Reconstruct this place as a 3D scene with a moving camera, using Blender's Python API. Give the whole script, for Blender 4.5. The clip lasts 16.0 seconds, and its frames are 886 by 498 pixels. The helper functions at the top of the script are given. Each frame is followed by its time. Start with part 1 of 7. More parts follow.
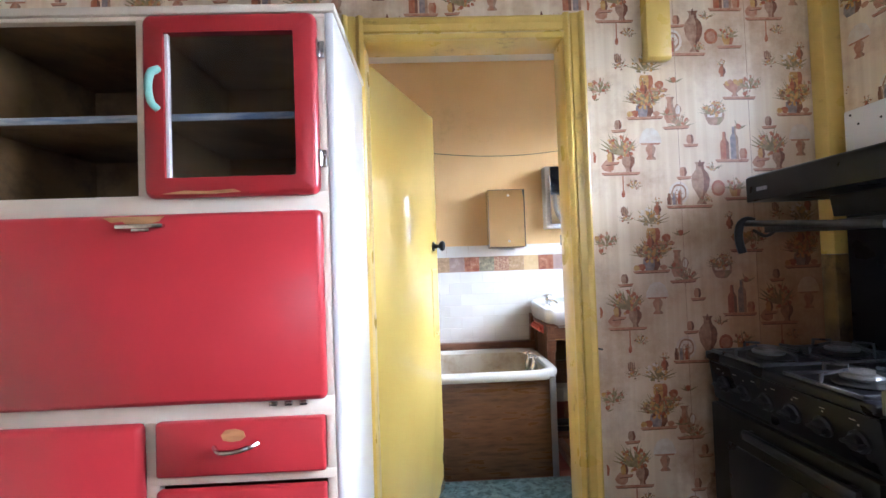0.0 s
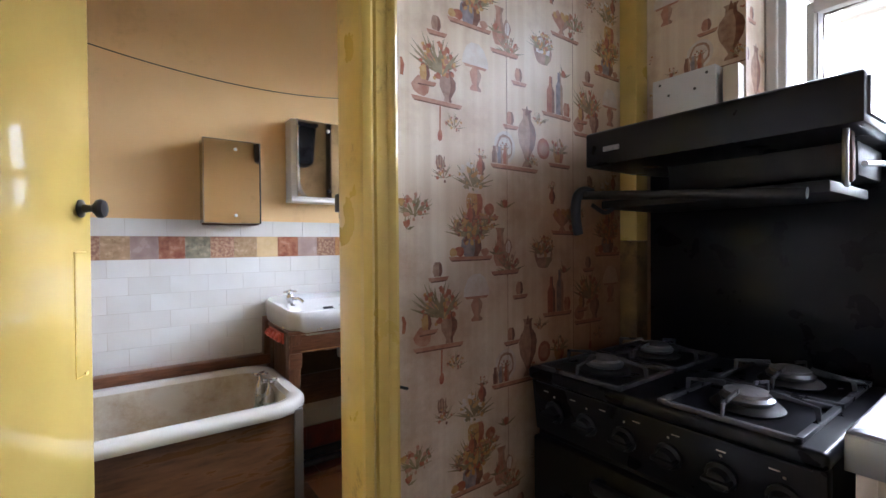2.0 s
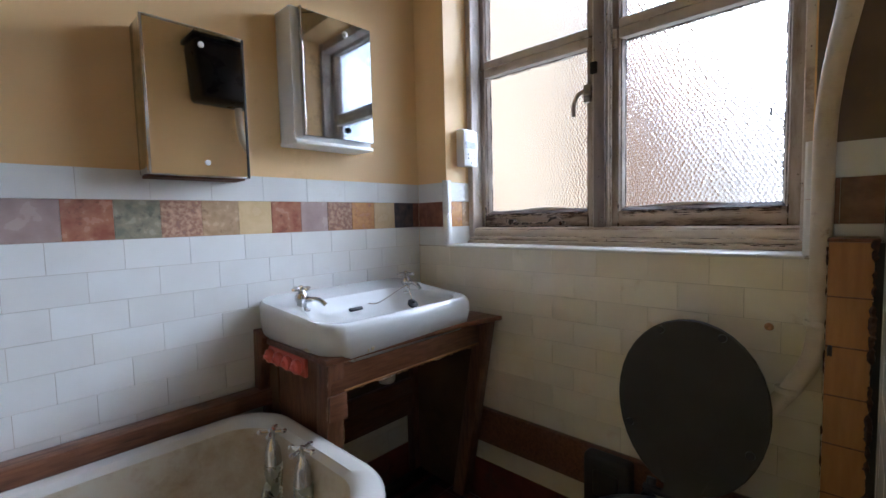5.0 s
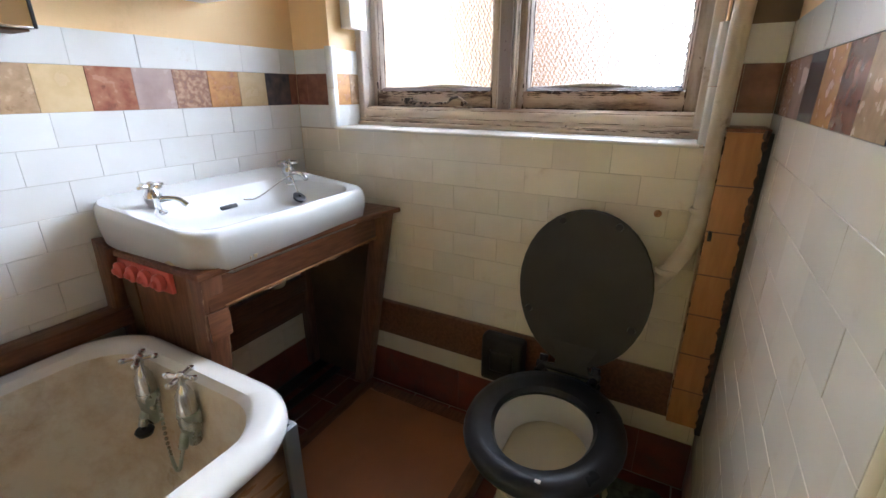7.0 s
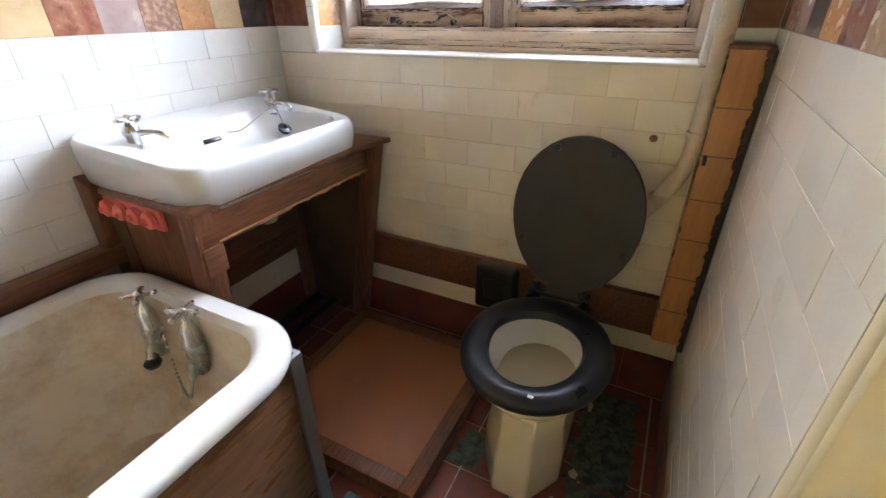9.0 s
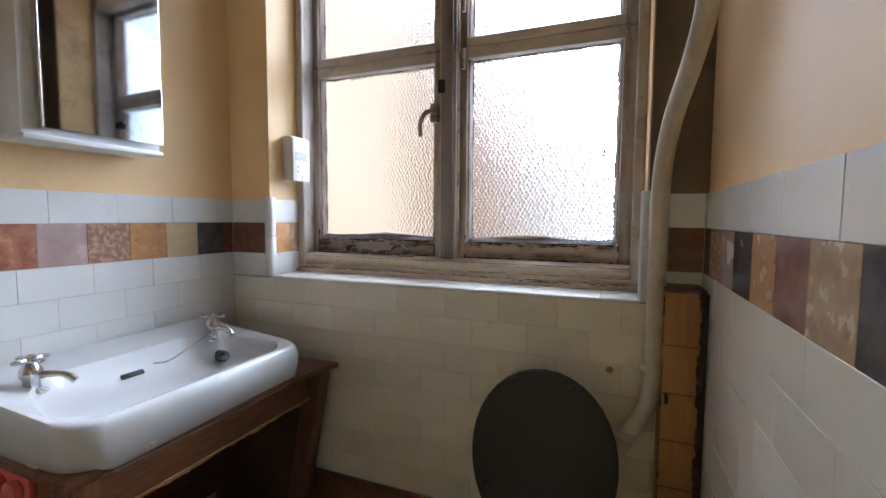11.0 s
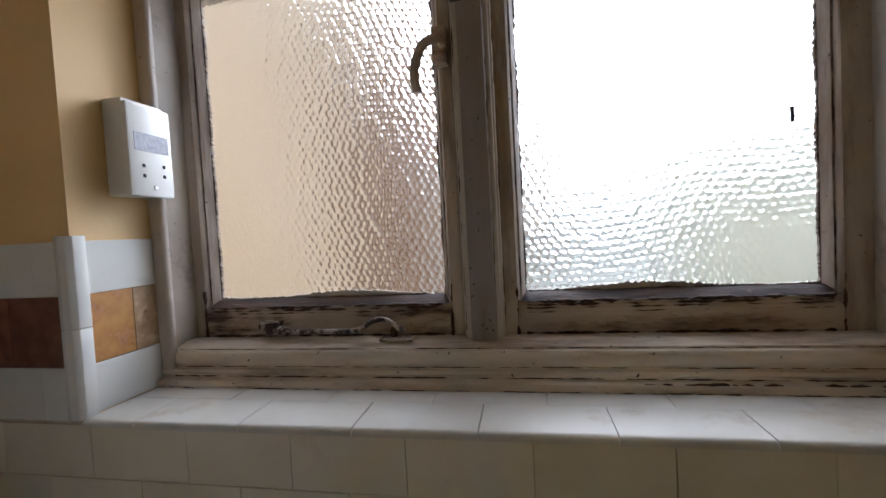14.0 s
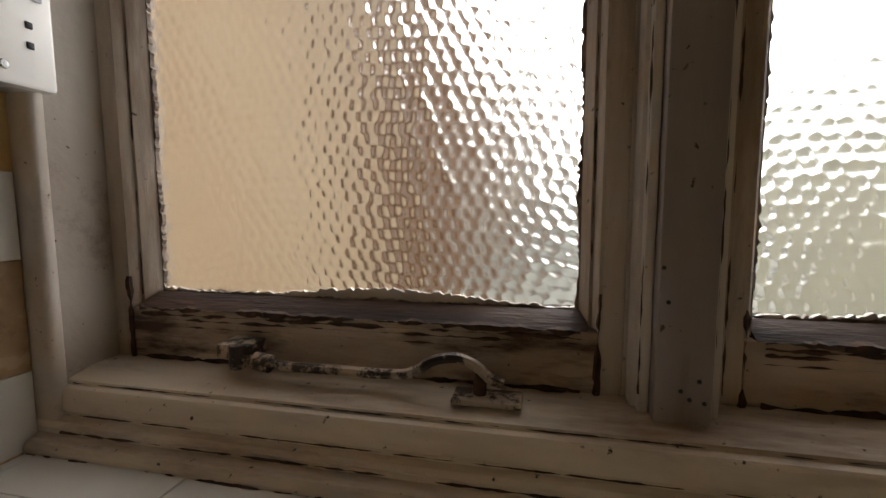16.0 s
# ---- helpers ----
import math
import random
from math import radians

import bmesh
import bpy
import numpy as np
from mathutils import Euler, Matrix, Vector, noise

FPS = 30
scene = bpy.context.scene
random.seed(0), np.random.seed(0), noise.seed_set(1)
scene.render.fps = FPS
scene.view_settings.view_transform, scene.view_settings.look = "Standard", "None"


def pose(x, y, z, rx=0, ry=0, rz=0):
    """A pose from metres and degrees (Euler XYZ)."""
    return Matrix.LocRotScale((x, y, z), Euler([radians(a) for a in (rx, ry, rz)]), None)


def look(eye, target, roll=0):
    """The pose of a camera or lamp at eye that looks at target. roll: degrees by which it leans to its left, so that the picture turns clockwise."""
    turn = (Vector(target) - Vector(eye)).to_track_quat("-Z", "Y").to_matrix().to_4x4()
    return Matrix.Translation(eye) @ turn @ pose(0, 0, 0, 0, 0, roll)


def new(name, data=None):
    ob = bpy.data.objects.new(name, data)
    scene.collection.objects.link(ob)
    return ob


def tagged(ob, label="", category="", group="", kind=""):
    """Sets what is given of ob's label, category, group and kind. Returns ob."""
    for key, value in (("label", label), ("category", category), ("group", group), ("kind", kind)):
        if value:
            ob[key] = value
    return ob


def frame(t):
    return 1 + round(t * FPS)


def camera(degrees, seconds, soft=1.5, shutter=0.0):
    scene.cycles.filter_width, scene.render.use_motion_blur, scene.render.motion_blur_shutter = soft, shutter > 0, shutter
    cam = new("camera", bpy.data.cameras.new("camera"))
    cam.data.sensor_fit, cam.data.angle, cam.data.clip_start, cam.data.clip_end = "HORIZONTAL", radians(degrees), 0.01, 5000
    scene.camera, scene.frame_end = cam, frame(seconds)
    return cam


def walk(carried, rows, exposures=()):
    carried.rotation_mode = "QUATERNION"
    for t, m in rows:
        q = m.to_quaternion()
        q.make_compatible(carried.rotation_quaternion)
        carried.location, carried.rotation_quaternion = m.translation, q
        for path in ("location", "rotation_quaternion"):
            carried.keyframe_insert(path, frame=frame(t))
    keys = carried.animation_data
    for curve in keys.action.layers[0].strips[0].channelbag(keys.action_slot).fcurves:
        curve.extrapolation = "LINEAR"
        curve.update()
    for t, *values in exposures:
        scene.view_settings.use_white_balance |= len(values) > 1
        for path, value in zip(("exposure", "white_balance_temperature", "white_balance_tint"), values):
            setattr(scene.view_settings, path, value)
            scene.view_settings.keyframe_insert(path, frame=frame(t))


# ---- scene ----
cam = camera(90.6, 16.0)
PATH = [
    (0, (0.295, 0.204, 1.177), (0.357, 2.203, 1.225), -2.0),
    (0.5, (0.304, 0.336, 1.148), (0.77, 2.281, 1.16), -1.2),
    (1, (0.379, 0.552, 1.154), (1.273, 2.341, 1.152), -1.4),
    (1.5, (0.455, 0.706, 1.143), (1.628, 2.326, 1.128), -0.8),
    (2, (0.409, 0.909, 1.144), (1.586, 2.526, 1.121), -0.4),
    (2.5, (0.322, 1.088, 1.147), (1.372, 2.79, 1.144), -0.6),
    (3, (0.333, 1.25, 1.131), (1.22, 3.042, 1.103), 0.1),
    (5.5, (0.443, 1.939, 1.118), (2.019, 3.164, 0.992), -0.3),
    (6, (0.487, 1.959, 1.123), (2.139, 3.077, 0.98), 0.7),
    (6.5, (0.486, 1.974, 1.124), (2.173, 2.944, 0.665), 0.3),
    (7, (0.486, 1.975, 1.131), (2.136, 2.879, 0.453), 0.0),
    (7.5, (0.481, 1.978, 1.133), (2.099, 2.83, 0.325), -0.1),
    (8, (0.479, 1.981, 1.131), (2.059, 2.805, 0.222), -0.7),
    (8.5, (0.485, 1.975, 1.135), (2.045, 2.795, 0.191), -0.8),
    (9, (0.482, 1.982, 1.128), (2.039, 2.791, 0.168), -0.8),
    (9.5, (0.499, 1.979, 1.141), (2.106, 2.849, 0.328), -1.0),
    (10, (0.536, 1.99, 1.173), (2.258, 2.897, 0.712), -0.4),
    (12.5, (0.677, 2.104, 1.248), (2.579, 2.721, 1.23), -0.8),
    (13, (0.81, 2.23, 1.277), (2.731, 2.783, 1.234), -4.2),
    (13.5, (0.993, 2.357, 1.281), (2.961, 2.708, 1.218), -4.5),
    (14, (1.2, 2.451, 1.25), (3.165, 2.817, 1.17), -3.1),
    (14.5, (1.387, 2.529, 1.25), (3.339, 2.931, 1.08), -2.1),
    (15, (1.481, 2.583, 1.23), (3.43, 2.979, 1.026), -1.3),
    (15.5, (1.53, 2.606, 1.232), (3.471, 3.034, 1.008), -0.7),
    (16, (1.544, 2.625, 1.234), (3.49, 3.043, 1.039), -0.1),
]
EXPOSURES = [(0.0, 3.45, 5150, 12), (1.0, 2.83, 5150, 12), (2.0, 2.72, 5350, 14), (2.5, 3.04, 5100, 14), (3.0, 2.95, 4950, 14), (5.5, 2.20, 4950, 10), (7.0, 3.02, 5200, 11), (9.0, 3.43, 5300, 12), (10.0, 2.90, 5250, 12), (12.5, 1.82, 4950, 10), (13.5, 1.65, 5350, 11), (14.5, 1.17, 5650, 11), (16.0, 0.92, 6500, 11)]
walk(cam, [(t, look(eye, target, roll)) for t, eye, target, roll in PATH], EXPOSURES)

# ---- world, sun and sky ----
world = bpy.data.worlds.new("overcast_sky")
scene.world = world
world.use_nodes = True
wn, wl = world.node_tree.nodes, world.node_tree.links
sky = wn.new("ShaderNodeTexSky")
sky.sky_type, sky.sun_disc = "NISHITA", False
sky.sun_elevation, sky.sun_rotation = radians(27), radians(96)
sky.air_density, sky.dust_density = 1.0, 4.0
grey = wn.new("ShaderNodeRGBToBW")
haze = wn.new("ShaderNodeMixRGB")
haze.inputs[0].default_value = 0.92
wl.new(sky.outputs[0], grey.inputs[0])
wl.new(sky.outputs[0], haze.inputs[1])
wl.new(grey.outputs[0], haze.inputs[2])
wl.new(haze.outputs[0], wn["Background"].inputs[0])
wn["Background"].inputs[1].default_value = 0.15
sun = new("sun", bpy.data.lights.new("sun", "SUN"))
sun.data.energy, sun.data.angle, sun.data.color = 0.55, radians(50), (1.0, 0.97, 0.93)
sun.matrix_world = look((0, 0, 0), (-math.cos(radians(27)) * 0.995, math.cos(radians(27)) * 0.10, -math.sin(radians(27))))

# ---- materials ----


def mat(name, c1, c2=None, scale=8.0, rough=0.5, bump=0.0, bump_scale=60.0, metal=0.0, stretch=(1, 1, 1),
        coat=0.0, vary=0.0, dirt=None, dirt_scale=3.0, dirt_lo=0.55, dirt_hi=0.7, rough_var=0.12, detail=5.0, spec=0.5, even_dirt=False, specks=None):
    """A surface of two colours mixed by noise, with fine relief, optional stains and piece-to-piece variation."""
    m = bpy.data.materials.new(name)
    m.use_nodes = True
    n, l = m.node_tree.nodes, m.node_tree.links
    p = n["Principled BSDF"]
    p.inputs["Metallic"].default_value = metal
    p.inputs["Coat Weight"].default_value = coat
    p.inputs["Specular IOR Level"].default_value = spec
    tc = n.new("ShaderNodeTexCoord")
    mp = n.new("ShaderNodeMapping")
    mp.inputs["Scale"].default_value = stretch
    l.new(tc.outputs["Object"], mp.inputs[0])
    src = mp.outputs[0]
    info = n.new("ShaderNodeObjectInfo")
    if vary > 0:
        sh = n.new("ShaderNodeVectorMath")
        sh.operation = "MULTIPLY_ADD"
        cx = n.new("ShaderNodeCombineXYZ")
        l.new(info.outputs["Random"], cx.inputs[0])
        l.new(info.outputs["Random"], cx.inputs[1])
        sh.inputs[1].default_value = (37.0, 17.0, 0.0)
        l.new(cx.outputs[0], sh.inputs[0])
        l.new(mp.outputs[0], sh.inputs[2])
        src = sh.outputs[0]
    no = n.new("ShaderNodeTexNoise")
    no.inputs["Scale"].default_value, no.inputs["Detail"].default_value = scale, detail
    l.new(src, no.inputs["Vector"])
    ramp = n.new("ShaderNodeMapRange")
    ramp.inputs[1].default_value, ramp.inputs[2].default_value = 0.35, 0.65
    l.new(no.outputs[0], ramp.inputs[0])
    mix = n.new("ShaderNodeMixRGB")
    mix.inputs[1].default_value = (*c1, 1)
    mix.inputs[2].default_value = (*(c2 or c1), 1)
    l.new(ramp.outputs[0], mix.inputs[0])
    col = mix.outputs[0]
    if dirt:
        dn = n.new("ShaderNodeTexNoise")
        dn.inputs["Scale"].default_value, dn.inputs["Detail"].default_value = dirt_scale, 8
        dn.inputs["Roughness"].default_value = 0.7
        l.new(tc.outputs["Object"] if even_dirt else src, dn.inputs["Vector"])
        dr = n.new("ShaderNodeMapRange")
        dr.inputs[1].default_value, dr.inputs[2].default_value = dirt_lo, dirt_hi
        l.new(dn.outputs[0], dr.inputs[0])
        dm = n.new("ShaderNodeMixRGB")
        dm.inputs[2].default_value = (*dirt, 1)
        l.new(dr.outputs[0], dm.inputs[0])
        l.new(col, dm.inputs[1])
        col = dm.outputs[0]
    if specks:
        sn = n.new("ShaderNodeTexNoise")
        sn.inputs["Scale"].default_value, sn.inputs["Detail"].default_value = 120.0, 5
        l.new(tc.outputs["Object"], sn.inputs["Vector"])
        sr = n.new("ShaderNodeMapRange")
        sr.inputs[1].default_value, sr.inputs[2].default_value = 0.68, 0.74
        l.new(sn.outputs[0], sr.inputs[0])
        sm = n.new("ShaderNodeMixRGB")
        sm.inputs[2].default_value = (*specks, 1)
        l.new(sr.outputs[0], sm.inputs[0])
        l.new(col, sm.inputs[1])
        col = sm.outputs[0]
    if vary > 0:
        hs = n.new("ShaderNodeHueSaturation")
        vr = n.new("ShaderNodeMapRange")
        vr.inputs[3].default_value, vr.inputs[4].default_value = 1 - vary, 1 + vary
        l.new(info.outputs["Random"], vr.inputs[0])
        l.new(vr.outputs[0], hs.inputs["Value"])
        l.new(col, hs.inputs["Color"])
        col = hs.outputs[0]
    l.new(col, p.inputs["Base Color"])
    rr = n.new("ShaderNodeMapRange")
    rr.inputs[3].default_value, rr.inputs[4].default_value = max(0.02, rough - rough_var), min(1, rough + rough_var)
    l.new(no.outputs[0], rr.inputs[0])
    l.new(rr.outputs[0], p.inputs["Roughness"])
    if bump > 0:
        bn = n.new("ShaderNodeTexNoise")
        bn.inputs["Scale"].default_value, bn.inputs["Detail"].default_value = bump_scale, 4
        l.new(src, bn.inputs["Vector"])
        bp = n.new("ShaderNodeBump")
        bp.inputs["Strength"].default_value, bp.inputs["Distance"].default_value = bump, 0.003
        l.new(bn.outputs[0], bp.inputs["Height"])
        l.new(bp.outputs[0], p.inputs["Normal"])
    return m


def clear(name, tint=(1, 1, 1), rough=0.0):
    m = bpy.data.materials.new(name)
    m.use_nodes = True
    p = m.node_tree.nodes["Principled BSDF"]
    p.inputs["Base Color"].default_value = (*tint, 1)
    p.inputs["Transmission Weight"].default_value, p.inputs["Roughness"].default_value, p.inputs["IOR"].default_value = 1.0, rough, 1.45
    return m


PAPER = mat("wallpaper_ground", (0.86, 0.74, 0.57), (0.75, 0.61, 0.44), 42, 0.32, 0.10, 260, stretch=(1, 1, 0.02), dirt=(0.40, 0.21, 0.10), dirt_scale=2.0, dirt_lo=0.46, dirt_hi=0.72, rough_var=0.06, even_dirt=True)
INK = {
    "brown": mat("print_brown", (0.15, 0.05, 0.022), (0.28, 0.12, 0.06), 60, 0.36),
    "rust": mat("print_rust", (0.36, 0.08, 0.028), (0.48, 0.19, 0.085), 60, 0.36),
    "pink": mat("print_pink", (0.42, 0.17, 0.09), (0.56, 0.32, 0.20), 50, 0.36),
    "ochre": mat("print_ochre", (0.50, 0.24, 0.05), (0.62, 0.40, 0.15), 60, 0.36),
    "green": mat("print_green", (0.22, 0.17, 0.07), (0.38, 0.29, 0.15), 60, 0.36),
    "cream": mat("print_cream", (0.78, 0.72, 0.64), (0.70, 0.60, 0.50), 50, 0.36),
    "blue": mat("print_blue", (0.20, 0.17, 0.18), (0.38, 0.31, 0.29), 60, 0.36),
    "mauve": mat("print_mauve", (0.32, 0.17, 0.10), (0.50, 0.32, 0.21), 60, 0.36),
}


def brown_round_cooker(m):
    """Multiplies the paper's colour by brown towards the cooker, with an uneven edge."""
    n, l = m.node_tree.nodes, m.node_tree.links
    p = n["Principled BSDF"]
    src = p.inputs["Base Color"].links[0].from_socket
    tc = n.new("ShaderNodeTexCoord")
    far = n.new("ShaderNodeVectorMath")
    far.operation = "DISTANCE"
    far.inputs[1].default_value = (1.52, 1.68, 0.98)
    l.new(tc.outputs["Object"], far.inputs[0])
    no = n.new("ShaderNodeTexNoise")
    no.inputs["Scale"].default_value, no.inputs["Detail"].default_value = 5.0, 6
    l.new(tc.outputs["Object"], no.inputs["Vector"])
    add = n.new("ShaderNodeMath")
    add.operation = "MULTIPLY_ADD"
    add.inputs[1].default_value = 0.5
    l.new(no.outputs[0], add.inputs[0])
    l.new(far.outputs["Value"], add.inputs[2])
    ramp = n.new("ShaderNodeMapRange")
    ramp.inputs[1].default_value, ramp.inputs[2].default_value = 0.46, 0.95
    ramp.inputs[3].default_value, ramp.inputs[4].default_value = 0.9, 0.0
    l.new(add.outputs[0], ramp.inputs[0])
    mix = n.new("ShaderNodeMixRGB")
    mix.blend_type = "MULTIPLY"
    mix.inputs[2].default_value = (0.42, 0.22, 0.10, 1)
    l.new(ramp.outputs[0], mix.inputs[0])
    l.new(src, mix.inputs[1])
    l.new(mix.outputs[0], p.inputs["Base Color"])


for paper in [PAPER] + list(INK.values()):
    brown_round_cooker(paper)
YELLOW = mat("yellow_gloss_paint", (0.66, 0.495, 0.13), (0.63, 0.465, 0.12), 4, 0.12, 0.018, 7, coat=0.6, rough_var=0.04, dirt=(0.48, 0.31, 0.07), dirt_scale=5, dirt_lo=0.70, dirt_hi=0.9)
YELLOW_OLD = mat("yellow_gloss_paint_chipped", (0.74, 0.53, 0.13), (0.66, 0.46, 0.11), 9, 0.3, 0.12, 50, coat=0.3, dirt=(0.30, 0.17, 0.05), dirt_scale=9, dirt_lo=0.6, dirt_hi=0.72)
OCHRE_WALL = mat("mustard_wall_paint", (0.86, 0.61, 0.30), (0.81, 0.55, 0.25), 2.2, 0.5, 0.12, 90, dirt=(0.50, 0.30, 0.10), dirt_scale=1.6, dirt_lo=0.6, dirt_hi=0.85)
CEIL = mat("ceiling_paint", (0.80, 0.77, 0.72), (0.72, 0.68, 0.62), 3, 0.8, 0.2, 60)
TILE = mat("white_glazed_tile", (0.78, 0.78, 0.76), (0.72, 0.71, 0.68), 5, 0.2, 0.03, 22, vary=0.025, dirt=(0.52, 0.43, 0.31), dirt_scale=6, dirt_lo=0.62, dirt_hi=0.85)
CREAM_TILE = mat("yellowed_glazed_tile", (0.80, 0.745, 0.64), (0.74, 0.68, 0.56), 7, 0.16, 0.02, 30, vary=0.05, dirt=(0.50, 0.38, 0.24), dirt_scale=6, dirt_lo=0.6, dirt_hi=0.85)
GROUT = mat("grimy_grout", (0.54, 0.48, 0.40), (0.38, 0.32, 0.25), 20, 0.9, 0.2, 200)
STONE = [
    mat("border_tile_red", (0.30, 0.11, 0.07), (0.46, 0.22, 0.13), 30, 0.25, 0.05, 80, vary=0.1, dirt=(0.16, 0.07, 0.05), dirt_scale=25),
    mat("border_tile_green", (0.20, 0.20, 0.15), (0.36, 0.32, 0.22), 34, 0.25, 0.05, 80, vary=0.1, dirt=(0.10, 0.10, 0.09), dirt_scale=25),
    mat("border_tile_speckled", (0.55, 0.36, 0.24), (0.26, 0.13, 0.09), 75, 0.25, 0.05, 80, vary=0.08, detail=3),
    mat("border_tile_brown", (0.38, 0.26, 0.15), (0.50, 0.35, 0.21), 45, 0.25, 0.05, 80, vary=0.1, dirt=(0.24, 0.15, 0.09), dirt_scale=30),
    mat("border_tile_cream", (0.66, 0.50, 0.28), (0.58, 0.42, 0.22), 20, 0.25, 0.05, 80, vary=0.06),
    mat("border_tile_mauve", (0.36, 0.26, 0.24), (0.46, 0.35, 0.31), 16, 0.25, 0.05, 80, vary=0.1),
    mat("border_tile_orange", (0.58, 0.32, 0.12), (0.46, 0.22, 0.09), 40, 0.25, 0.05, 80, vary=0.08, dirt=(0.3, 0.13, 0.06), dirt_scale=30),
    mat("border_tile_black", (0.05, 0.05, 0.06), (0.13, 0.10, 0.09), 25, 0.22, 0.05, 80, vary=0.1),
    mat("border_tile_dark_red", (0.17, 0.07, 0.05), (0.26, 0.12, 0.08), 30, 0.22, 0.05, 80, vary=0.1),
]
RED_TILE = mat("red_quarry_tile", (0.22, 0.055, 0.035), (0.16, 0.04, 0.03), 12, 0.35, 0.08, 60, vary=0.12, dirt=(0.10, 0.06, 0.05), dirt_scale=9, dirt_lo=0.5, dirt_hi=0.7)
LINO = mat("marbled_blue_lino", (0.06, 0.12, 0.14), (0.22, 0.30, 0.32), 22, 0.4, 0.1, 60, dirt=(0.03, 0.06, 0.07), dirt_scale=30, dirt_lo=0.48, dirt_hi=0.6)
WORN = mat("scuffed_bare_wood", (0.36, 0.22, 0.13), (0.25, 0.14, 0.075), 60, 0.7, 0.3, 120)
BATTEN_BROWN = mat("dark_brown_batten_paint", (0.26, 0.155, 0.045), (0.13, 0.07, 0.025), 9, 0.35, 0.15, 50, dirt=(0.05, 0.025, 0.012), dirt_scale=11, dirt_lo=0.52, dirt_hi=0.68)
DARK_WALL = mat("dark_brown_wall_paint", (0.20, 0.14, 0.09), (0.13, 0.095, 0.07), 5, 0.7, 0.15, 90, dirt=(0.30, 0.16, 0.08), dirt_scale=4, dirt_lo=0.56, dirt_hi=0.72)
LINO_DARK = mat("marbled_green_lino", (0.05, 0.075, 0.055), (0.12, 0.15, 0.11), 40, 0.5, 0.2, 80, dirt=(0.02, 0.03, 0.025), dirt_scale=30, dirt_lo=0.48, dirt_hi=0.6)
WOOD = mat("varnished_brown_wood", (0.20, 0.085, 0.04), (0.12, 0.048, 0.022), 14, 0.35, 0.15, 60, stretch=(1, 9, 9), dirt=(0.05, 0.02, 0.012), dirt_scale=6, dirt_lo=0.58, dirt_hi=0.75)
WOOD_V = mat("varnished_brown_wood_upright", (0.19, 0.08, 0.038), (0.11, 0.045, 0.02), 14, 0.35, 0.15, 60, stretch=(9, 9, 1), dirt=(0.05, 0.02, 0.012), dirt_scale=6, dirt_lo=0.58, dirt_hi=0.75)
PANEL = mat("wood_effect_bath_panel", (0.17, 0.085, 0.036), (0.10, 0.045, 0.018), 7, 0.3, 0.05, 60, stretch=(1, 6, 6), dirt=(0.055, 0.024, 0.011), dirt_scale=7, dirt_lo=0.56, dirt_hi=0.7)
ORANGE_WOOD = mat("orange_wood_effect_board", (0.42, 0.20, 0.06), (0.34, 0.15, 0.045), 10, 0.4, 0.06, 60, stretch=(6, 6, 1))
HARDBOARD = mat("orange_brown_hardboard", (0.40, 0.165, 0.07), (0.33, 0.13, 0.055), 5, 0.5, 0.08, 150, dirt=(0.22, 0.09, 0.04), dirt_scale=4, dirt_lo=0.6, dirt_hi=0.8)
CERAMIC = mat("white_vitreous_china", (0.64, 0.65, 0.66), (0.58, 0.58, 0.57), 3, 0.12, coat=0.3, dirt=(0.48, 0.42, 0.32), dirt_scale=5, dirt_lo=0.64, dirt_hi=0.85)
INNER_CHINA = mat("white_pan_glaze", (0.78, 0.76, 0.72), (0.72, 0.69, 0.63), 4, 0.14, coat=0.3, dirt=(0.52, 0.42, 0.28), dirt_scale=6, dirt_lo=0.60, dirt_hi=0.82)
PAN = mat("yellowed_vitreous_china", (0.72, 0.66, 0.50), (0.66, 0.58, 0.42), 4, 0.14, coat=0.3, dirt=(0.38, 0.26, 0.13), dirt_scale=7, dirt_lo=0.62, dirt_hi=0.8)
ENAMEL = mat("white_bath_enamel", (0.70, 0.69, 0.66), (0.64, 0.62, 0.58), 3, 0.2, coat=0.3, dirt=(0.50, 0.42, 0.30), dirt_scale=6, dirt_lo=0.62, dirt_hi=0.82)
ENAMEL_STAINED = mat("stained_bath_enamel", (0.72, 0.68, 0.58), (0.64, 0.58, 0.47), 3, 0.3, 0.05, 60, dirt=(0.40, 0.25, 0.10), dirt_scale=3.2, dirt_lo=0.45, dirt_hi=0.70)
CHROME = mat("worn_chrome", (0.70, 0.70, 0.70), (0.55, 0.55, 0.54), 30, 0.16, metal=1.0)
BRASS_GREEN = mat("corroded_tap_body", (0.58, 0.58, 0.55), (0.34, 0.38, 0.30), 22, 0.28, 0.15, 120, metal=0.85)
STEEL = mat("brushed_stainless_steel", (0.42, 0.43, 0.45), (0.34, 0.35, 0.37), 3, 0.36, 0.0, 120, metal=1.0, rough_var=0.03)
BLACK = mat("black_enamel", (0.006, 0.006, 0.009), (0.009, 0.009, 0.012), 12, 0.3, spec=0.22, dirt=(0.016, 0.014, 0.012), dirt_scale=7, dirt_lo=0.6, dirt_hi=0.8)
BLACK_MATT = mat("matt_black_iron", (0.013, 0.013, 0.013), (0.022, 0.020, 0.019), 40, 0.5, 0.2, 100)
BROWN_BLACK = mat("brown_black_cooker_enamel", (0.012, 0.010, 0.007), (0.016, 0.013, 0.009), 6, 0.38, spec=0.15)
BURNER_GREY = mat("dull_burner_alloy", (0.30, 0.29, 0.29), (0.16, 0.15, 0.15), 30, 0.45, 0.2, 120, metal=0.6)
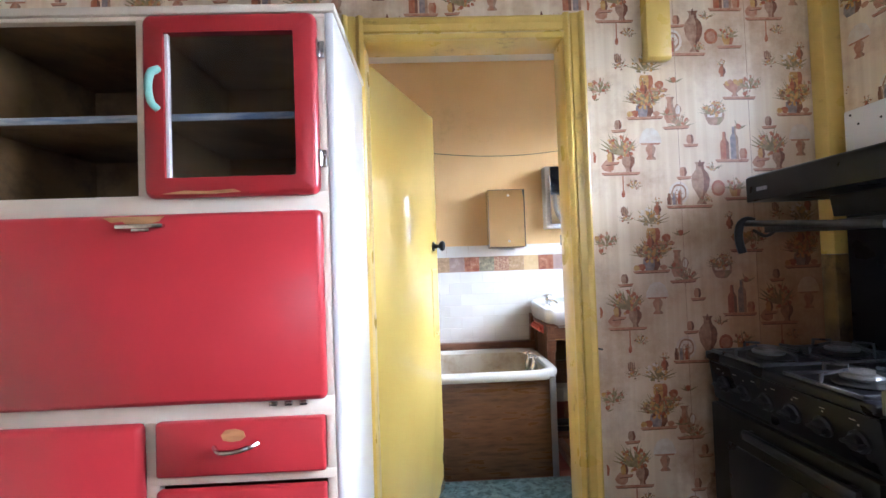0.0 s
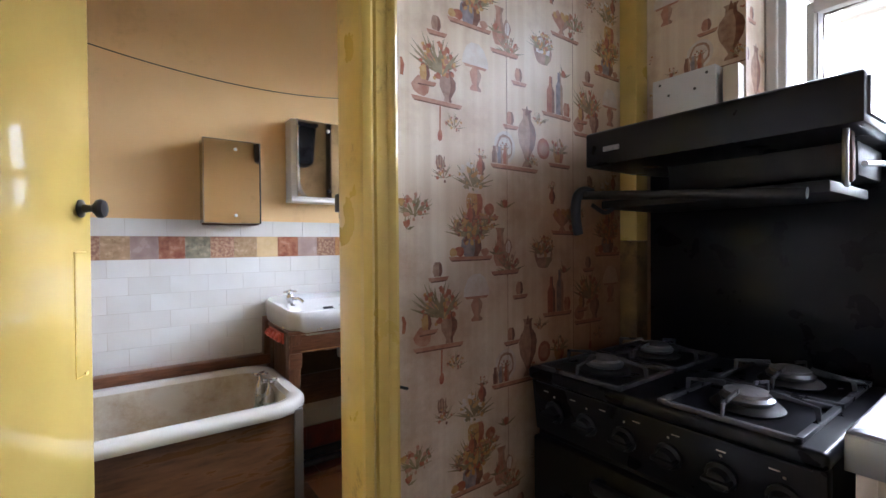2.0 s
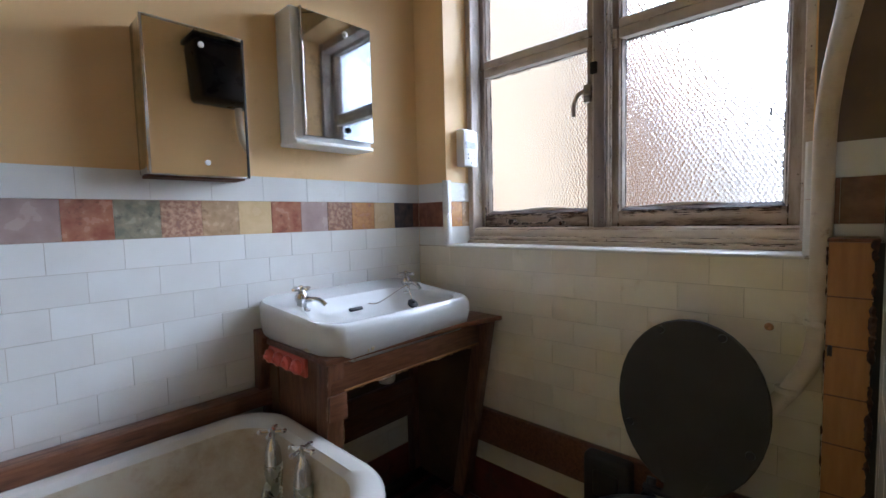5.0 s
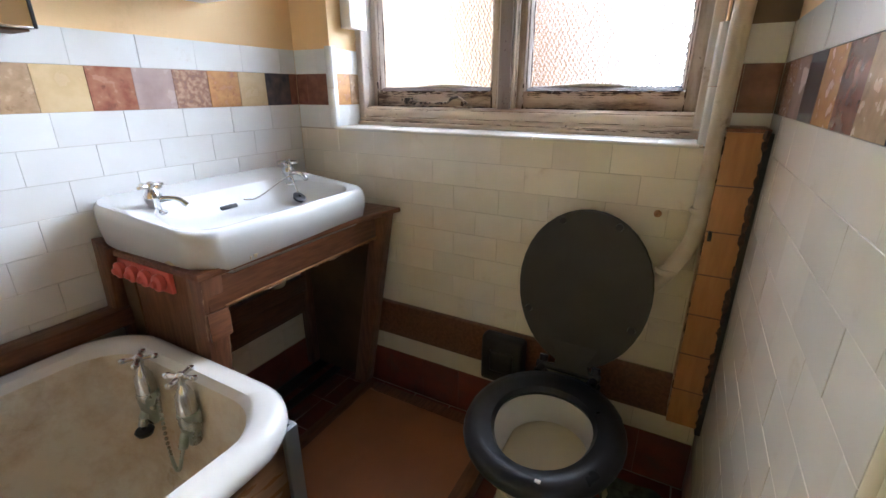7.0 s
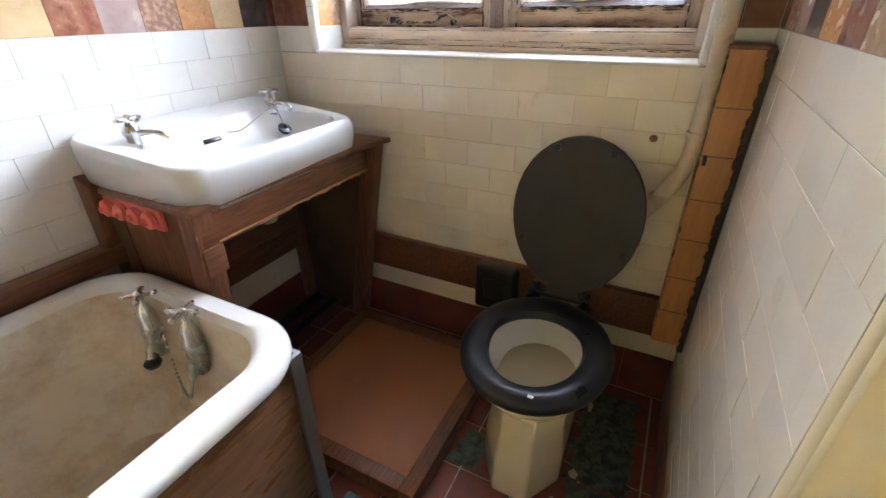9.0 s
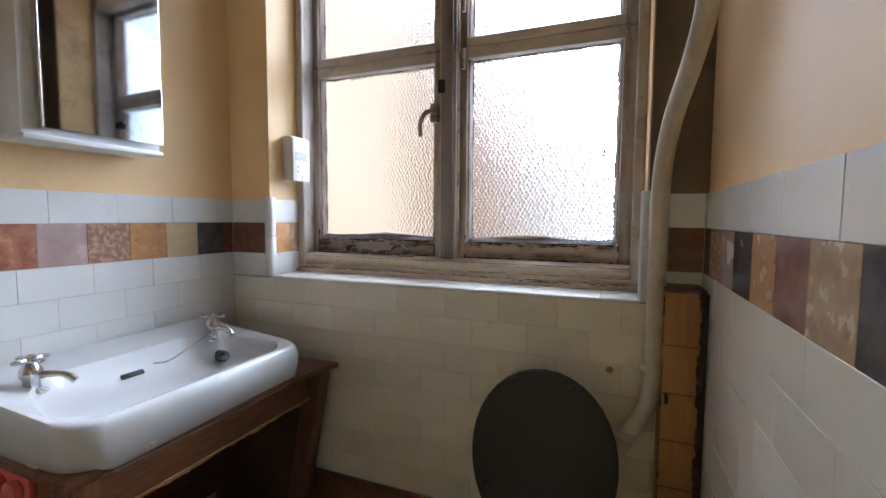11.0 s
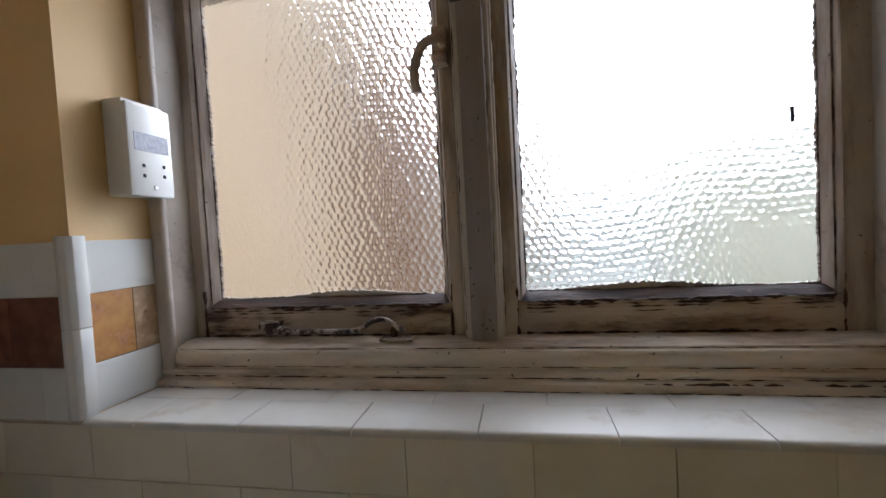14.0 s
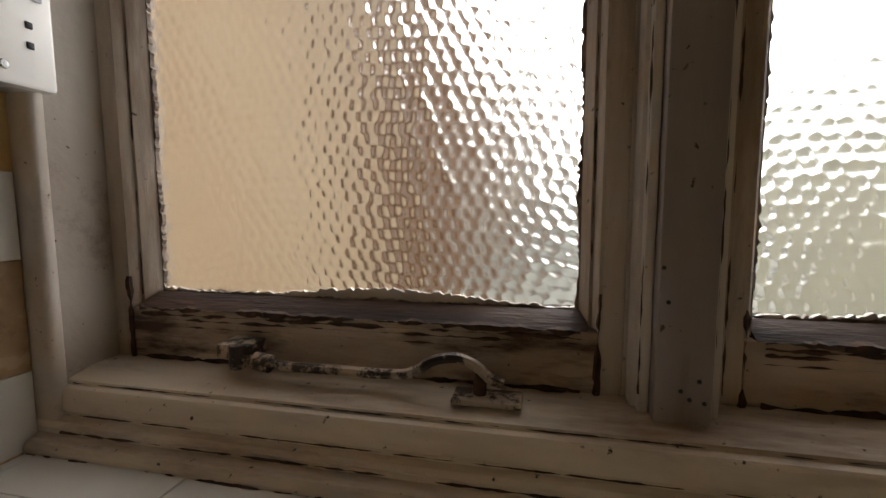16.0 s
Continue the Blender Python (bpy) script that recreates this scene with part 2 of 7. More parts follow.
PAN_BAR = mat("worn_black_enamel_bar", (0.03, 0.03, 0.035), (0.10, 0.10, 0.11), 25, 0.3, 0.1, 90)
RUBBER = mat("black_plastic", (0.012, 0.012, 0.016), (0.018, 0.018, 0.022), 15, 0.32, spec=0.35)
LID_GREY = mat("dull_black_bakelite", (0.034, 0.030, 0.028), (0.044, 0.039, 0.036), 8, 0.5, 0.04, 60, spec=0.3)
RED = mat("red_gloss_paint", (0.385, 0.024, 0.030), (0.35, 0.020, 0.026), 3, 0.34, 0.05, 12, coat=0.12, rough_var=0.06)
CREAM = mat("cream_gloss_paint", (0.72, 0.65, 0.54), (0.69, 0.61, 0.50), 5, 0.3, 0.06, 30, dirt=(0.52, 0.42, 0.30), dirt_scale=6, dirt_lo=0.66, dirt_hi=0.86)
WHITE = mat("white_gloss_paint", (0.80, 0.80, 0.80), (0.785, 0.785, 0.78), 4, 0.3, 0.05, 30, rough_var=0.04)
YELLOW_CREAM = mat("cream_frame_paint", (0.72, 0.64, 0.42), (0.66, 0.56, 0.34), 8, 0.4, 0.12, 50, dirt=(0.34, 0.24, 0.12), dirt_scale=9, dirt_lo=0.64, dirt_hi=0.76)
RAW_WOOD = mat("bare_chipped_wood", (0.50, 0.27, 0.11), (0.36, 0.18, 0.07), 20, 0.6, 0.2, 80, stretch=(1, 5, 5))
BROWN_INSIDE = mat("brown_stained_cupboard_lining", (0.30, 0.185, 0.085), (0.13, 0.075, 0.032), 4, 0.6, 0.1, 60, dirt=(0.07, 0.04, 0.02), dirt_scale=3, dirt_lo=0.52, dirt_hi=0.72)
DARK_INSIDE = mat("dark_stand_boards", (0.13, 0.07, 0.028), (0.06, 0.032, 0.014), 5, 0.7, 0.1, 60)
BLUE_EDGE = mat("blue_shelf_paper", (0.10, 0.17, 0.30), (0.40, 0.45, 0.52), 12, 0.5, stretch=(1, 6, 6))
TEAL = mat("verdigris_handle", (0.22, 0.52, 0.44), (0.30, 0.60, 0.52), 30, 0.4, 0.2, 80)
FRAME_W = mat("old_white_window_paint", (0.60, 0.54, 0.48), (0.50, 0.43, 0.37), 9, 0.45, 0.3, 70, dirt=(0.20, 0.13, 0.09), dirt_scale=9, dirt_lo=0.58, dirt_hi=0.76, specks=(0.06, 0.035, 0.025))
FLAKED = mat("flaked_brown_bevel", (0.075, 0.038, 0.025), (0.022, 0.012, 0.009), 16, 0.7, 0.5, 90, stretch=(3, 0.5, 3), dirt=(0.30, 0.23, 0.17), dirt_scale=22, dirt_lo=0.66, dirt_hi=0.72, even_dirt=True, spec=0.2)
SILL_TILE = mat("worn_sill_tile", (0.66, 0.64, 0.60), (0.58, 0.55, 0.50), 7, 0.45, 0.03, 30, vary=0.03, dirt=(0.42, 0.34, 0.25), dirt_scale=8, dirt_lo=0.58, dirt_hi=0.78, spec=0.3)
FRAME_D = mat("mouldy_flaking_window_paint", (0.56, 0.46, 0.37), (0.38, 0.28, 0.21), 10, 0.6, 0.4, 70, stretch=(3, 0.6, 3), dirt=(0.07, 0.036, 0.024), dirt_scale=8, dirt_lo=0.50, dirt_hi=0.64, specks=(0.03, 0.017, 0.012))
FRAME_V = mat("stained_sash_stile_paint", (0.50, 0.42, 0.35), (0.38, 0.30, 0.23), 12, 0.5, 0.35, 70, stretch=(2, 2, 0.35), dirt=(0.15, 0.08, 0.045), dirt_scale=6, dirt_lo=0.46, dirt_hi=0.72, specks=(0.05, 0.03, 0.02))
FRAME_S = mat("stained_sill_rail_paint", (0.70, 0.61, 0.50), (0.56, 0.46, 0.36), 12, 0.5, 0.35, 70, stretch=(2, 0.35, 2), dirt=(0.19, 0.105, 0.055), dirt_scale=6, dirt_lo=0.50, dirt_hi=0.72, specks=(0.05, 0.03, 0.02))
# frame paint with its dirt, darkened to carry the mullion's backlit shade
FRAME_M = mat("backlit_mullion_paint", (0.31, 0.265, 0.25), (0.24, 0.20, 0.185), 9, 0.45, 0.3, 70, stretch=(2, 2, 0.4), dirt=(0.16, 0.10, 0.07), dirt_scale=9, dirt_lo=0.58, dirt_hi=0.76, specks=(0.06, 0.035, 0.025))
CRUST = mat("dark_mould_crust", (0.035, 0.02, 0.014), (0.10, 0.055, 0.035), 70, 0.85, 0.5, 120)
FRAME_K = mat("white_kitchen_window_paint", (0.78, 0.75, 0.71), (0.70, 0.66, 0.60), 9, 0.4, 0.2, 70, dirt=(0.42, 0.32, 0.24), dirt_scale=10, dirt_lo=0.62, dirt_hi=0.75)
STAY_RUST = mat("flaking_rust", (0.16, 0.065, 0.028), (0.08, 0.035, 0.018), 60, 0.85, 0.5, 120)
STAY_M = mat("chipped_painted_iron", (0.46, 0.38, 0.30), (0.36, 0.28, 0.21), 20, 0.5, 0.3, 90, dirt=(0.03, 0.018, 0.013), dirt_scale=34, dirt_lo=0.46, dirt_hi=0.52)
PUTTY = mat("cracked_dark_putty", (0.09, 0.06, 0.045), (0.34, 0.27, 0.21), 60, 0.8, 0.5, 90)
PLASTIC = mat("white_plastic", (0.78, 0.77, 0.75), (0.74, 0.73, 0.70), 5, 0.3)
GREY_LABEL = mat("grey_label", (0.30, 0.31, 0.38), (0.42, 0.43, 0.50), 160, 0.4)
CORAL = mat("coral_pink_plastic", (0.72, 0.16, 0.11), (0.66, 0.13, 0.09), 12, 0.35)
SEALANT = mat("yellowed_sealant", (0.58, 0.52, 0.34), (0.46, 0.38, 0.22), 40, 0.5, 0.3, 60)
KITCHEN_FLOOR = mat("worn_kitchen_lino", (0.15, 0.105, 0.07), (0.10, 0.07, 0.045), 8, 0.5, 0.1, 60)
RENDER_WALL = mat("cream_rendered_wall", (0.72, 0.58, 0.42), (0.62, 0.48, 0.33), 3, 0.9, 0.3, 40, dirt=(0.46, 0.32, 0.20), dirt_scale=2.5, dirt_lo=0.5, dirt_hi=0.7)
BRICK_OUT = mat("brown_brick", (0.30, 0.165, 0.09), (0.22, 0.115, 0.06), 20, 0.9, 0.4, 60)
HOUSE_OUT = mat("cream_pebbledash", (0.76, 0.68, 0.60), (0.68, 0.59, 0.51), 9, 0.9, 0.4, 60)
PALE_OUT = mat("pale_pebbledash", (0.56, 0.46, 0.38), (0.44, 0.35, 0.28), 9, 0.9, 0.4, 60)
YARD = mat("mossy_concrete_yard", (0.62, 0.63, 0.58), (0.50, 0.53, 0.45), 2, 0.9, 0.3, 30)
YARD_WHITE = mat("whitewashed_mossy_render", (0.80, 0.90, 0.90), (0.72, 0.84, 0.82), 4, 0.9, 0.3, 40, dirt=(0.58, 0.66, 0.54), dirt_scale=2.5, dirt_lo=0.55, dirt_hi=0.72)
MIRROR = mat("silvered_mirror", (0.86, 0.86, 0.84), (0.80, 0.80, 0.78), 3, 0.02, metal=1.0, rough_var=0.015, dirt=(0.42, 0.42, 0.42), dirt_scale=6, dirt_lo=0.62, dirt_hi=0.9)
MIRROR_WORN = mat("worn_hazy_mirror", (0.66, 0.71, 0.78), (0.52, 0.57, 0.64), 9, 0.035, metal=1.0, rough_var=0.03, dirt=(0.28, 0.32, 0.38), dirt_scale=7, dirt_lo=0.52, dirt_hi=0.72)
GLASS = clear("window_glass")
HAMMERED = clear("hammered_obscured_glass", (0.84, 0.83, 0.81), 0.2)

# ---- building helpers ----


def bx(x0, x1, y0, y1, z0, z1, b=0.0, seg=2, into=None):
    """A box between two corners, its edges rounded by b."""
    bm = bmesh.new()
    bmesh.ops.create_cube(bm, size=1, matrix=Matrix.Translation(((x0 + x1) / 2, (y0 + y1) / 2, (z0 + z1) / 2)) @ Matrix.Diagonal((abs(x1 - x0), abs(y1 - y0), abs(z1 - z0), 1)))
    if b:
        bmesh.ops.bevel(bm, geom=bm.edges[:], offset=b, segments=seg, affect="EDGES", profile=0.5)
    return join(into, bm)


def join(into, bm, m=None):
    if m is not None:
        bm.transform(m)
    if into is None:
        return bm
    me = bpy.data.meshes.new("tmp")
    bm.to_mesh(me)
    into.from_mesh(me)
    bpy.data.meshes.remove(me)
    bm.free()
    return into


def loft(rings, cap0=True, cap1=True, into=None):
    """Skin between closed rings of equal counts."""
    bm = bmesh.new()
    vs = [[bm.verts.new(p) for p in r] for r in rings]
    for a, b in zip(vs, vs[1:]):
        n = len(a)
        for i in range(n):
            bm.faces.new((a[i], a[(i + 1) % n], b[(i + 1) % n], b[i]))
    if cap0:
        bm.faces.new(vs[0][::-1])
    if cap1:
        bm.faces.new(vs[-1])
    bmesh.ops.recalc_face_normals(bm, faces=bm.faces[:])
    return join(into, bm)


def tube(points, r, n=12, into=None, radii=None):
    """A round bar along points."""
    pts = [Vector(p) for p in points]
    rings = []
    up = None
    for i, p in enumerate(pts):
        d = (pts[min(i + 1, len(pts) - 1)] - pts[max(i - 1, 0)]).normalized()
        if up is None:
            up = Vector((0, 0, 1)) if abs(d.z) < 0.9 else Vector((1, 0, 0))
        s = d.cross(up).normalized()
        up = s.cross(d).normalized()
        rr = radii[i] if radii else r
        rings.append([p + (s * math.cos(a) + up * math.sin(a)) * rr for a in (2 * math.pi * k / n for k in range(n))])
    return loft(rings, into=into)


def smooth_path(points, steps=6):
    """A rounded line through points (Catmull-Rom)."""
    pts = [Vector(p) for p in points]
    pts = [pts[0] * 2 - pts[1]] + pts + [pts[-1] * 2 - pts[-2]]
    out = []
    for a, b, c, d in zip(pts, pts[1:], pts[2:], pts[3:]):
        for k in range(steps):
            t = k / steps
            out.append(0.5 * ((2 * b) + (c - a) * t + (2 * a - 5 * b + 4 * c - d) * t * t + (3 * b - a - 3 * c + d) * t ** 3))
    return out + [pts[-2]]


def lathe(profile, n=20, m=None, into=None):
    """Profile (radius, height) turned about z."""
    rings = [[(max(r, 1e-4) * math.cos(2 * math.pi * k / n), max(r, 1e-4) * math.sin(2 * math.pi * k / n), h) for k in range(n)] for r, h in profile]
    bm = loft(rings)
    return join(into, bm, m)


def rrect(cx, cy, w, d, r, z, n=6):
    """A rounded rectangle ring at height z."""
    out = []
    for qx, qy, a0 in ((1, 1, 0), (-1, 1, 90), (-1, -1, 180), (1, -1, 270)):
        for k in range(n + 1):
            a = radians(a0 + 90 * k / n)
            out.append((cx + qx * (w / 2 - r) + r * math.cos(a), cy + qy * (d / 2 - r) + r * math.sin(a), z))
    return out


def prism(poly, axis, a, b, bevel=0.0, into=None):
    """A flat outline pushed from a to b along an axis; the outline lies in the other two axes."""
    def at(p, v):
        return {"x": (v, p[0], p[1]), "y": (p[0], v, p[1]), "z": (p[0], p[1], v)}[axis]
    bm = loft([[at(p, a) for p in poly], [at(p, b) for p in poly]])
    if bevel:
        bmesh.ops.bevel(bm, geom=bm.edges[:], offset=bevel, segments=2, affect="EDGES", profile=0.5)
    return join(into, bm)


def mesh(name, bm, material, smooth=False):
    me = bpy.data.meshes.new(name)
    bmesh.ops.recalc_face_normals(bm, faces=bm.faces[:])
    bm.to_mesh(me)
    bm.free()
    me.materials.append(material)
    if smooth:
        for p in me.polygons:
            p.use_smooth = True
    return me


def soften(ob, angle=40):
    me = ob.data
    for p in me.polygons:
        p.use_smooth = True
    me.set_sharp_from_angle(angle=radians(angle))
    return ob


def struct(name, bm, material, label, category="", smooth=False):
    ob = new(name, mesh(name, bm, material))
    tagged(ob, label, category or name.split("_")[0], kind="structure")
    return soften(ob) if smooth else ob


def thing(name, loc, label, category, group="", kind=""):
    ob = new(name)
    ob.location = loc
    ob.empty_display_size = 0.05
    return tagged(ob, label, category, group, kind)


def part(name, bm, material, parent, label="", smooth=True):
    """One mesh object in world places, under a thing or a part."""
    ob = new(name, mesh(name, bm, material))
    ob.parent = parent
    m = Matrix.Translation(parent.location)
    if parent.parent:
        m = Matrix.Identity(4)
    ob.matrix_parent_inverse = m.inverted()
    if label:
        ob["label"] = label
    return soften(ob) if smooth else ob


# ---- the plan ----
EAST, NORTH, PAPERED, TILED = 1.712, 3.246, 1.683, 1.818   # inner faces of the walls, and the two faces of the partition
WEST, SOUTH, CEILING = -0.78, -1.7, 2.56
KWEST = -1.25
OUTER = 1.99
DOOR_L, DOOR_R, DOOR_H = 0.06, 0.811, 1.93
WIN = (1.945, 3.08, 1.007, 2.2)        # bathroom window opening: y, y, z, z
KWIN = (0.0, 1.365, 1.0, 2.2)          # kitchen window opening

# ---- large structure ----
wall_east = struct("wall_east", bx(EAST, OUTER, SOUTH - 0.2, KWIN[0], 0, CEILING), PAPER, "outer wall papered with a faded still-life print", "wall")
part("wall_pier", bx(EAST, OUTER, KWIN[1], PAPERED, 0, CEILING), PAPER, wall_east, smooth=False)
part("wall_below_window", bx(EAST, OUTER, KWIN[0], KWIN[1], 0, KWIN[2]), PAPER, wall_east, smooth=False)
part("wall_above_window", bx(EAST, OUTER, KWIN[0], KWIN[1], KWIN[3], CEILING), PAPER, wall_east, smooth=False)
wall_bath_east = struct("wall_window", bx(EAST, OUTER, PAPERED, WIN[0], 0, CEILING), OCHRE_WALL, "bathroom outer wall in mustard paint above white tiles", "wall")
part("wall_pier", bx(EAST, OUTER, WIN[1], NORTH + 0.2, 0, CEILING), OCHRE_WALL, wall_bath_east, smooth=False)
# thin dark brown sheet over the mustard paint, above the tiles
part("mouldy_face", bx(EAST - 0.004, EAST - 0.0005, TILED + 0.0005, WIN[0] - 0.004, 1.262, CEILING - 0.001), DARK_WALL, wall_bath_east, "strip of dark brown wall behind the pipe", smooth=False)
part("wall_below_window", bx(EAST, OUTER, WIN[0], WIN[1], 0, WIN[2] - 0.012), GROUT, wall_bath_east, smooth=False)
part("wall_above_window", bx(EAST, OUTER, WIN[0], WIN[1], WIN[3], CEILING), OCHRE_WALL, wall_bath_east, smooth=False)
wall_north = struct("wall_north", bx(WEST - 0.2, EAST, NORTH, NORTH + 0.2, 0, CEILING), OCHRE_WALL, "mustard painted bathroom wall above white tiles", "wall")
wall_west = struct("wall_west", bx(WEST - 0.2, WEST, TILED, NORTH, 0, CEILING), OCHRE_WALL, "mustard painted bathroom end wall", "wall")
wall_part = struct("wall_partition", bx(DOOR_R, EAST, PAPERED, TILED - 0.006, 0, CEILING), PAPER, "partition wall papered with faded kitchen still lifes", "wall")
part("wall_beside_door", bx(KWEST - 0.2, DOOR_L, PAPERED, TILED - 0.006, 0, CEILING), PAPER, wall_part, smooth=False)
part("wall_over_door", bx(DOOR_L, DOOR_R, PAPERED, TILED - 0.006, DOOR_H + 0.02, CEILING), PAPER, wall_part, smooth=False)
part("painted_face", bx(DOOR_R, EAST, TILED - 0.006, TILED, 0, CEILING), OCHRE_WALL, wall_part, "mustard painted bathroom face", smooth=False)
part("painted_face", bx(WEST, DOOR_L, TILED - 0.006, TILED, 0, CEILING), OCHRE_WALL, wall_part, smooth=False)
part("painted_face", bx(DOOR_L, DOOR_R, TILED - 0.006, TILED, DOOR_H + 0.02, CEILING), OCHRE_WALL, wall_part, smooth=False)
struct("wall_kitchen_west", bx(KWEST - 0.2, KWEST, SOUTH, PAPERED, 0, CEILING), PAPER, "papered kitchen side wall", "wall")
SWIN = (0.30, 1.50, 0.95, 2.15)       # kitchen back window, behind the walk: x, x, z, z
wall_south = struct("wall_south", bx(KWEST - 0.2, SWIN[0], SOUTH - 0.2, SOUTH, 0, CEILING), PAPER, "papered kitchen back wall with a window", "wall")
part("wall_pier", bx(SWIN[1], EAST, SOUTH - 0.2, SOUTH, 0, CEILING), PAPER, wall_south, smooth=False)
part("wall_below_window", bx(SWIN[0], SWIN[1], SOUTH - 0.2, SOUTH, 0, SWIN[2]), PAPER, wall_south, smooth=False)
part("wall_above_window", bx(SWIN[0], SWIN[1], SOUTH - 0.2, SOUTH, SWIN[3], CEILING), PAPER, wall_south, smooth=False)
swin = thing("window_3", (0.15, SOUTH - 0.1, SWIN[2]), "plain white timber kitchen back window", "window", kind="structure")
for x0, x1 in ((SWIN[0], SWIN[0] + 0.06), (0.87, 0.93), (SWIN[1] - 0.06, SWIN[1])):
    part("stile", bx(x0, x1, SOUTH - 0.13, SOUTH - 0.07, SWIN[2], SWIN[3], 0.003), WHITE, swin)
for z0, z1 in ((SWIN[2], SWIN[2] + 0.06), (1.80, 1.85), (SWIN[3] - 0.06, SWIN[3])):
    part("rail", bx(SWIN[0] + 0.06, SWIN[1] - 0.06, SOUTH - 0.128, SOUTH - 0.072, z0, z1, 0.003), WHITE, swin)
pane_s = part("pane", bx(SWIN[0] + 0.05, SWIN[1] - 0.05, SOUTH - 0.102, SOUTH - 0.098, SWIN[2] + 0.05, SWIN[3] - 0.05), GLASS, swin, smooth=False)
pane_s.visible_shadow = False
struct("floor_kitchen", bx(KWEST - 0.2, OUTER, SOUTH - 0.2, PAPERED + 0.06, -0.15, 0), KITCHEN_FLOOR, "worn brown kitchen lino floor", "floor")
floor_bath = struct("floor_bathroom", bx(WEST - 0.2, OUTER, PAPERED + 0.06, NORTH + 0.2, -0.15, -0.004), GROUT, "bathroom floor of dark red quarry tiles", "floor")
struct("ceiling", bx(KWEST - 0.2, OUTER, SOUTH - 0.2, NORTH + 0.2, CEILING, CEILING + 0.15), CEIL, "off-white painted ceiling", "ceiling")

# ---- outside ----
struct("ground", bx(-60, 60, -60, 60, -0.45, -0.3), YARD, "pale concrete yard with moss outside the windows", "ground")
house = thing("neighbour_house_wing", (3.0, 3.9, -0.3), "cream rendered wing of the next house with a brown brick corner", "house")
part("wall", bx(2.0, 4.6, 3.75, 4.2, -0.3, 3.3), RENDER_WALL, house, smooth=False)
part("brick_corner", bx(4.6, 6.6, 3.55, 4.2, -0.3, 3.4, 0.01), BRICK_OUT, house, "brown brick corner", smooth=False)
part("far_wall", bx(6.6, 12.0, 3.35, 4.2, -0.3, 3.1), PALE_OUT, house, smooth=False)
part("parapet", bx(1.99, 12.1, 3.70, 4.25, 3.401, 3.46, 0.01), HOUSE_OUT, house, smooth=False)
rear = thing("rear_house", (12.5, 2.6, -0.3), "pale pebbledashed two-storey house end across the yard", "house")
part("wall", bx(12.0, 13.5, 2.15, 3.34, -0.3, 5.5, 0.01), HOUSE_OUT, rear, smooth=False)
part("roof", prism([(11.85, 5.5), (12.75, 6.3), (13.65, 5.5)], "y", 2.05, 3.34), HOUSE_OUT, rear, smooth=False)
part("rendered_band", bx(11.96, 12.0, 2.15, 2.50, -0.3, 5.4), HOUSE_OUT, rear, smooth=False)
fence = thing("garden_fence", (14, 0, -0.3), "pale grey garden fence beyond the window", "fence")
FENCE_M = mat("pale_weathered_boards", (0.74, 0.75, 0.71), (0.64, 0.66, 0.60), 5, 0.9, 0.2, 40, stretch=(1, 4, 0.4))
for k in range(60):
    part("board", bx(14, 14.03, -9 + k * 0.3, -8.72 + k * 0.3, -0.3, 0.9 + 0.02 * (k % 3), 0.006, 1), FENCE_M, fence, smooth=False)

yard_wall = thing("yard_wall", (3.7, -0.6, -0.3), "white painted yard wall outside the kitchen window", "wall")
part("wall", bx(3.6, 3.82, -3.5, 1.68, -0.3, 1.46, 0.01), YARD_WHITE, yard_wall, smooth=False)
part("coping", bx(3.56, 3.86, -3.52, 1.70, 1.46, 1.52, 0.01), YARD_WHITE, yard_wall, smooth=False)

# ---- doorway ----
frame_1 = thing("door_frame", (0.43, 1.68, 0), "yellow gloss door frame with worn chipped edges", "door frame", kind="structure")
ARCH = [(0.0, 0.0), (0.0, 0.014), (0.006, 0.020), (0.014, 0.022), (0.022, 0.016), (0.026, 0.008), (0.030, 0.014), (0.052, 0.016), (0.056, 0.024), (0.064, 0.028), (0.070, 0.026), (0.072, 0.018), (0.072, 0.0)]


def architrave(x_in, side, z_top):
    """An upright moulding whose section starts at the opening."""
    return prism([(x_in + side * a, PAPERED - b) for a, b in ARCH], "z", 0, z_top)


IN_L, IN_R = 0.098, 0.776          # lining faces on the kitchen side; the rebate behind them takes the door
part("architrave", architrave(IN_R, 1, DOOR_H + 0.075), YELLOW_OLD, frame_1)
part("architrave", architrave(IN_L, -1, DOOR_H + 0.075), YELLOW_OLD, frame_1)
part("head_architrave", prism([(PAPERED - b - 0.001, DOOR_H - 0.008 + a) for a, b in ARCH], "x", IN_L, IN_R), YELLOW_OLD, frame_1)
part("jamb", bx(0.797, DOOR_R + 0.0005, PAPERED + 0.104, TILED + 0.012, 0, DOOR_H + 0.012, 0.002), YELLOW_CREAM, frame_1, "cream painted rebate edge")
part("jamb", bx(0.797, DOOR_R + 0.0005, PAPERED - 0.002, PAPERED + 0.103, 0, DOOR_H + 0.012, 0.002), YELLOW_OLD, frame_1)
part("jamb", bx(DOOR_L - 0.0005, 0.078, PAPERED - 0.002, TILED + 0.014, 0, DOOR_H + 0.012, 0.002), YELLOW_OLD, frame_1)
part("head", bx(DOOR_L - 0.0005, DOOR_R + 0.0005, PAPERED - 0.003, TILED + 0.013, DOOR_H + 0.010, DOOR_H + 0.022, 0.002), YELLOW_OLD, frame_1)
part("lining", bx(IN_R, 0.799, PAPERED - 0.001, PAPERED + 0.102, 0, DOOR_H + 0.001, 0.002), YELLOW_OLD, frame_1)
part("lining", bx(0.076, IN_L, PAPERED - 0.001, PAPERED + 0.102, 0, DOOR_H + 0.001, 0.002), YELLOW_OLD, frame_1)
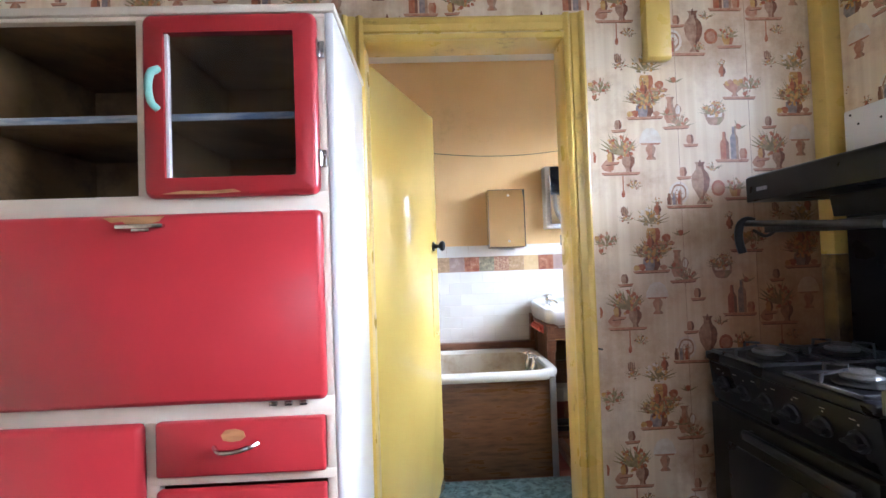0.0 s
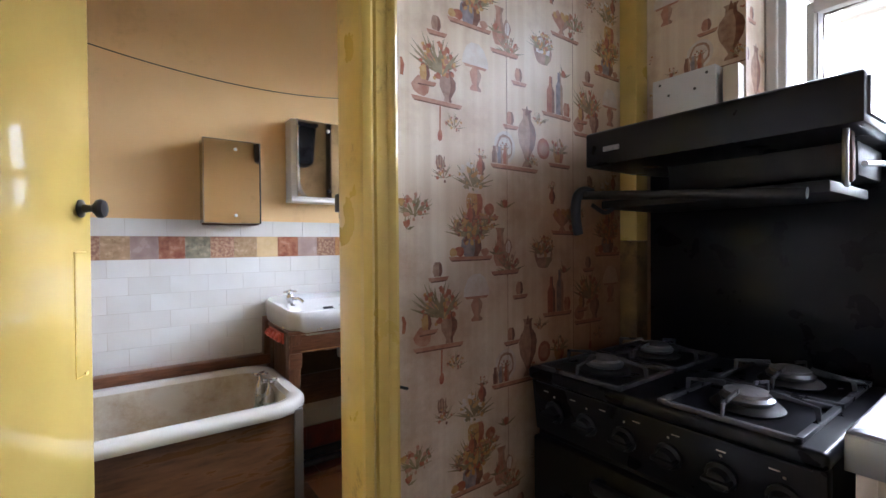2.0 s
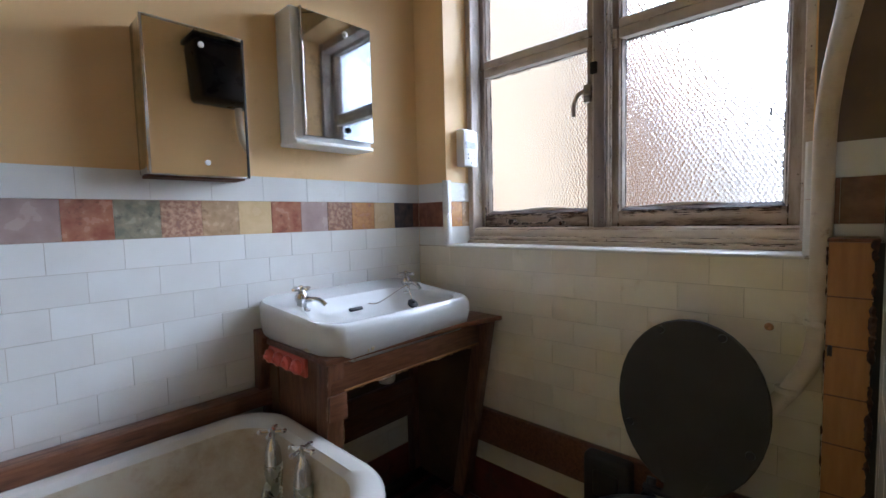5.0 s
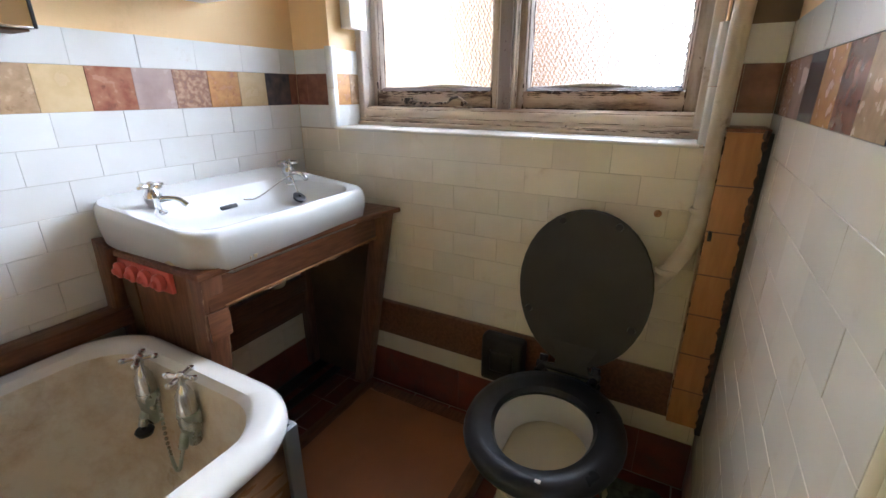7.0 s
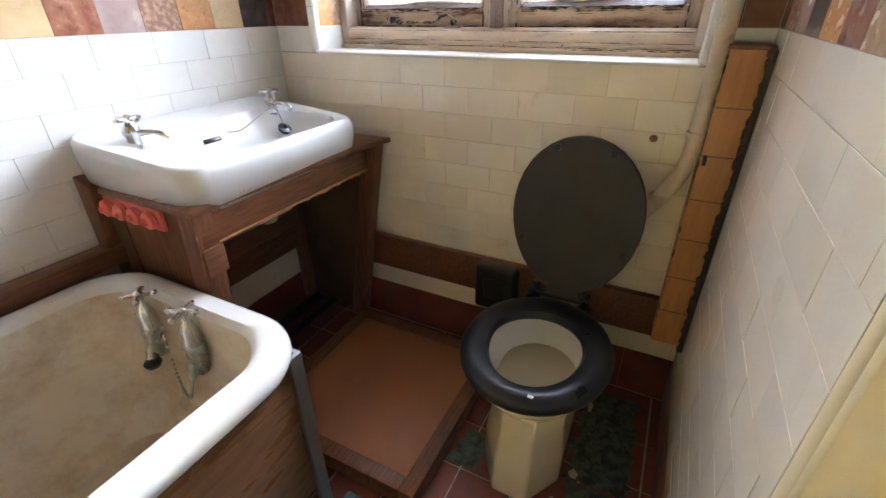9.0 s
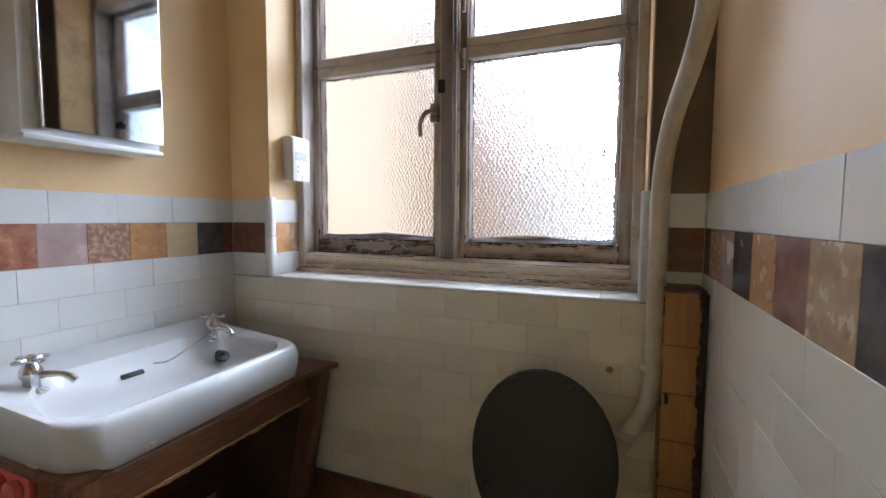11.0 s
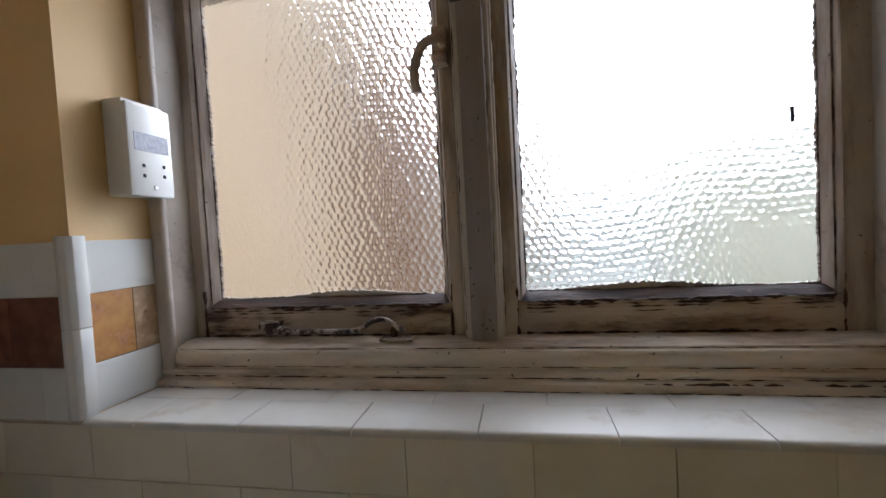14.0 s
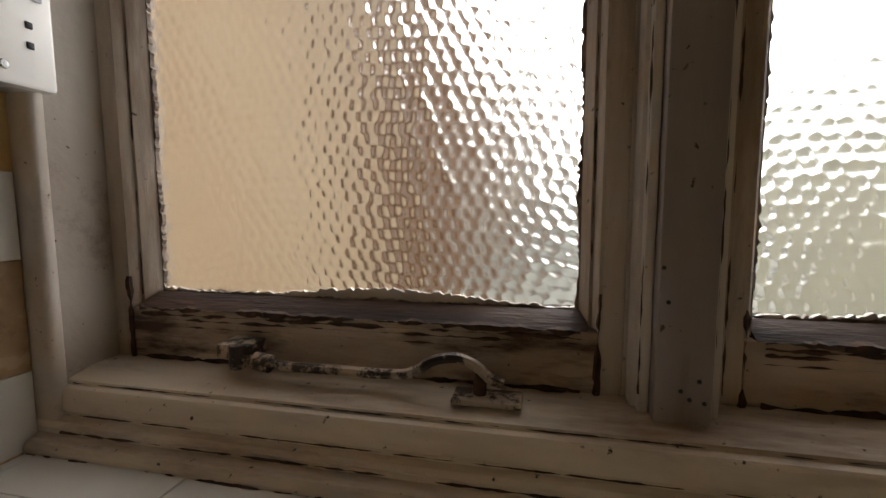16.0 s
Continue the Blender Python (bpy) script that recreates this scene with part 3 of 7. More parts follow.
part("head_lining", bx(IN_L, IN_R, PAPERED - 0.0015, PAPERED + 0.102, DOOR_H - 0.008, DOOR_H + 0.011, 0.002), YELLOW_OLD, frame_1)
part("bathroom_architrave", bx(0.8115, 0.838, TILED - 0.0005, TILED + 0.011, 0, DOOR_H + 0.08, 0.004), YELLOW_CREAM, frame_1)
part("bathroom_architrave", bx(-0.01, 0.066, TILED - 0.0005, TILED + 0.020, 0, DOOR_H + 0.08, 0.005), YELLOW_OLD, frame_1)
part("bathroom_head", bx(0.067, 0.802, TILED - 0.0005, TILED + 0.020, DOOR_H + 0.014, DOOR_H + 0.08, 0.005), YELLOW_OLD, frame_1)
part("strike_plate", bx(0.7945, 0.7985, TILED - 0.028, TILED + 0.012, 1.20, 1.275, 0.001), BLACK_MATT, frame_1, "dark rusty strike plate")
part("latch_keep", bx(0.784, 0.797, TILED - 0.016, TILED + 0.012, 1.215, 1.255, 0.004), RUBBER, frame_1, "dark brown keep")
part("nail", tube([(0.846, PAPERED - 0.012, 0.86), (0.852, PAPERED - 0.045, 0.863)], 0.003, 6), BLACK_MATT, frame_1, "bent black nail")

door = thing("door_1", (0.09, 1.825, 0), "yellow gloss painted flush door standing open into the bathroom", "door", kind="structure")
DOOR_M = Matrix.Translation((0.092, 1.826, 0)) @ Matrix.Rotation(radians(69.3), 4, "Z")
part("leaf", join(None, bx(0, 0.69, 0.0, 0.036, 0.01, 1.915, 0.004), DOOR_M), YELLOW, door)
knob_side = lathe([(0.024, 0), (0.024, 0.004), (0.012, 0.008), (0.009, 0.026), (0.014, 0.032), (0.024, 0.040), (0.026, 0.048), (0.022, 0.056), (0.008, 0.060)], 20)
part("door_knob", join(None, knob_side, DOOR_M @ Matrix.Translation((0.635, 0.0, 1.245)) @ Matrix.Rotation(radians(90), 4, "X")), RUBBER, door, "dark brown round knob")
scar = bx(0.6, 0.604, -0.0015, 0.002, 0.80, 1.13)
for a in (bx(0.6, 0.66, -0.0015, 0.002, 1.128, 1.131), bx(0.6, 0.66, -0.0015, 0.002, 0.797, 0.80), bx(0.644, 0.66, -0.003, 0.002, 0.796, 0.806)):
    join(scar, a)
part("plate_scar", join(None, scar, DOOR_M), YELLOW_OLD, door, "outline left by a removed finger plate", smooth=False)
for z in (0.25, 1.0, 1.7):
    part("hinge", tube([(0.083, 1.822, z), (0.083, 1.822, z + 0.09)], 0.006, 10), YELLOW_OLD, door)

# ---- kitchen dresser ----
dresser = thing("kitchen_dresser", (-0.35, 1.45, 0), "red and cream painted kitchen dresser with chipped paint and glazed door", "dresser")
DX0, DX1, DY0, DY1, DTOP = -0.80, 0.088, 1.223, 1.665, 1.775
part("side", bx(DX1 - 0.02, DX1, DY0, DY1, 0.0, DTOP - 0.01, 0.003), WHITE, dresser, "white painted side")
part("side", bx(DX0, DX0 + 0.02, DY0, DY1, 0.0, DTOP - 0.01, 0.003), WHITE, dresser, "white painted side")
part("inner_lining", bx(DX0 + 0.0205, DX0 + 0.026, DY0 + 0.022, DY1 - 0.014, 0.06, DTOP - 0.014), BROWN_INSIDE, dresser, "stained brown inside face", smooth=False)
part("inner_lining", bx(DX1 - 0.026, DX1 - 0.0205, DY0 + 0.022, DY1 - 0.014, 0.06, DTOP - 0.014), BROWN_INSIDE, dresser, smooth=False)
part("inner_lining", bx(DX0 + 0.027, DX1 - 0.027, DY0 + 0.022, DY1 - 0.014, DTOP - 0.018, DTOP - 0.0125), BROWN_INSIDE, dresser, smooth=False)
part("top", bx(DX0 - 0.005, DX1 + 0.006, DY0 - 0.008, DY1, DTOP - 0.012, DTOP + 0.008, 0.004), CREAM, dresser)
part("back", bx(DX0 + 0.02, DX1 - 0.02, DY1 - 0.012, DY1 - 0.002, 0.05, DTOP - 0.012), BROWN_INSIDE, dresser)
for name, b in (("rail", (DX0 + 0.02, DX1 - 0.02, 1.752, DTOP - 0.012)), ("rail", (DX0 + 0.02, DX1 - 0.02, 1.296, 1.346)), ("rail", (DX0 + 0.02, DX1 - 0.02, 0.83, 0.876)), ("rail", (-0.364, DX1 - 0.02, 0.689, 0.712))):
    part(name, bx(b[0], b[1], DY0, DY0 + 0.02, b[2], b[3], 0.002), CREAM, dresser)
for x0, x1, z0, z1 in ((DX1 - 0.042, DX1 - 0.02, 0.05, 1.76), (-0.366, -0.334, 1.34, 1.76), (-0.364, -0.33, 0.05, 0.84), (DX0 + 0.02, DX0 + 0.045, 0.05, 1.76)):
    part("stile", bx(x0, x1, DY0 + 0.001, DY0 + 0.021, z0, z1, 0.002), CREAM, dresser)
part("partition", bx(-0.36, -0.345, DY0 + 0.021, DY1 - 0.015, 1.33, 1.752), BROWN_INSIDE, dresser)
for x0, x1 in ((DX0 + 0.021, -0.361), (-0.344, DX1 - 0.021)):
    sh = part("shelf", bx(x0, x1, DY0 + 0.03, DY1 - 0.015, 1.526, 1.538, 0.001), BROWN_INSIDE, dresser)
    part("shelf_edge", bx(x0, x1, DY0 + 0.022, DY0 + 0.03, 1.524, 1.541, 0.002), BLUE_EDGE, sh, "shelf edge in faded blue and white paper")
    part("cupboard_floor", bx(x0, x1, DY0 + 0.021, DY1 - 0.015, 1.318, 1.332), BROWN_INSIDE, dresser)
part("cupboard_floor", bx(DX0 + 0.021, DX1 - 0.021, DY0 + 0.021, DY1 - 0.015, 0.84, 0.86), BROWN_INSIDE, dresser)


def rounded_panel(x0, x1, z0, z1, y0, y1, r, bev, hole=None):
    """An upright panel with rounded corners and edges, with an optional square hole."""
    def ring(a, b, c, d, rad, y):
        return [(p[0], y, p[1]) for p in rrect((a + b) / 2, (c + d) / 2, b - a, d - c, rad, 0, 5)]
    rings = [ring(x0, x1, z0, z1, r, y1), ring(x0, x1, z0, z1, r, y0 + bev), ring(x0 + bev * 0.35, x1 - bev * 0.35, z0 + bev * 0.35, z1 - bev * 0.35, r, y0 + bev * 0.35), ring(x0 + bev, x1 - bev, z0 + bev, z1 - bev, max(r - bev, 0.002), y0)]
    if hole:
        h = [(p[0], y0, p[1]) for p in rrect((hole[0] + hole[1]) / 2, (hole[2] + hole[3]) / 2, hole[1] - hole[0], hole[3] - hole[2], 0.003, 0, 5)]
        rings += [h, [(p[0], y1, p[2]) for p in h]]
        bm = loft(rings + [rings[0]], False, False)
        bmesh.ops.remove_doubles(bm, verts=bm.verts[:], dist=1e-5)
        return bm
    return loft(rings)


glazed = part("glazed_door", rounded_panel(-0.342, 0.05, 1.337, 1.758, DY0 - 0.022, DY0 - 0.001, 0.02, 0.012, (-0.292, 0.0, 1.381, 1.712)), RED, dresser, "red painted glazed door with a chipped lower edge")
part("glass_pane", bx(-0.294, 0.002, DY0 - 0.010, DY0 - 0.007, 1.379, 1.714), GLASS, glazed, smooth=False).visible_shadow = False
part("glazing_bead", bx(-0.292, -0.284, DY0 - 0.016, DY0 - 0.004, 1.381, 1.712, 0.001), WHITE, glazed, "white glazing bead")
part("handle", tube(smooth_path([(-0.306, DY0 - 0.020, 1.538), (-0.312, DY0 - 0.034, 1.550), (-0.316, DY0 - 0.037, 1.583), (-0.312, DY0 - 0.034, 1.615), (-0.302, DY0 - 0.020, 1.630)]), 0.0085, 10), TEAL, glazed, "curved turquoise handle with worn paint")
chip = prism([(-0.30, 1.345), (-0.25, 1.352), (-0.20, 1.349), (-0.14, 1.353), (-0.125, 1.346), (-0.19, 1.343)], "y", DY0 - 0.0226, DY0 - 0.018)
part("paint_chip", chip, RAW_WOOD, glazed, "bare wood where paint is chipped", smooth=False)
for z in (1.40, 1.655):
    h = bx(0.051, 0.066, DY0 - 0.006, DY0 + 0.001, z, z + 0.04, 0.002)
    join(h, tube([(0.051, DY0 - 0.010, z), (0.051, DY0 - 0.010, z + 0.04)], 0.004, 8))
    part("hinge", h, CHROME, dresser, "small rusty cream hinge")
flap = part("drop_flap", rounded_panel(DX0 + 0.035, 0.052, 0.872, 1.301, DY0 - 0.024, DY0 - 0.001, 0.014, 0.012), RED, dresser, "large red drop-front flap with chipped top edge")
part("paint_chip", prism([(-0.43, 1.296), (-0.41, 1.284), (-0.385, 1.286), (-0.372, 1.272), (-0.34, 1.270), (-0.325, 1.280), (-0.305, 1.284), (-0.295, 1.296)], "y", DY0 - 0.0246, DY0 - 0.018), RAW_WOOD, flap, "bare wood where paint is chipped", smooth=False)
part("handle", bx(-0.395, -0.29, DY0 - 0.040, DY0 - 0.024, 1.268, 1.279, 0.005), CHROME, flap, "worn chrome pull")
part("handle_plate", bx(-0.365, -0.325, DY0 - 0.03, DY0 - 0.0235, 1.262, 1.276, 0.003), CHROME, flap)
for x in (-0.08, -0.045, -0.012):
    part("catch", bx(x, x + 0.018, DY0 - 0.008, DY0 + 0.001, 0.858, 0.868, 0.002), CHROME, dresser)
drawer = part("drawer_front", rounded_panel(-0.328, 0.046, 0.713, 0.834, DY0 - 0.02, DY0 - 0.001, 0.006, 0.006), RED, dresser, "red drawer with a chrome pull and chipped paint")
part("paint_chip", prism([(-0.178, 0.792), (-0.182, 0.804), (-0.172, 0.815), (-0.15, 0.817), (-0.132, 0.811), (-0.128, 0.798), (-0.14, 0.790), (-0.16, 0.788)], "y", DY0 - 0.0206, DY0 - 0.015), RAW_WOOD, drawer, "bare wood where paint is chipped", smooth=False)
part("handle", tube(smooth_path([(-0.198, DY0 - 0.02, 0.778), (-0.18, DY0 - 0.038, 0.773), (-0.15, DY0 - 0.042, 0.774), (-0.12, DY0 - 0.038, 0.779), (-0.10, DY0 - 0.02, 0.783)]), 0.0055, 8), CHROME, drawer, "bent chrome pull")
for z0, z1 in ((0.545, 0.683), (0.40, 0.535), (0.10, 0.39)):
    part("drawer_front", rounded_panel(-0.328, 0.046, z0, z1, DY0 - 0.02, DY0 - 0.001, 0.006, 0.006), RED, dresser)
part("cupboard_door", rounded_panel(DX0 + 0.035, -0.358, 0.10, 0.832, DY0 - 0.022, DY0 - 0.001, 0.014, 0.012), RED, dresser, "red cupboard door")
part("plinth", bx(DX0 + 0.02, DX1 - 0.02, DY0 + 0.02, DY0 + 0.04, 0.0, 0.10), CREAM, dresser)
bowl = new("small_dark_bowl", mesh("small_dark_bowl", lathe([(0.012, 0), (0.016, 0.004), (0.022, 0.016), (0.02, 0.018), (0.004, 0.008)], 16, Matrix.Translation((-0.13, 1.36, 1.332))), RUBBER))
tagged(soften(bowl), "small dark round bowl inside the glazed cupboard", "bowl")
box_top = new("small_box", mesh("small_box", bx(-0.27, -0.21, 1.30, 1.36, DTOP + 0.008, DTOP + 0.035, 0.003), BLUE_EDGE))
tagged(box_top, "small faded blue box on top of the dresser", "box")

# ---- kitchen wall fittings ----
batten = thing("shelf_bracket_post", (1.095, 1.66, 1.83), "yellow painted wooden post end fixed to the papered wall", "bracket")
part("post", prism([(1.682, 1.832), (1.652, 1.828), (1.640, 1.835), (1.640, CEILING), (1.682, CEILING)], "x", 1.052, 1.135, 0.003), YELLOW_OLD, batten)
# the batten is dark brown below 1.15 m, yellow above
part("greasy_foot", bx(1.648, EAST - 0.001, PAPERED - 0.055, PAPERED - 0.0005, 0, 1.149, 0.003), BATTEN_BROWN, wall_east, "dark brown foot of the corner batten")
corner = struct("trim_corner_post", bx(1.648, EAST - 0.001, PAPERED - 0.055, PAPERED - 0.0005, 1.15, CEILING, 0.003), YELLOW_OLD, "yellow painted corner batten", "trim", True)
pattress = thing("socket_board", (1.69, 1.5, 1.5), "white wooden socket board with small screws", "socket board")
part("board", bx(1.664, EAST - 0.0005, 1.418, 1.588, 1.46, 1.612, 0.004), WHITE, pattress)
for y, z in ((1.44, 1.595), (1.565, 1.595), (1.47, 1.56), (1.54, 1.56)):
    part("screw", lathe([(0.004, 0), (0.003, 0.002), (0.0005, 0.0025)], 8, Matrix.Translation((1.664, y, z)) @ Matrix.Rotation(radians(-90), 4, "Y")), BLACK_MATT, pattress)
stub = thing("wood_block", (1.69, 1.35, 1.5), "small pale wooden block at the window edge", "block")
part("block", bx(1.672, EAST - 0.0005, 1.368, 1.405, 1.5, 1.60, 0.003), CREAM, stub)

# ---- cooker ----
cooker = thing("gas_cooker", (1.43, 1.36, 0), "black freestanding gas cooker with a high-level grill", "cooker")
CX0, CX1, CY0, CY1 = 1.205, 1.70, 1.085, 1.650
HOB = 0.845
part("body", bx(CX0 + 0.03, CX1, CY0 + 0.004, CY1 - 0.004, 0.06, HOB - 0.02, 0.006), BROWN_BLACK, cooker)
for sx in (CX0 + 0.06, CX1 - 0.06):
    for sy in (CY0 + 0.05, CY1 - 0.05):
        part("foot", lathe([(0.02, 0), (0.022, 0.01), (0.014, 0.02), (0.014, 0.062)], 12, Matrix.Translation((sx, sy, 0))), BLACK_MATT, cooker)
part("hob_top", bx(CX0 - 0.004, CX1, CY0, CY1, HOB - 0.028, HOB, 0.008, 3), BLACK, cooker, "black enamel hob")
part("control_panel", prism([(CX0 + 0.006, HOB - 0.03), (CX0 + 0.035, HOB - 0.03), (CX0 + 0.035, HOB - 0.155), (CX0 + 0.022, HOB - 0.155)], "y", CY0 + 0.004, CY1 - 0.004, 0.003), BLACK, cooker)
part("trim_strip", bx(CX0 + 0.003, CX0 + 0.008, CY0 + 0.02, CY1 - 0.02, HOB - 0.034, HOB - 0.031), RUBBER, cooker, smooth=False)
oven = part("oven_door", bx(CX0 + 0.004, CX0 + 0.032, CY0 + 0.01, CY1 - 0.01, 0.20, HOB - 0.165, 0.006), BROWN_BLACK, cooker, "dark brown oven door")
part("door_window", bx(CX0 + 0.001, CX0 + 0.006, CY0 + 0.09, CY1 - 0.09, 0.28, 0.58, 0.002), BLACK, oven)
part("handle", bx(CX0 - 0.03, CX0 - 0.012, CY0 + 0.03, CY1 - 0.19, 0.628, 0.655, 0.006), RUBBER, oven)
for y in (CY0 + 0.05, CY1 - 0.21):
    part("handle_mount", bx(CX0 - 0.014, CX0 + 0.006, y, y + 0.02, 0.632, 0.651, 0.002), RUBBER, oven)
part("drawer", bx(CX0 + 0.006, CX0 + 0.032, CY0 + 0.01, CY1 - 0.01, 0.07, 0.19, 0.005), BROWN_BLACK, cooker)
for k in range(6):
    y = CY0 + 0.055 + k * 0.088
    km = Matrix.Translation((CX0 + 0.013, y, HOB - 0.095)) @ Matrix.Rotation(radians(-97), 4, "Y")
    kb = lathe([(0.025, 0), (0.025, 0.006), (0.019, 0.010), (0.016, 0.022), (0.002, 0.023)], 18)
    join(kb, bx(-0.004, 0.004, -0.022, 0.022, 0.006, 0.03, 0.003))
    kn = part("control_knob", join(None, kb, km), RUBBER, cooker, "black ribbed gas control knob")
    part("pointer_dot", lathe([(0.0028, 0), (0.002, 0.001), (0.0002, 0.0012)], 8, Matrix.Translation((CX0 + 0.010, y, HOB - 0.06)) @ Matrix.Rotation(radians(-97), 4, "Y")), CREAM, cooker)
for k in range(7):
    part("panel_mark", bx(CX0 + 0.0085, CX0 + 0.012, CY0 + 0.06 + k * 0.075, CY0 + 0.075 + k * 0.075, HOB - 0.053, HOB - 0.0505), CREAM, cooker, smooth=False)
BURNERS = [(1.315, 1.225), (1.315, 1.515), (1.545, 1.225), (1.545, 1.515)]
for bx_, by_ in BURNERS:
    bowl_ = part("burner", lathe([(0.055, 0), (0.058, 0.004), (0.05, 0.012), (0.032, 0.014), (0.03, 0.024), (0.012, 0.027), (0.001, 0.027)], 24, Matrix.Translation((bx_, by_, HOB))), BLACK_MATT, cooker)
    part("burner_ring", lathe([(0.040, 0.012), (0.043, 0.02), (0.036, 0.026), (0.03, 0.02)], 24, Matrix.Translation((bx_, by_, HOB))), STEEL, bowl_, "worn aluminium burner crown")
    part("burner_cap", lathe([(0.034, 0.018), (0.037, 0.022), (0.036, 0.031), (0.024, 0.035), (0.001, 0.036)], 24, Matrix.Translation((bx_, by_, HOB))), BURNER_GREY, bowl_, "dull grey burner cap")
    g = bmesh.new()
    for ax, ay in ((1, 0), (0, 1), (-1, 0), (0, -1)):
        px, py = -ay, ax
        join(g, prism([(0.100, 0.001), (0.106, 0.001), (0.104, 0.030), (0.036, 0.041), (0.034, 0.034), (0.096, 0.026)], "y", -0.002, 0.002), Matrix(((ax, px, 0, bx_), (ay, py, 0, by_), (0, 0, 1, HOB), (0, 0, 0, 1))))
        bar = bx(0.098, 0.108, -0.108, 0.108, 0.0005, 0.009, 0.001)
        join(g, bar, Matrix(((ax, px, 0, bx_), (ay, py, 0, by_), (0, 0, 1, HOB), (0, 0, 0, 1))))
    part("pan_support", g, PAN_BAR, cooker, "flat enamelled pan support with worn bright edges")
part("splashback", bx(1.655, 1.672, CY0 - 0.005, CY1 - 0.06, HOB - 0.01, 1.34, 0.003), BLACK, cooker, "tall black splashback panel")
grill = part("grill_hood", prism([(1.298, 1.322), (1.298, 1.398), (1.31, 1.404), (1.66, 1.438), (1.672, 1.432), (1.672, 1.33), (1.50, 1.322)], "y", CY0 - 0.018, 1.552, 0.004), BLACK, cooker, "black high-level grill hood")
# pale plate laid on the dark hood end to imitate reflected window light
part("end_plate", prism([(1.312, 1.335), (1.312, 1.392), (1.655, 1.425), (1.655, 1.345)], "y", CY0 - 0.0225, CY0 - 0.017), STEEL, grill, "pale metal plate for the window sheen on the hood end")
part("badge", bx(1.2955, 1.299, 1.465, 1.505, 1.352, 1.363, 0.001), GREY_LABEL, grill, "small grey maker's badge", smooth=False)
part("grill_canopy", prism([(1.47, 1.262), (1.46, 1.324), (1.655, 1.324), (1.655, 1.262)], "y", CY0 + 0.02, 1.44, 0.003), BLACK_MATT, grill)
part("side_bracket", tube(smooth_path([(1.352, CY0 + 0.012, 1.352), (1.338, CY0 + 0.010, 1.335), (1.330, CY0 + 0.010, 1.300), (1.330, CY0 + 0.010, 1.262), (1.340, CY0 + 0.012, 1.240), (1.362, CY0 + 0.014, 1.236)]), 0.0045, 8), STEEL, grill, "bent grey metal side bracket")
part("heat_stained_arm", prism([(1.352, 1.335), (1.372, 1.335), (1.384, 1.29), (1.384, 1.245), (1.366, 1.240), (1.362, 1.285)], "y", CY0 + 0.008, CY0 + 0.016, 0.001), STAY_RUST, grill, "rust-brown heat-stained arm")
part("rail", tube([(1.40, CY0 + 0.0, 1.272), (1.58, CY0 + 0.0, 1.290)], 0.005, 8), STEEL, grill)
tray = part("grill_pan", bx(1.34, 1.60, CY0 + 0.03, 1.54, 1.225, 1.245, 0.004), BLACK_MATT, cooker)
part("pan_bar", tube([(1.30, CY0 + 0.05, 1.222), (1.30, 1.565, 1.258)], 0.010, 10), BLACK_MATT, tray)
part("pan_handle", tube(smooth_path([(1.318, 1.548, 1.262), (1.302, 1.560, 1.268), (1.286, 1.566, 1.256), (1.278, 1.566, 1.228), (1.280, 1.566, 1.195), (1.288, 1.566, 1.165)]), 0.012, 10, radii=None), RUBBER, tray, "black plastic hooked grill pan handle")
part("pan_bracket", tube(smooth_path([(1.31, 1.545, 1.235), (1.33, 1.52, 1.215), (1.36, 1.51, 1.235)]), 0.005, 8), BLACK_MATT, tray)

# ---- sink unit ----
SX0, SX1, SY0, SY1, SZ = 1.197, 1.695, 0.05, 1.068, 0.888
unit = thing("sink_cabinet", (1.45, 0.55, 0), "red fronted sink cabinet with cream top rail", "cabinet")
part("body", bx(SX0 + 0.04, SX1, SY0 + 0.01, SY1 - 0.012, 0.08, SZ - 0.19, 0.002), CREAM, unit)
for y in (SY0 + 0.01, SY1 - 0.028):
    part("side_panel", bx(SX0 + 0.041, SX1, y, y + 0.016, SZ - 0.189, SZ - 0.045, 0.002), CREAM, unit)
part("plinth", bx(SX0 + 0.08, SX1, SY0 + 0.02, SY1 - 0.02, 0, 0.08), BLACK_MATT, unit)
part("top_rail", bx(SX0 + 0.018, SX0 + 0.04, SY0 + 0.01, SY1 - 0.012, SZ - 0.094, SZ - 0.042, 0.003), CREAM, unit)
part("end_stile", bx(SX0 + 0.015, SX0 + 0.04, SY1 - 0.03, SY1 - 0.008, 0.06, SZ - 0.03, 0.003), CREAM, unit)
for k in range(2):
    y1 = SY1 - 0.033 - k * 0.49
    dd = part("cabinet_door", bx(SX0 + 0.02, SX0 + 0.038, y1 - 0.48, y1, 0.10, SZ - 0.096, 0.004), RED, unit, "red painted cabinet door")
    part("handle", bx(SX0 + 0.004, SX0 + 0.02, y1 - 0.30, y1 - 0.18, 0.70, 0.712, 0.004), CHROME, dd)

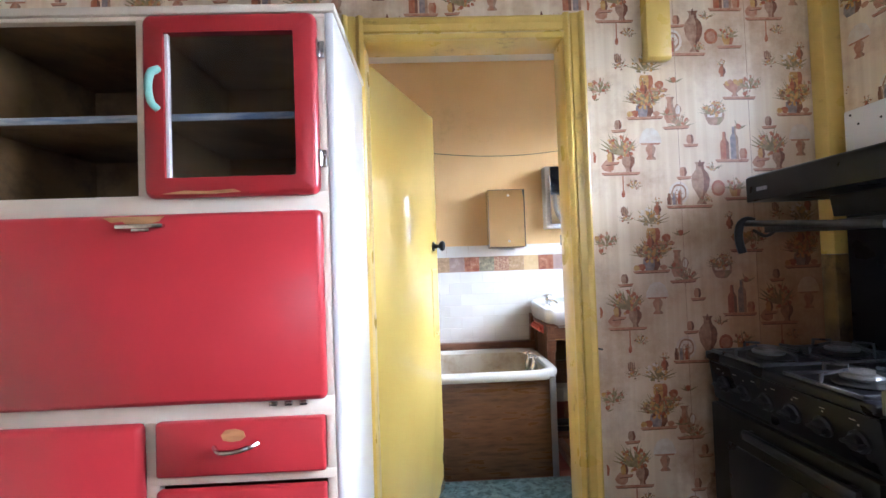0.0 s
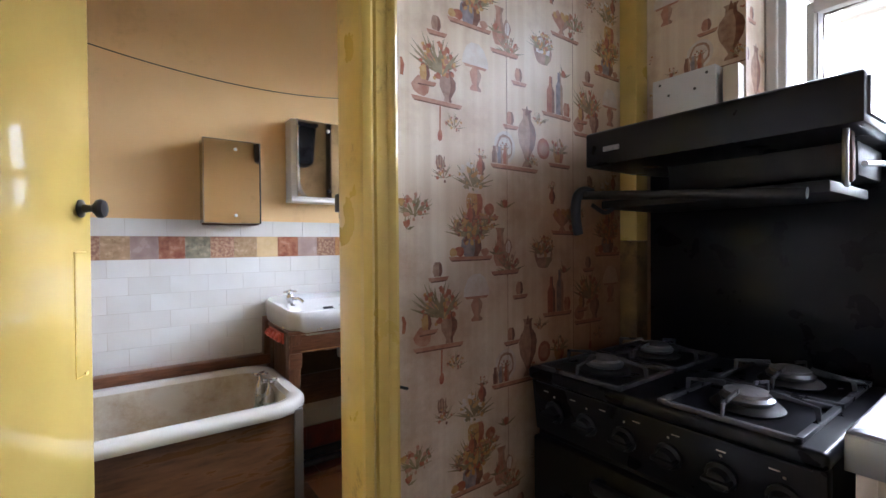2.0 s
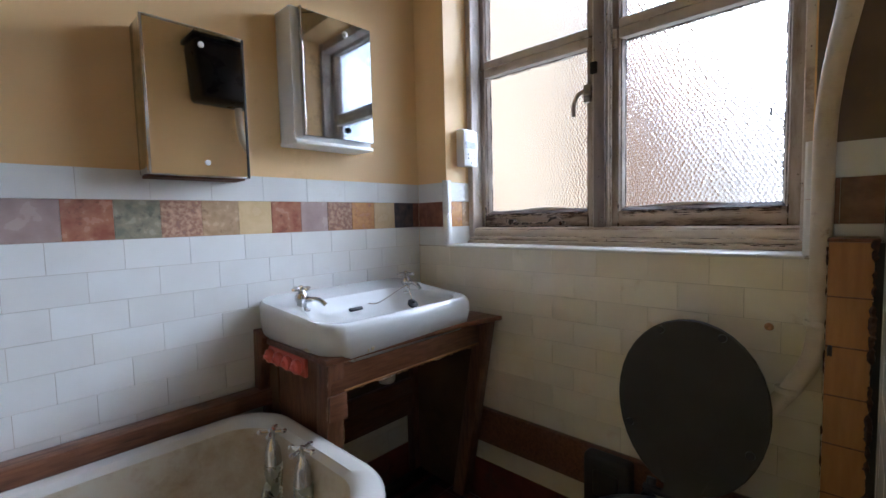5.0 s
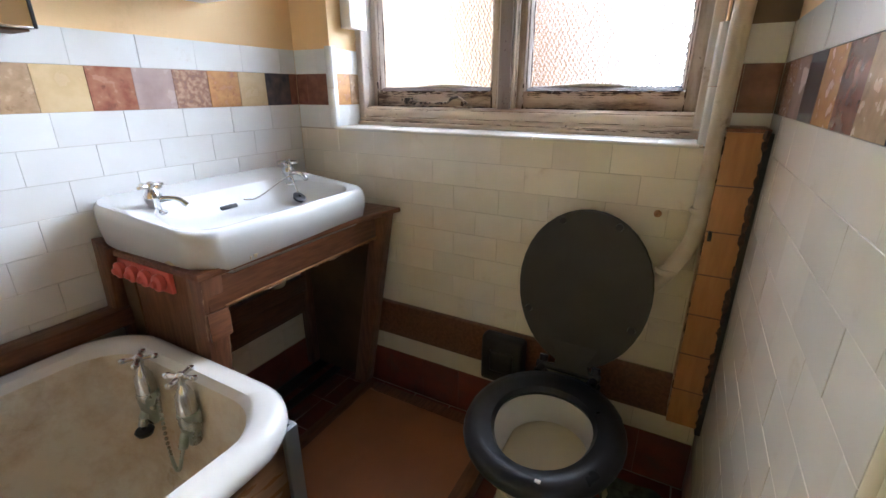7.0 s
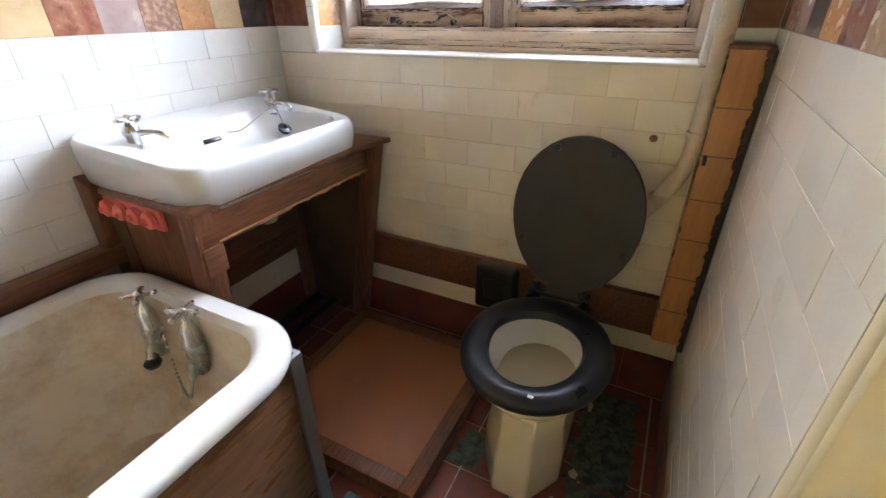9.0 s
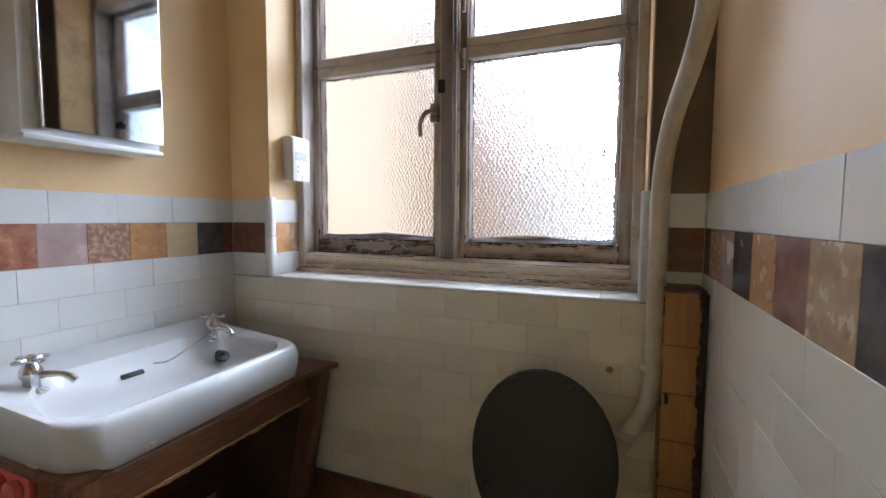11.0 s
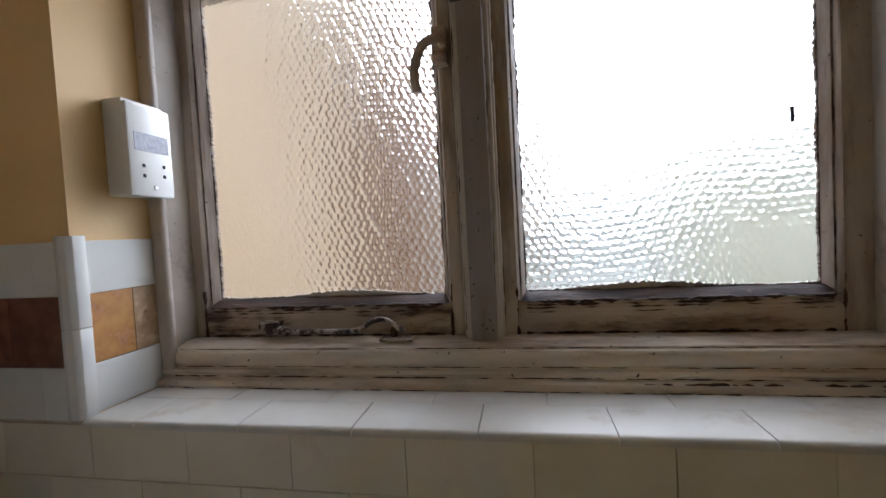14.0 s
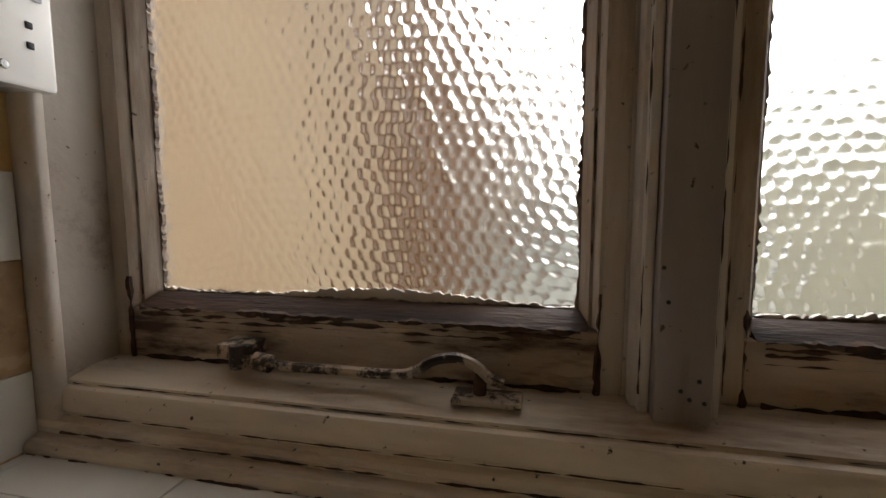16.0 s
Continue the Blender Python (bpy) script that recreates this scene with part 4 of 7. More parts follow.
sink = thing("kitchen_sink", (1.45, 0.55, SZ), "stainless steel single bowl sink top with raised rim", "sink")
sb = bmesh.new()
sxc, syc = 1.425, 0.757
RINGS = [rrect((SX0 + SX1) / 2, (SY0 + SY1) / 2, SX1 - SX0, SY1 - SY0, 0.006, SZ - 0.05, 8), rrect((SX0 + SX1) / 2, (SY0 + SY1) / 2, SX1 - SX0, SY1 - SY0, 0.008, SZ - 0.004, 8),
         rrect((SX0 + SX1) / 2, (SY0 + SY1) / 2, SX1 - SX0 - 0.008, SY1 - SY0 - 0.008, 0.008, SZ, 8), rrect((SX0 + SX1) / 2, (SY0 + SY1) / 2, SX1 - SX0 - 0.04, SY1 - SY0 - 0.04, 0.03, SZ, 8),
         rrect((SX0 + SX1) / 2, (SY0 + SY1) / 2, SX1 - SX0 - 0.07, SY1 - SY0 - 0.07, 0.04, SZ - 0.012, 8), rrect(sxc, syc, 0.372, 0.456, 0.15, SZ - 0.015, 8),
         rrect(sxc, syc, 0.352, 0.436, 0.145, SZ - 0.03, 8), rrect(sxc, syc, 0.325, 0.408, 0.135, SZ - 0.14, 8), rrect(sxc, syc, 0.26, 0.34, 0.10, SZ - 0.17, 8), rrect(sxc, syc, 0.05, 0.05, 0.02, SZ - 0.175, 8)]
part("sink_top", loft(RINGS, False, True), STEEL, sink)
part("front_edge", bx(SX0 - 0.002, SX0 + 0.003, SY0, SY1, SZ - 0.055, SZ - 0.006, 0.001), STEEL, sink)
for k in range(6):
    part("drainer_rib", bx(SX0 + 0.09 + k * 0.055, SX0 + 0.105 + k * 0.055, SY0 + 0.05, SY0 + 0.42, SZ - 0.0135, SZ - 0.008, 0.002), STEEL, sink)
splash = thing("sink_splashback", (1.70, 0.55, 0.9), "glossy black splashback panel with a pale end piece", "splashback")
part("panel", bx(1.698, EAST - 0.0005, 0.05, 1.01, SZ + 0.001, 0.998, 0.002), BLACK, splash)
part("end_piece", bx(1.680, EAST - 0.0005, 1.012, 1.062, SZ + 0.001, 1.005, 0.008, 3), CREAM, splash, "rounded pale end piece")
ktap = thing("kitchen_tap", (1.66, 0.82, SZ), "chrome pillar tap with a cross head", "tap")
part("tap_body", lathe([(0.02, 0), (0.022, 0.004), (0.013, 0.012), (0.013, 0.06), (0.017, 0.068), (0.014, 0.095), (0.008, 0.122)], 16, Matrix.Translation((1.655, 0.898, SZ - 0.006))), CHROME, ktap)
part("spout", tube(smooth_path([(1.655, 0.898, SZ + 0.05), (1.60, 0.888, SZ + 0.07), (1.55, 0.878, SZ + 0.055)]), 0.008, 10), CHROME, ktap)
part("cross_head", join(tube([(1.625, 0.898, SZ + 0.118), (1.685, 0.898, SZ + 0.118)], 0.006, 8), tube([(1.655, 0.868, SZ + 0.118), (1.655, 0.928, SZ + 0.118)], 0.006, 8)), CHROME, ktap)

# ---- bathroom window ----
PANE_RNG = np.random.RandomState(4)


def hammered_pane(a, b, c, d, x, step):
    """Obscured glass: an inner face of shallow rounded cells about 13 mm wide, and a flat outer face."""
    p = 0.0128
    rows = p * 0.866
    y, z = np.linspace(a, b, int((b - a) / step)), np.linspace(c, d, int((d - c) / step))
    Y, Z = np.meshgrid(y, z, indexing="ij")
    wy = Y + 0.010 * np.sin(Z * 7.0 + 3 * Y) + 0.004 * np.sin(Z * 23 + 1.3)
    wz = Z + 0.012 * np.sin(Y * 8.0 + 0.7) + 0.003 * np.sin(Y * 27 + 2.1)
    wy, wz = wy - wy.min() + 2 * p, wz - wz.min() + 2 * rows
    jit = PANE_RNG.uniform(-0.15, 0.15, (120, 160, 2)) * p
    jr = np.rint(wz / rows).astype(int)
    best = np.full(Y.shape, 1e9)
    for dj in (-1, 0, 1):
        j = jr + dj
        off = (j % 2) * 0.5 * p
        i0 = np.rint((wy - off) / p).astype(int)
        for di in (-1, 0, 1):
            i = i0 + di
            q = jit[np.clip(i, 0, 119), np.clip(j, 0, 159)]
            best = np.minimum(best, (wy - i * p - off - q[..., 0]) ** 2 + (wz - j * rows - q[..., 1]) ** 2)
    X = x + 0.0017 * best / (p * 0.5) ** 2
    ny, nz = Y.shape
    verts = np.stack([X, Y, Z], -1).reshape(-1, 3)
    k = np.arange(ny * nz).reshape(ny, nz)
    faces = np.stack([k[:-1, :-1], k[:-1, 1:], k[1:, 1:], k[1:, :-1]], -1).reshape(-1, 4).tolist()
    n = len(verts)
    xo = x + 0.006
    verts = verts.tolist() + [(xo, a, c), (xo, b, c), (xo, b, d), (xo, a, d)]
    faces.append((n, n + 1, n + 2, n + 3))
    faces.append((n + 1, n) + tuple(int(v) for v in k[:, 0]))
    faces.append((n, n + 3) + tuple(int(v) for v in k[0, ::-1]))
    faces.append((n + 3, n + 2) + tuple(int(v) for v in k[::-1, -1]))
    faces.append((n + 2, n + 1) + tuple(int(v) for v in k[-1, :]))
    me = bpy.data.meshes.new("pane")
    me.from_pydata(verts, [], faces)
    me.materials.append(HAMMERED)
    smooth = [True] * (len(faces) - 5) + [False] * 5
    me.polygons.foreach_set("use_smooth", smooth)
    me.update()
    return me


window = thing("window_1", (1.9, 2.51, 1.0), "old white timber casement window with hammered glass, paint flaking and mouldy", "window", kind="structure")
GX = 1.950


def crust(parent, p, q, size, seed, gaps=0.35, material=CRUST, name="mould_crust"):
    """A broken, tapering line of dark mould, lifted paint or scuffing along an edge."""
    rng = random.Random(seed)
    p, q = Vector(p), Vector(q)
    length = (q - p).length
    n = max(6, int(length / 0.005))
    w = [rng.uniform(0, 6.3) for _ in range(4)]
    pts, radii = [], []
    for k in range(n + 1):
        s = length * k / n
        v = 0.5 + 0.28 * math.sin(s * 31 + w[0]) + 0.25 * math.sin(s * 83 + w[1]) + 0.22 * math.sin(s * 190 + w[2]) + rng.uniform(-0.15, 0.15)
        radii.append(size * 0.5 * min(1.1, max(0.03, (v - gaps) * 1.5)))
        pts.append(p.lerp(q, k / n) + Vector((rng.uniform(-1, 1), rng.uniform(-1, 1), rng.uniform(-1, 1))) * size * 0.12)
    part(name, tube(pts, size, 5, None, radii), material, parent, smooth=False)


def window_frame(thing_, y0, y1, z0, z1, muls, trans, glass, x_in, lights, FRAME_W=FRAME_W, FRAME_D=FRAME_D):
    """Outer frame, mullions and sashes; lights: (y0, y1, z0, z1) of each pane."""
    section = [(-0.026, 0.0), (-0.027, 0.006), (-0.024, 0.012), (-0.012, 0.015), (-0.011, 0.019), (-0.014, 0.022), (-0.012, 0.027), (-0.005, 0.029), (-0.004, 0.033), (-0.0065, 0.036), (-0.0065, 0.050), (-0.003, 0.055), (0.003, 0.056), (0.004, 0.060), (0.03, 0.066), (0.11, 0.066), (0.11, 0.0)]
    part("sill_rail", prism([(x_in + a, z0 + b) for a, b in section], "y", y0, y1), FRAME_S if glass is HAMMERED else FRAME_W, thing_)
    for dx, dz, sz, gp in ((-0.0115, 0.0165, 0.0024, 0.10), (-0.0045, 0.0305, 0.0018, 0.14), (0.0035, 0.0575, 0.0016, 0.16)):
        crust(thing_, (x_in + dx, y0 + 0.03, z0 + dz), (x_in + dx, y1 - 0.03, z0 + dz), sz, int(dz * 1e4), gp)
    crust(thing_, (x_in - 0.027, y0 + 0.01, z0 + 0.001), (x_in - 0.027, y1 - 0.01, z0 + 0.001), 0.0035, 77, 0.15)
    part("head_rail", bx(x_in, x_in + 0.11, y0, y1, z1 - 0.05, z1, 0.004), FRAME_W, thing_)
    jw = 0.022 if glass is HAMMERED else 0.045
    for a, b, s in ((y0, y0 + jw, 1), (y1 - jw, y1, -1)):
        part("jamb", bx(x_in, x_in + 0.11, a, b, z0 + 0.04, z1 - 0.05, 0.004), FRAME_W, thing_)
        e = a if s > 0 else b
        part("jamb_bead", bx(x_in - 0.012, x_in + 0.002, min(e, e + s * 0.028), max(e, e + s * 0.028), z0 + 0.012, z1, 0.005, 3), FRAME_W, thing_)
    for a, b in muls:
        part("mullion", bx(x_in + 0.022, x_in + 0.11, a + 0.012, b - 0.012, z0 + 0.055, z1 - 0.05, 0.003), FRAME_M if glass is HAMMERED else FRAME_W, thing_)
        for ya, yb in ((a + 0.004, a + 0.0115), (b - 0.0115, b - 0.004)):
            part("mullion_fillet", bx(x_in + 0.032, x_in + 0.10, ya, yb, z0 + 0.06, z1 - 0.05, 0.002), FRAME_W, thing_)
        part("mullion_bead", bx(x_in + 0.042, x_in + 0.10, a, b, z0 + 0.05, z1 - 0.05, 0.003, 2), FRAME_W, thing_)
        part("mullion_rebate", bx(x_in + 0.06, x_in + 0.098, a - 0.006, b + 0.006, z0 + 0.05, z1 - 0.05), FRAME_W, thing_, smooth=False)
        crust(thing_, (x_in + 0.0425, a - 0.001, z0 + 0.08), (x_in + 0.0425, a - 0.001, z1 - 0.06), 0.0022, 31)
        crust(thing_, (x_in + 0.0325, b - 0.0035, z0 + 0.08), (x_in + 0.0325, b - 0.0035, z1 - 0.06), 0.0018, 32)
        crust(thing_, (x_in + 0.026, a + 0.011, z0 + 0.08), (x_in + 0.026, a + 0.011, z1 - 0.06), 0.0016, 33)
    for n, (a, b, c, d, so, rail) in enumerate(lights):
        sash = part("sash", bx(GX - 0.035, GX + 0.02, a - so, a - 0.014, c - rail, d + 0.03, 0.003), FRAME_V if glass is HAMMERED else FRAME_W, thing_, "flaking white sash")
        part("stile", bx(GX - 0.035, GX + 0.02, b + 0.014, b + so, c - rail, d + 0.03, 0.003), FRAME_V if glass is HAMMERED else FRAME_W, sash)
        part("bottom_rail", bx(GX - 0.034, GX + 0.02, a - 0.0145, b + 0.0145, c - rail, c - 0.012, 0.003), FRAME_D if c < 1.3 else FRAME_W, sash, "mouldy stained bottom rail" if c < 1.3 else "")
        part("bevelled_edge", prism([(GX - 0.034, c - 0.012), (GX - 0.012, c), (GX + 0.01, c), (GX + 0.01, c - 0.012)], "y", a - 0.006, b + 0.006), FLAKED if c < 1.3 else FRAME_W, sash)
        if c < 1.3:
            for dz, sz, gp in ((-0.0125, 0.008, 0.1), (-0.018, 0.0055, 0.25), (-0.023, 0.004, 0.4), (-0.030, 0.003, 0.6), (0.0 - rail + 0.002, 0.006, 0.1)):
                crust(sash, (GX - 0.0345, a, c + dz), (GX - 0.0345, b, c + dz), sz, n * 9 + int(-dz * 1e4), gp)
            for yy, sg in ((a, 1), (b, -1)):
                crust(sash, (GX - 0.0345, yy - sg * 0.014, c - rail), (GX - 0.0345, yy - sg * 0.014, c + 0.02), 0.006, n * 7 + sg + 3, 0.1)
                crust(sash, (GX - 0.0247, yy - sg * 0.008, c), (GX - 0.0247, yy - sg * 0.008, d), 0.0022, n * 5 + sg + 9, 0.3)
        part("top_rail", bx(GX - 0.034, GX + 0.02, a - 0.0145, b + 0.0145, d, d + 0.035, 0.003), FRAME_W, sash)
        for e, sg in ((a, 1), (b, -1)):
            sect = [(GX - 0.0348, e - sg * 0.016), (GX - 0.0348, e - sg * 0.0135), (GX - 0.031, e - sg * 0.0105), (GX - 0.025, e - sg * 0.0095), (GX - 0.0245, e - sg * 0.0065), (GX - 0.013, e - sg * 0.0015), (GX - 0.004, e), (GX - 0.004, e - sg * 0.016)]
            part("glazing_moulding", prism(sect, "z", c - 0.010, d), FRAME_V if glass is HAMMERED else FRAME_W, sash)
        if glass is HAMMERED:
            pane = new("pane", hammered_pane(a - 0.004, b + 0.004, c - 0.004, d + 0.004, GX - 0.002, 0.002 if c < 1.5 else 0.0026))
            pane.parent = sash
        else:
            pane = part("pane", bx(GX - 0.002, GX + 0.003, a - 0.004, b + 0.004, c - 0.004, d + 0.004), glass, sash, smooth=False)
        pane.visible_shadow = False
        rng = random.Random(n + int(y0 * 100))
        pb, wb = bmesh.new(), bmesh.new()
        for edge in range(4):
            length = (b - a) if edge in (0, 1) else (d - c)
            k, drift, ringset, pale = 0.0, rng.uniform(0, 6), [], []
            while k < length:
                wd = max(0.0006, 0.0016 + 0.0012 * math.sin(k * 47 + drift) + rng.uniform(-0.0014, 0.0022))
                pw = max(0.0004, 0.006 + 0.005 * math.sin(k * 17 + drift) + rng.uniform(-0.002, 0.002))
                x0, x1 = GX - 0.0065, GX - 0.0015
                if edge == 0:
                    ringset.append([(x0, a + k, c - 0.001), (x1, a + k, c - 0.001), (x1, a + k, c + wd * 0.7), (x0, a + k, c + wd * 0.7)])
                    pale.append([(x0 + 0.001, a + k, c - 0.001), (x1, a + k, c - 0.001), (x1, a + k, c + pw), (x0 + 0.001, a + k, c + pw)])
                elif edge == 1:
                    ringset.append([(x0, a + k, d - wd), (x1, a + k, d - wd), (x1, a + k, d + 0.001), (x0, a + k, d + 0.001)])
                else:
                    e, sg = (a - 0.0005, 1) if edge == 2 else (b + 0.0005, -1)
                    ringset.append([(x0, e, c + k), (x1, e, c + k), (x1, e + sg * wd, c + k), (x0, e + sg * wd, c + k)])
                k += rng.uniform(0.002, 0.005)
            loft(ringset, into=pb)
            if pale and c < 1.3:
                loft(pale, into=wb)
        if c < 1.3:
            part("dried_filler", wb, FRAME_W, sash, "ragged pale filler on the glass", smooth=False)
        else:
            wb.free()
        part("putty", pb, PUTTY, sash, "cracked dark putty edge", smooth=False)


window_frame(window, WIN[0], WIN[1], WIN[2] + 0.004, WIN[3], [(2.487, 2.551)], 0, HAMMERED, 1.858,
             [(2.588, 3.024, 1.142, 1.707, 0.034, 0.0655), (2.018, 2.452, 1.142, 1.707, 0.052, 0.0655), (2.588, 3.024, 1.783, 2.13, 0.034, 0.04), (2.018, 2.452, 1.783, 2.13, 0.052, 0.04)])
stay = part("casement_stay", tube(smooth_path([(1.892, 2.905, 1.099), (1.888, 2.885, 1.095), (1.887, 2.846, 1.0915), (1.887, 2.79, 1.0915), (1.887, 2.740, 1.092), (1.886, 2.722, 1.097), (1.885, 2.707, 1.107), (1.885, 2.688, 1.111), (1.885, 2.672, 1.106), (1.886, 2.661, 1.096), (1.887, 2.650, 1.091)]), 0.0046, 8, radii=None), STAY_M, window, "chipped painted iron casement stay")
part("stay_mount", bx(1.886, 1.9165, 2.880, 2.915, 1.092, 1.108, 0.004), STAY_M, stay)
part("stay_collar", tube([(1.887, 2.874, 1.0945), (1.887, 2.858, 1.092)], 0.0082, 10), STAY_M, stay)
part("stay_knuckle", tube([(1.887, 2.892, 1.086), (1.887, 2.892, 1.108)], 0.0075, 10), STAY_M, stay)
part("stay_pin_plate", bx(1.872, 1.899, 2.634, 2.690, 1.0765, 1.082, 0.002), STAY_M, stay)
part("stay_pin", lathe([(0.0055, 0), (0.0055, 0.014), (0.004, 0.018), (0.001, 0.019)], 10, Matrix.Translation((1.886, 2.668, 1.080))), CRUST, stay)
fast = part("casement_fastener", tube(smooth_path([(1.895, 2.565, 1.545), (1.872, 2.568, 1.545), (1.866, 2.59, 1.535), (1.866, 2.605, 1.50), (1.868, 2.603, 1.465)]), 0.0075, 8, radii=None), FRAME_D, window, "curved painted casement fastener")
part("fastener_plate", bx(1.893, 1.9155, 2.558, 2.582, 1.515, 1.575, 0.003), FRAME_D, fast)
part("fastener_keep", bx(1.872, 1.886, 2.525, 2.548, 1.60, 1.64, 0.004), BLACK_MATT, window, "dark catch on the mullion")
for z in (1.66, 1.83):
    part("hinge", tube([(1.868, 2.461, z), (1.868, 2.461, z + 0.06)], 0.007, 8), FRAME_D, window)
part("glass_chip", bx(1.9445, 1.9478, 2.048, 2.052, 1.385, 1.408), BLACK_MATT, window, "small dark mark on the glass", smooth=False)
for yy, zz in ((2.521, 1.10), (2.515, 1.094), (2.505, 1.092), (2.509, 1.108), (2.532, 1.165), (2.536, 1.19), (2.512, 1.42)):
    part("paint_hole", lathe([(0.0017, 0), (0.0012, 0.0012), (0.0003, 0.0013)], 8, Matrix.Translation((1.8795, yy, zz)) @ Matrix.Rotation(radians(-90), 4, "Y")), BLACK_MATT, window)
crust(window, (1.837, 2.0, 1.0225), (1.837, 2.32, 1.0225), 0.006, 51, 0.1)
part("missing_paint", bx(1.8365, 1.840, 2.352, 2.392, 1.013, 1.0185), CRUST, window, "gap where paint has flaked off", smooth=False)

# ---- kitchen window ----
kwindow = thing("window_2", (1.9, 0.68, 1.0), "white timber kitchen window with clear glass", "window", kind="structure")
GX = 1.93
window_frame(kwindow, KWIN[0], KWIN[1], KWIN[2], KWIN[3], [(0.62, 0.70)], 0, GLASS, 1.85,
             [(0.76, 1.26, 1.125, 1.75, 0.03, 0.06), (0.09, 0.58, 1.125, 1.75, 0.03, 0.06), (0.76, 1.26, 1.83, 2.12, 0.03, 0.04), (0.09, 0.58, 1.83, 2.12, 0.03, 0.04)], FRAME_K, FRAME_K)
part("casement_stay", tube(smooth_path([(1.84, 1.12, 1.088), (1.838, 1.0, 1.085), (1.836, 0.93, 1.083), (1.836, 0.91, 1.098), (1.836, 0.88, 1.098), (1.84, 0.865, 1.085), (1.84, 0.83, 1.085)]), 0.006, 8), FRAME_D, kwindow)
struct("window_sill_kitchen", prism([(1.690, 0.999), (1.690, 1.012), (1.70, 1.020), (1.845, 1.022), (1.845, 0.999)], "y", KWIN[0] + 0.001, KWIN[1] - 0.001), FRAME_W, "white painted timber kitchen window sill", "window sill")

# ---- shaver socket ----
shaver = thing("shaver_socket", (1.79, 3.055, 1.33), "white plastic shaver socket with a grey label panel", "socket")
sbody = part("box", bx(1.776, 1.855, 3.043, WIN[1] - 0.0005, 1.332, 1.482, 0.004), PLASTIC, shaver)
part("front_plate", bx(1.773, 1.858, 3.033, 3.044, 1.330, 1.475, 0.004), PLASTIC, shaver)
part("label_panel", bx(1.784, 1.849, 3.0322, 3.0335, 1.402, 1.430), GREY_LABEL, shaver, "grey printed panel", smooth=False)
for x, z in ((1.799, 1.379), (1.799, 1.363), (1.838, 1.381), (1.838, 1.365)):
    part("socket_hole", bx(x - 0.003, x + 0.003, 3.0322, 3.036, z - 0.003, z + 0.003, 0.001), RUBBER, shaver)
part("screw", lathe([(0.004, 0), (0.003, 0.001), (0.0004, 0.0012)], 10, Matrix.Translation((1.818, 3.033, 1.345)) @ Matrix.Rotation(radians(90), 4, "X")), CHROME, shaver)

# ---- bath ----
bath = thing("bathtub", (0.14, 2.86, 0), "white enamelled rolled-rim bath with rust stains inside", "bath")
bcx, bcy, bw, bd = 0.130, 2.852, 1.71, 0.664
BR = [(bw - 0.05, bd - 0.05, 0.09, 0.515), (bw - 0.012, bd - 0.012, 0.142, 0.520), (bw, bd, 0.15, 0.535), (bw - 0.004, bd - 0.004, 0.148, 0.550), (bw - 0.024, bd - 0.024, 0.138, 0.562), (bw - 0.06, bd - 0.06, 0.115, 0.567), (bw - 0.105, bd - 0.105, 0.11, 0.562), (bw - 0.128, bd - 0.128, 0.11, 0.545)]
rim = part("rim", loft([rrect(bcx, bcy, a, b, c, z, 8) for a, b, c, z in BR], False, False), ENAMEL, bath)
BI = [(bw - 0.128, bd - 0.128, 0.11, 0.545, 0), (bw - 0.14, bd - 0.134, 0.11, 0.48, 0), (bw - 0.17, bd - 0.14, 0.12, 0.35, 0), (bw - 0.22, bd - 0.18, 0.12, 0.22, 0.02), (bw - 0.32, bd - 0.26, 0.10, 0.155, 0.03), (bw - 0.60, bd - 0.40, 0.06, 0.145, 0.04)]
part("basin", loft([rrect(bcx + o, bcy, a, b, c, z, 8) for a, b, c, z, o in BI], False, True), ENAMEL_STAINED, bath, "stained yellowed inside")
bpanel = bath
part("front_panel", join(None, bx(WEST + 0.02, 0.925, -0.006, 0.006, 0.0, 0.525, 0.002), Matrix.Translation((0, 2.562, 0)) @ Matrix.Rotation(radians(0), 4, "X")), PANEL, bpanel, "brown wood-effect bath panel")
part("end_panel", bx(0.922, 0.936, 2.566, 2.80, 0.0, 0.525, 0.002), PANEL, bpanel)
part("corner_strip", join(bx(0.914, 0.946, 2.545, 2.556, 0.0, 0.532, 0.002), bx(0.936, 0.947, 2.550, 2.580, 0.0, 0.532, 0.002)), STEEL, bpanel, "dull metal corner strip")
ledge = struct("trim_bath_ledge", bx(WEST, 1.0, 3.178, NORTH - 0.0075, 0.556, 0.604, 0.004), WOOD, "brown varnished batten between bath and tiles", "trim", True)


def cross_head(m, r, arm):
    bm = tube([(-arm, 0, 0), (arm, 0, 0)], r, 8)
    tube([(0, -arm, 0), (0, arm, 0)], r, 8, bm)
    for dx, dy in ((arm, 0), (-arm, 0), (0, arm), (0, -arm)):
        lathe([(0.001, -0.006), (r * 1.5, -0.003), (r * 1.5, 0.003), (0.001, 0.006)], 8, Matrix.Translation((dx, dy, 0)), bm)
    lathe([(r * 1.6, -0.012), (r * 2.0, -0.004), (r * 1.9, 0.006), (r * 0.9, 0.010), (0.001, 0.011)], 12, None, bm)
    return join(None, bm, m)


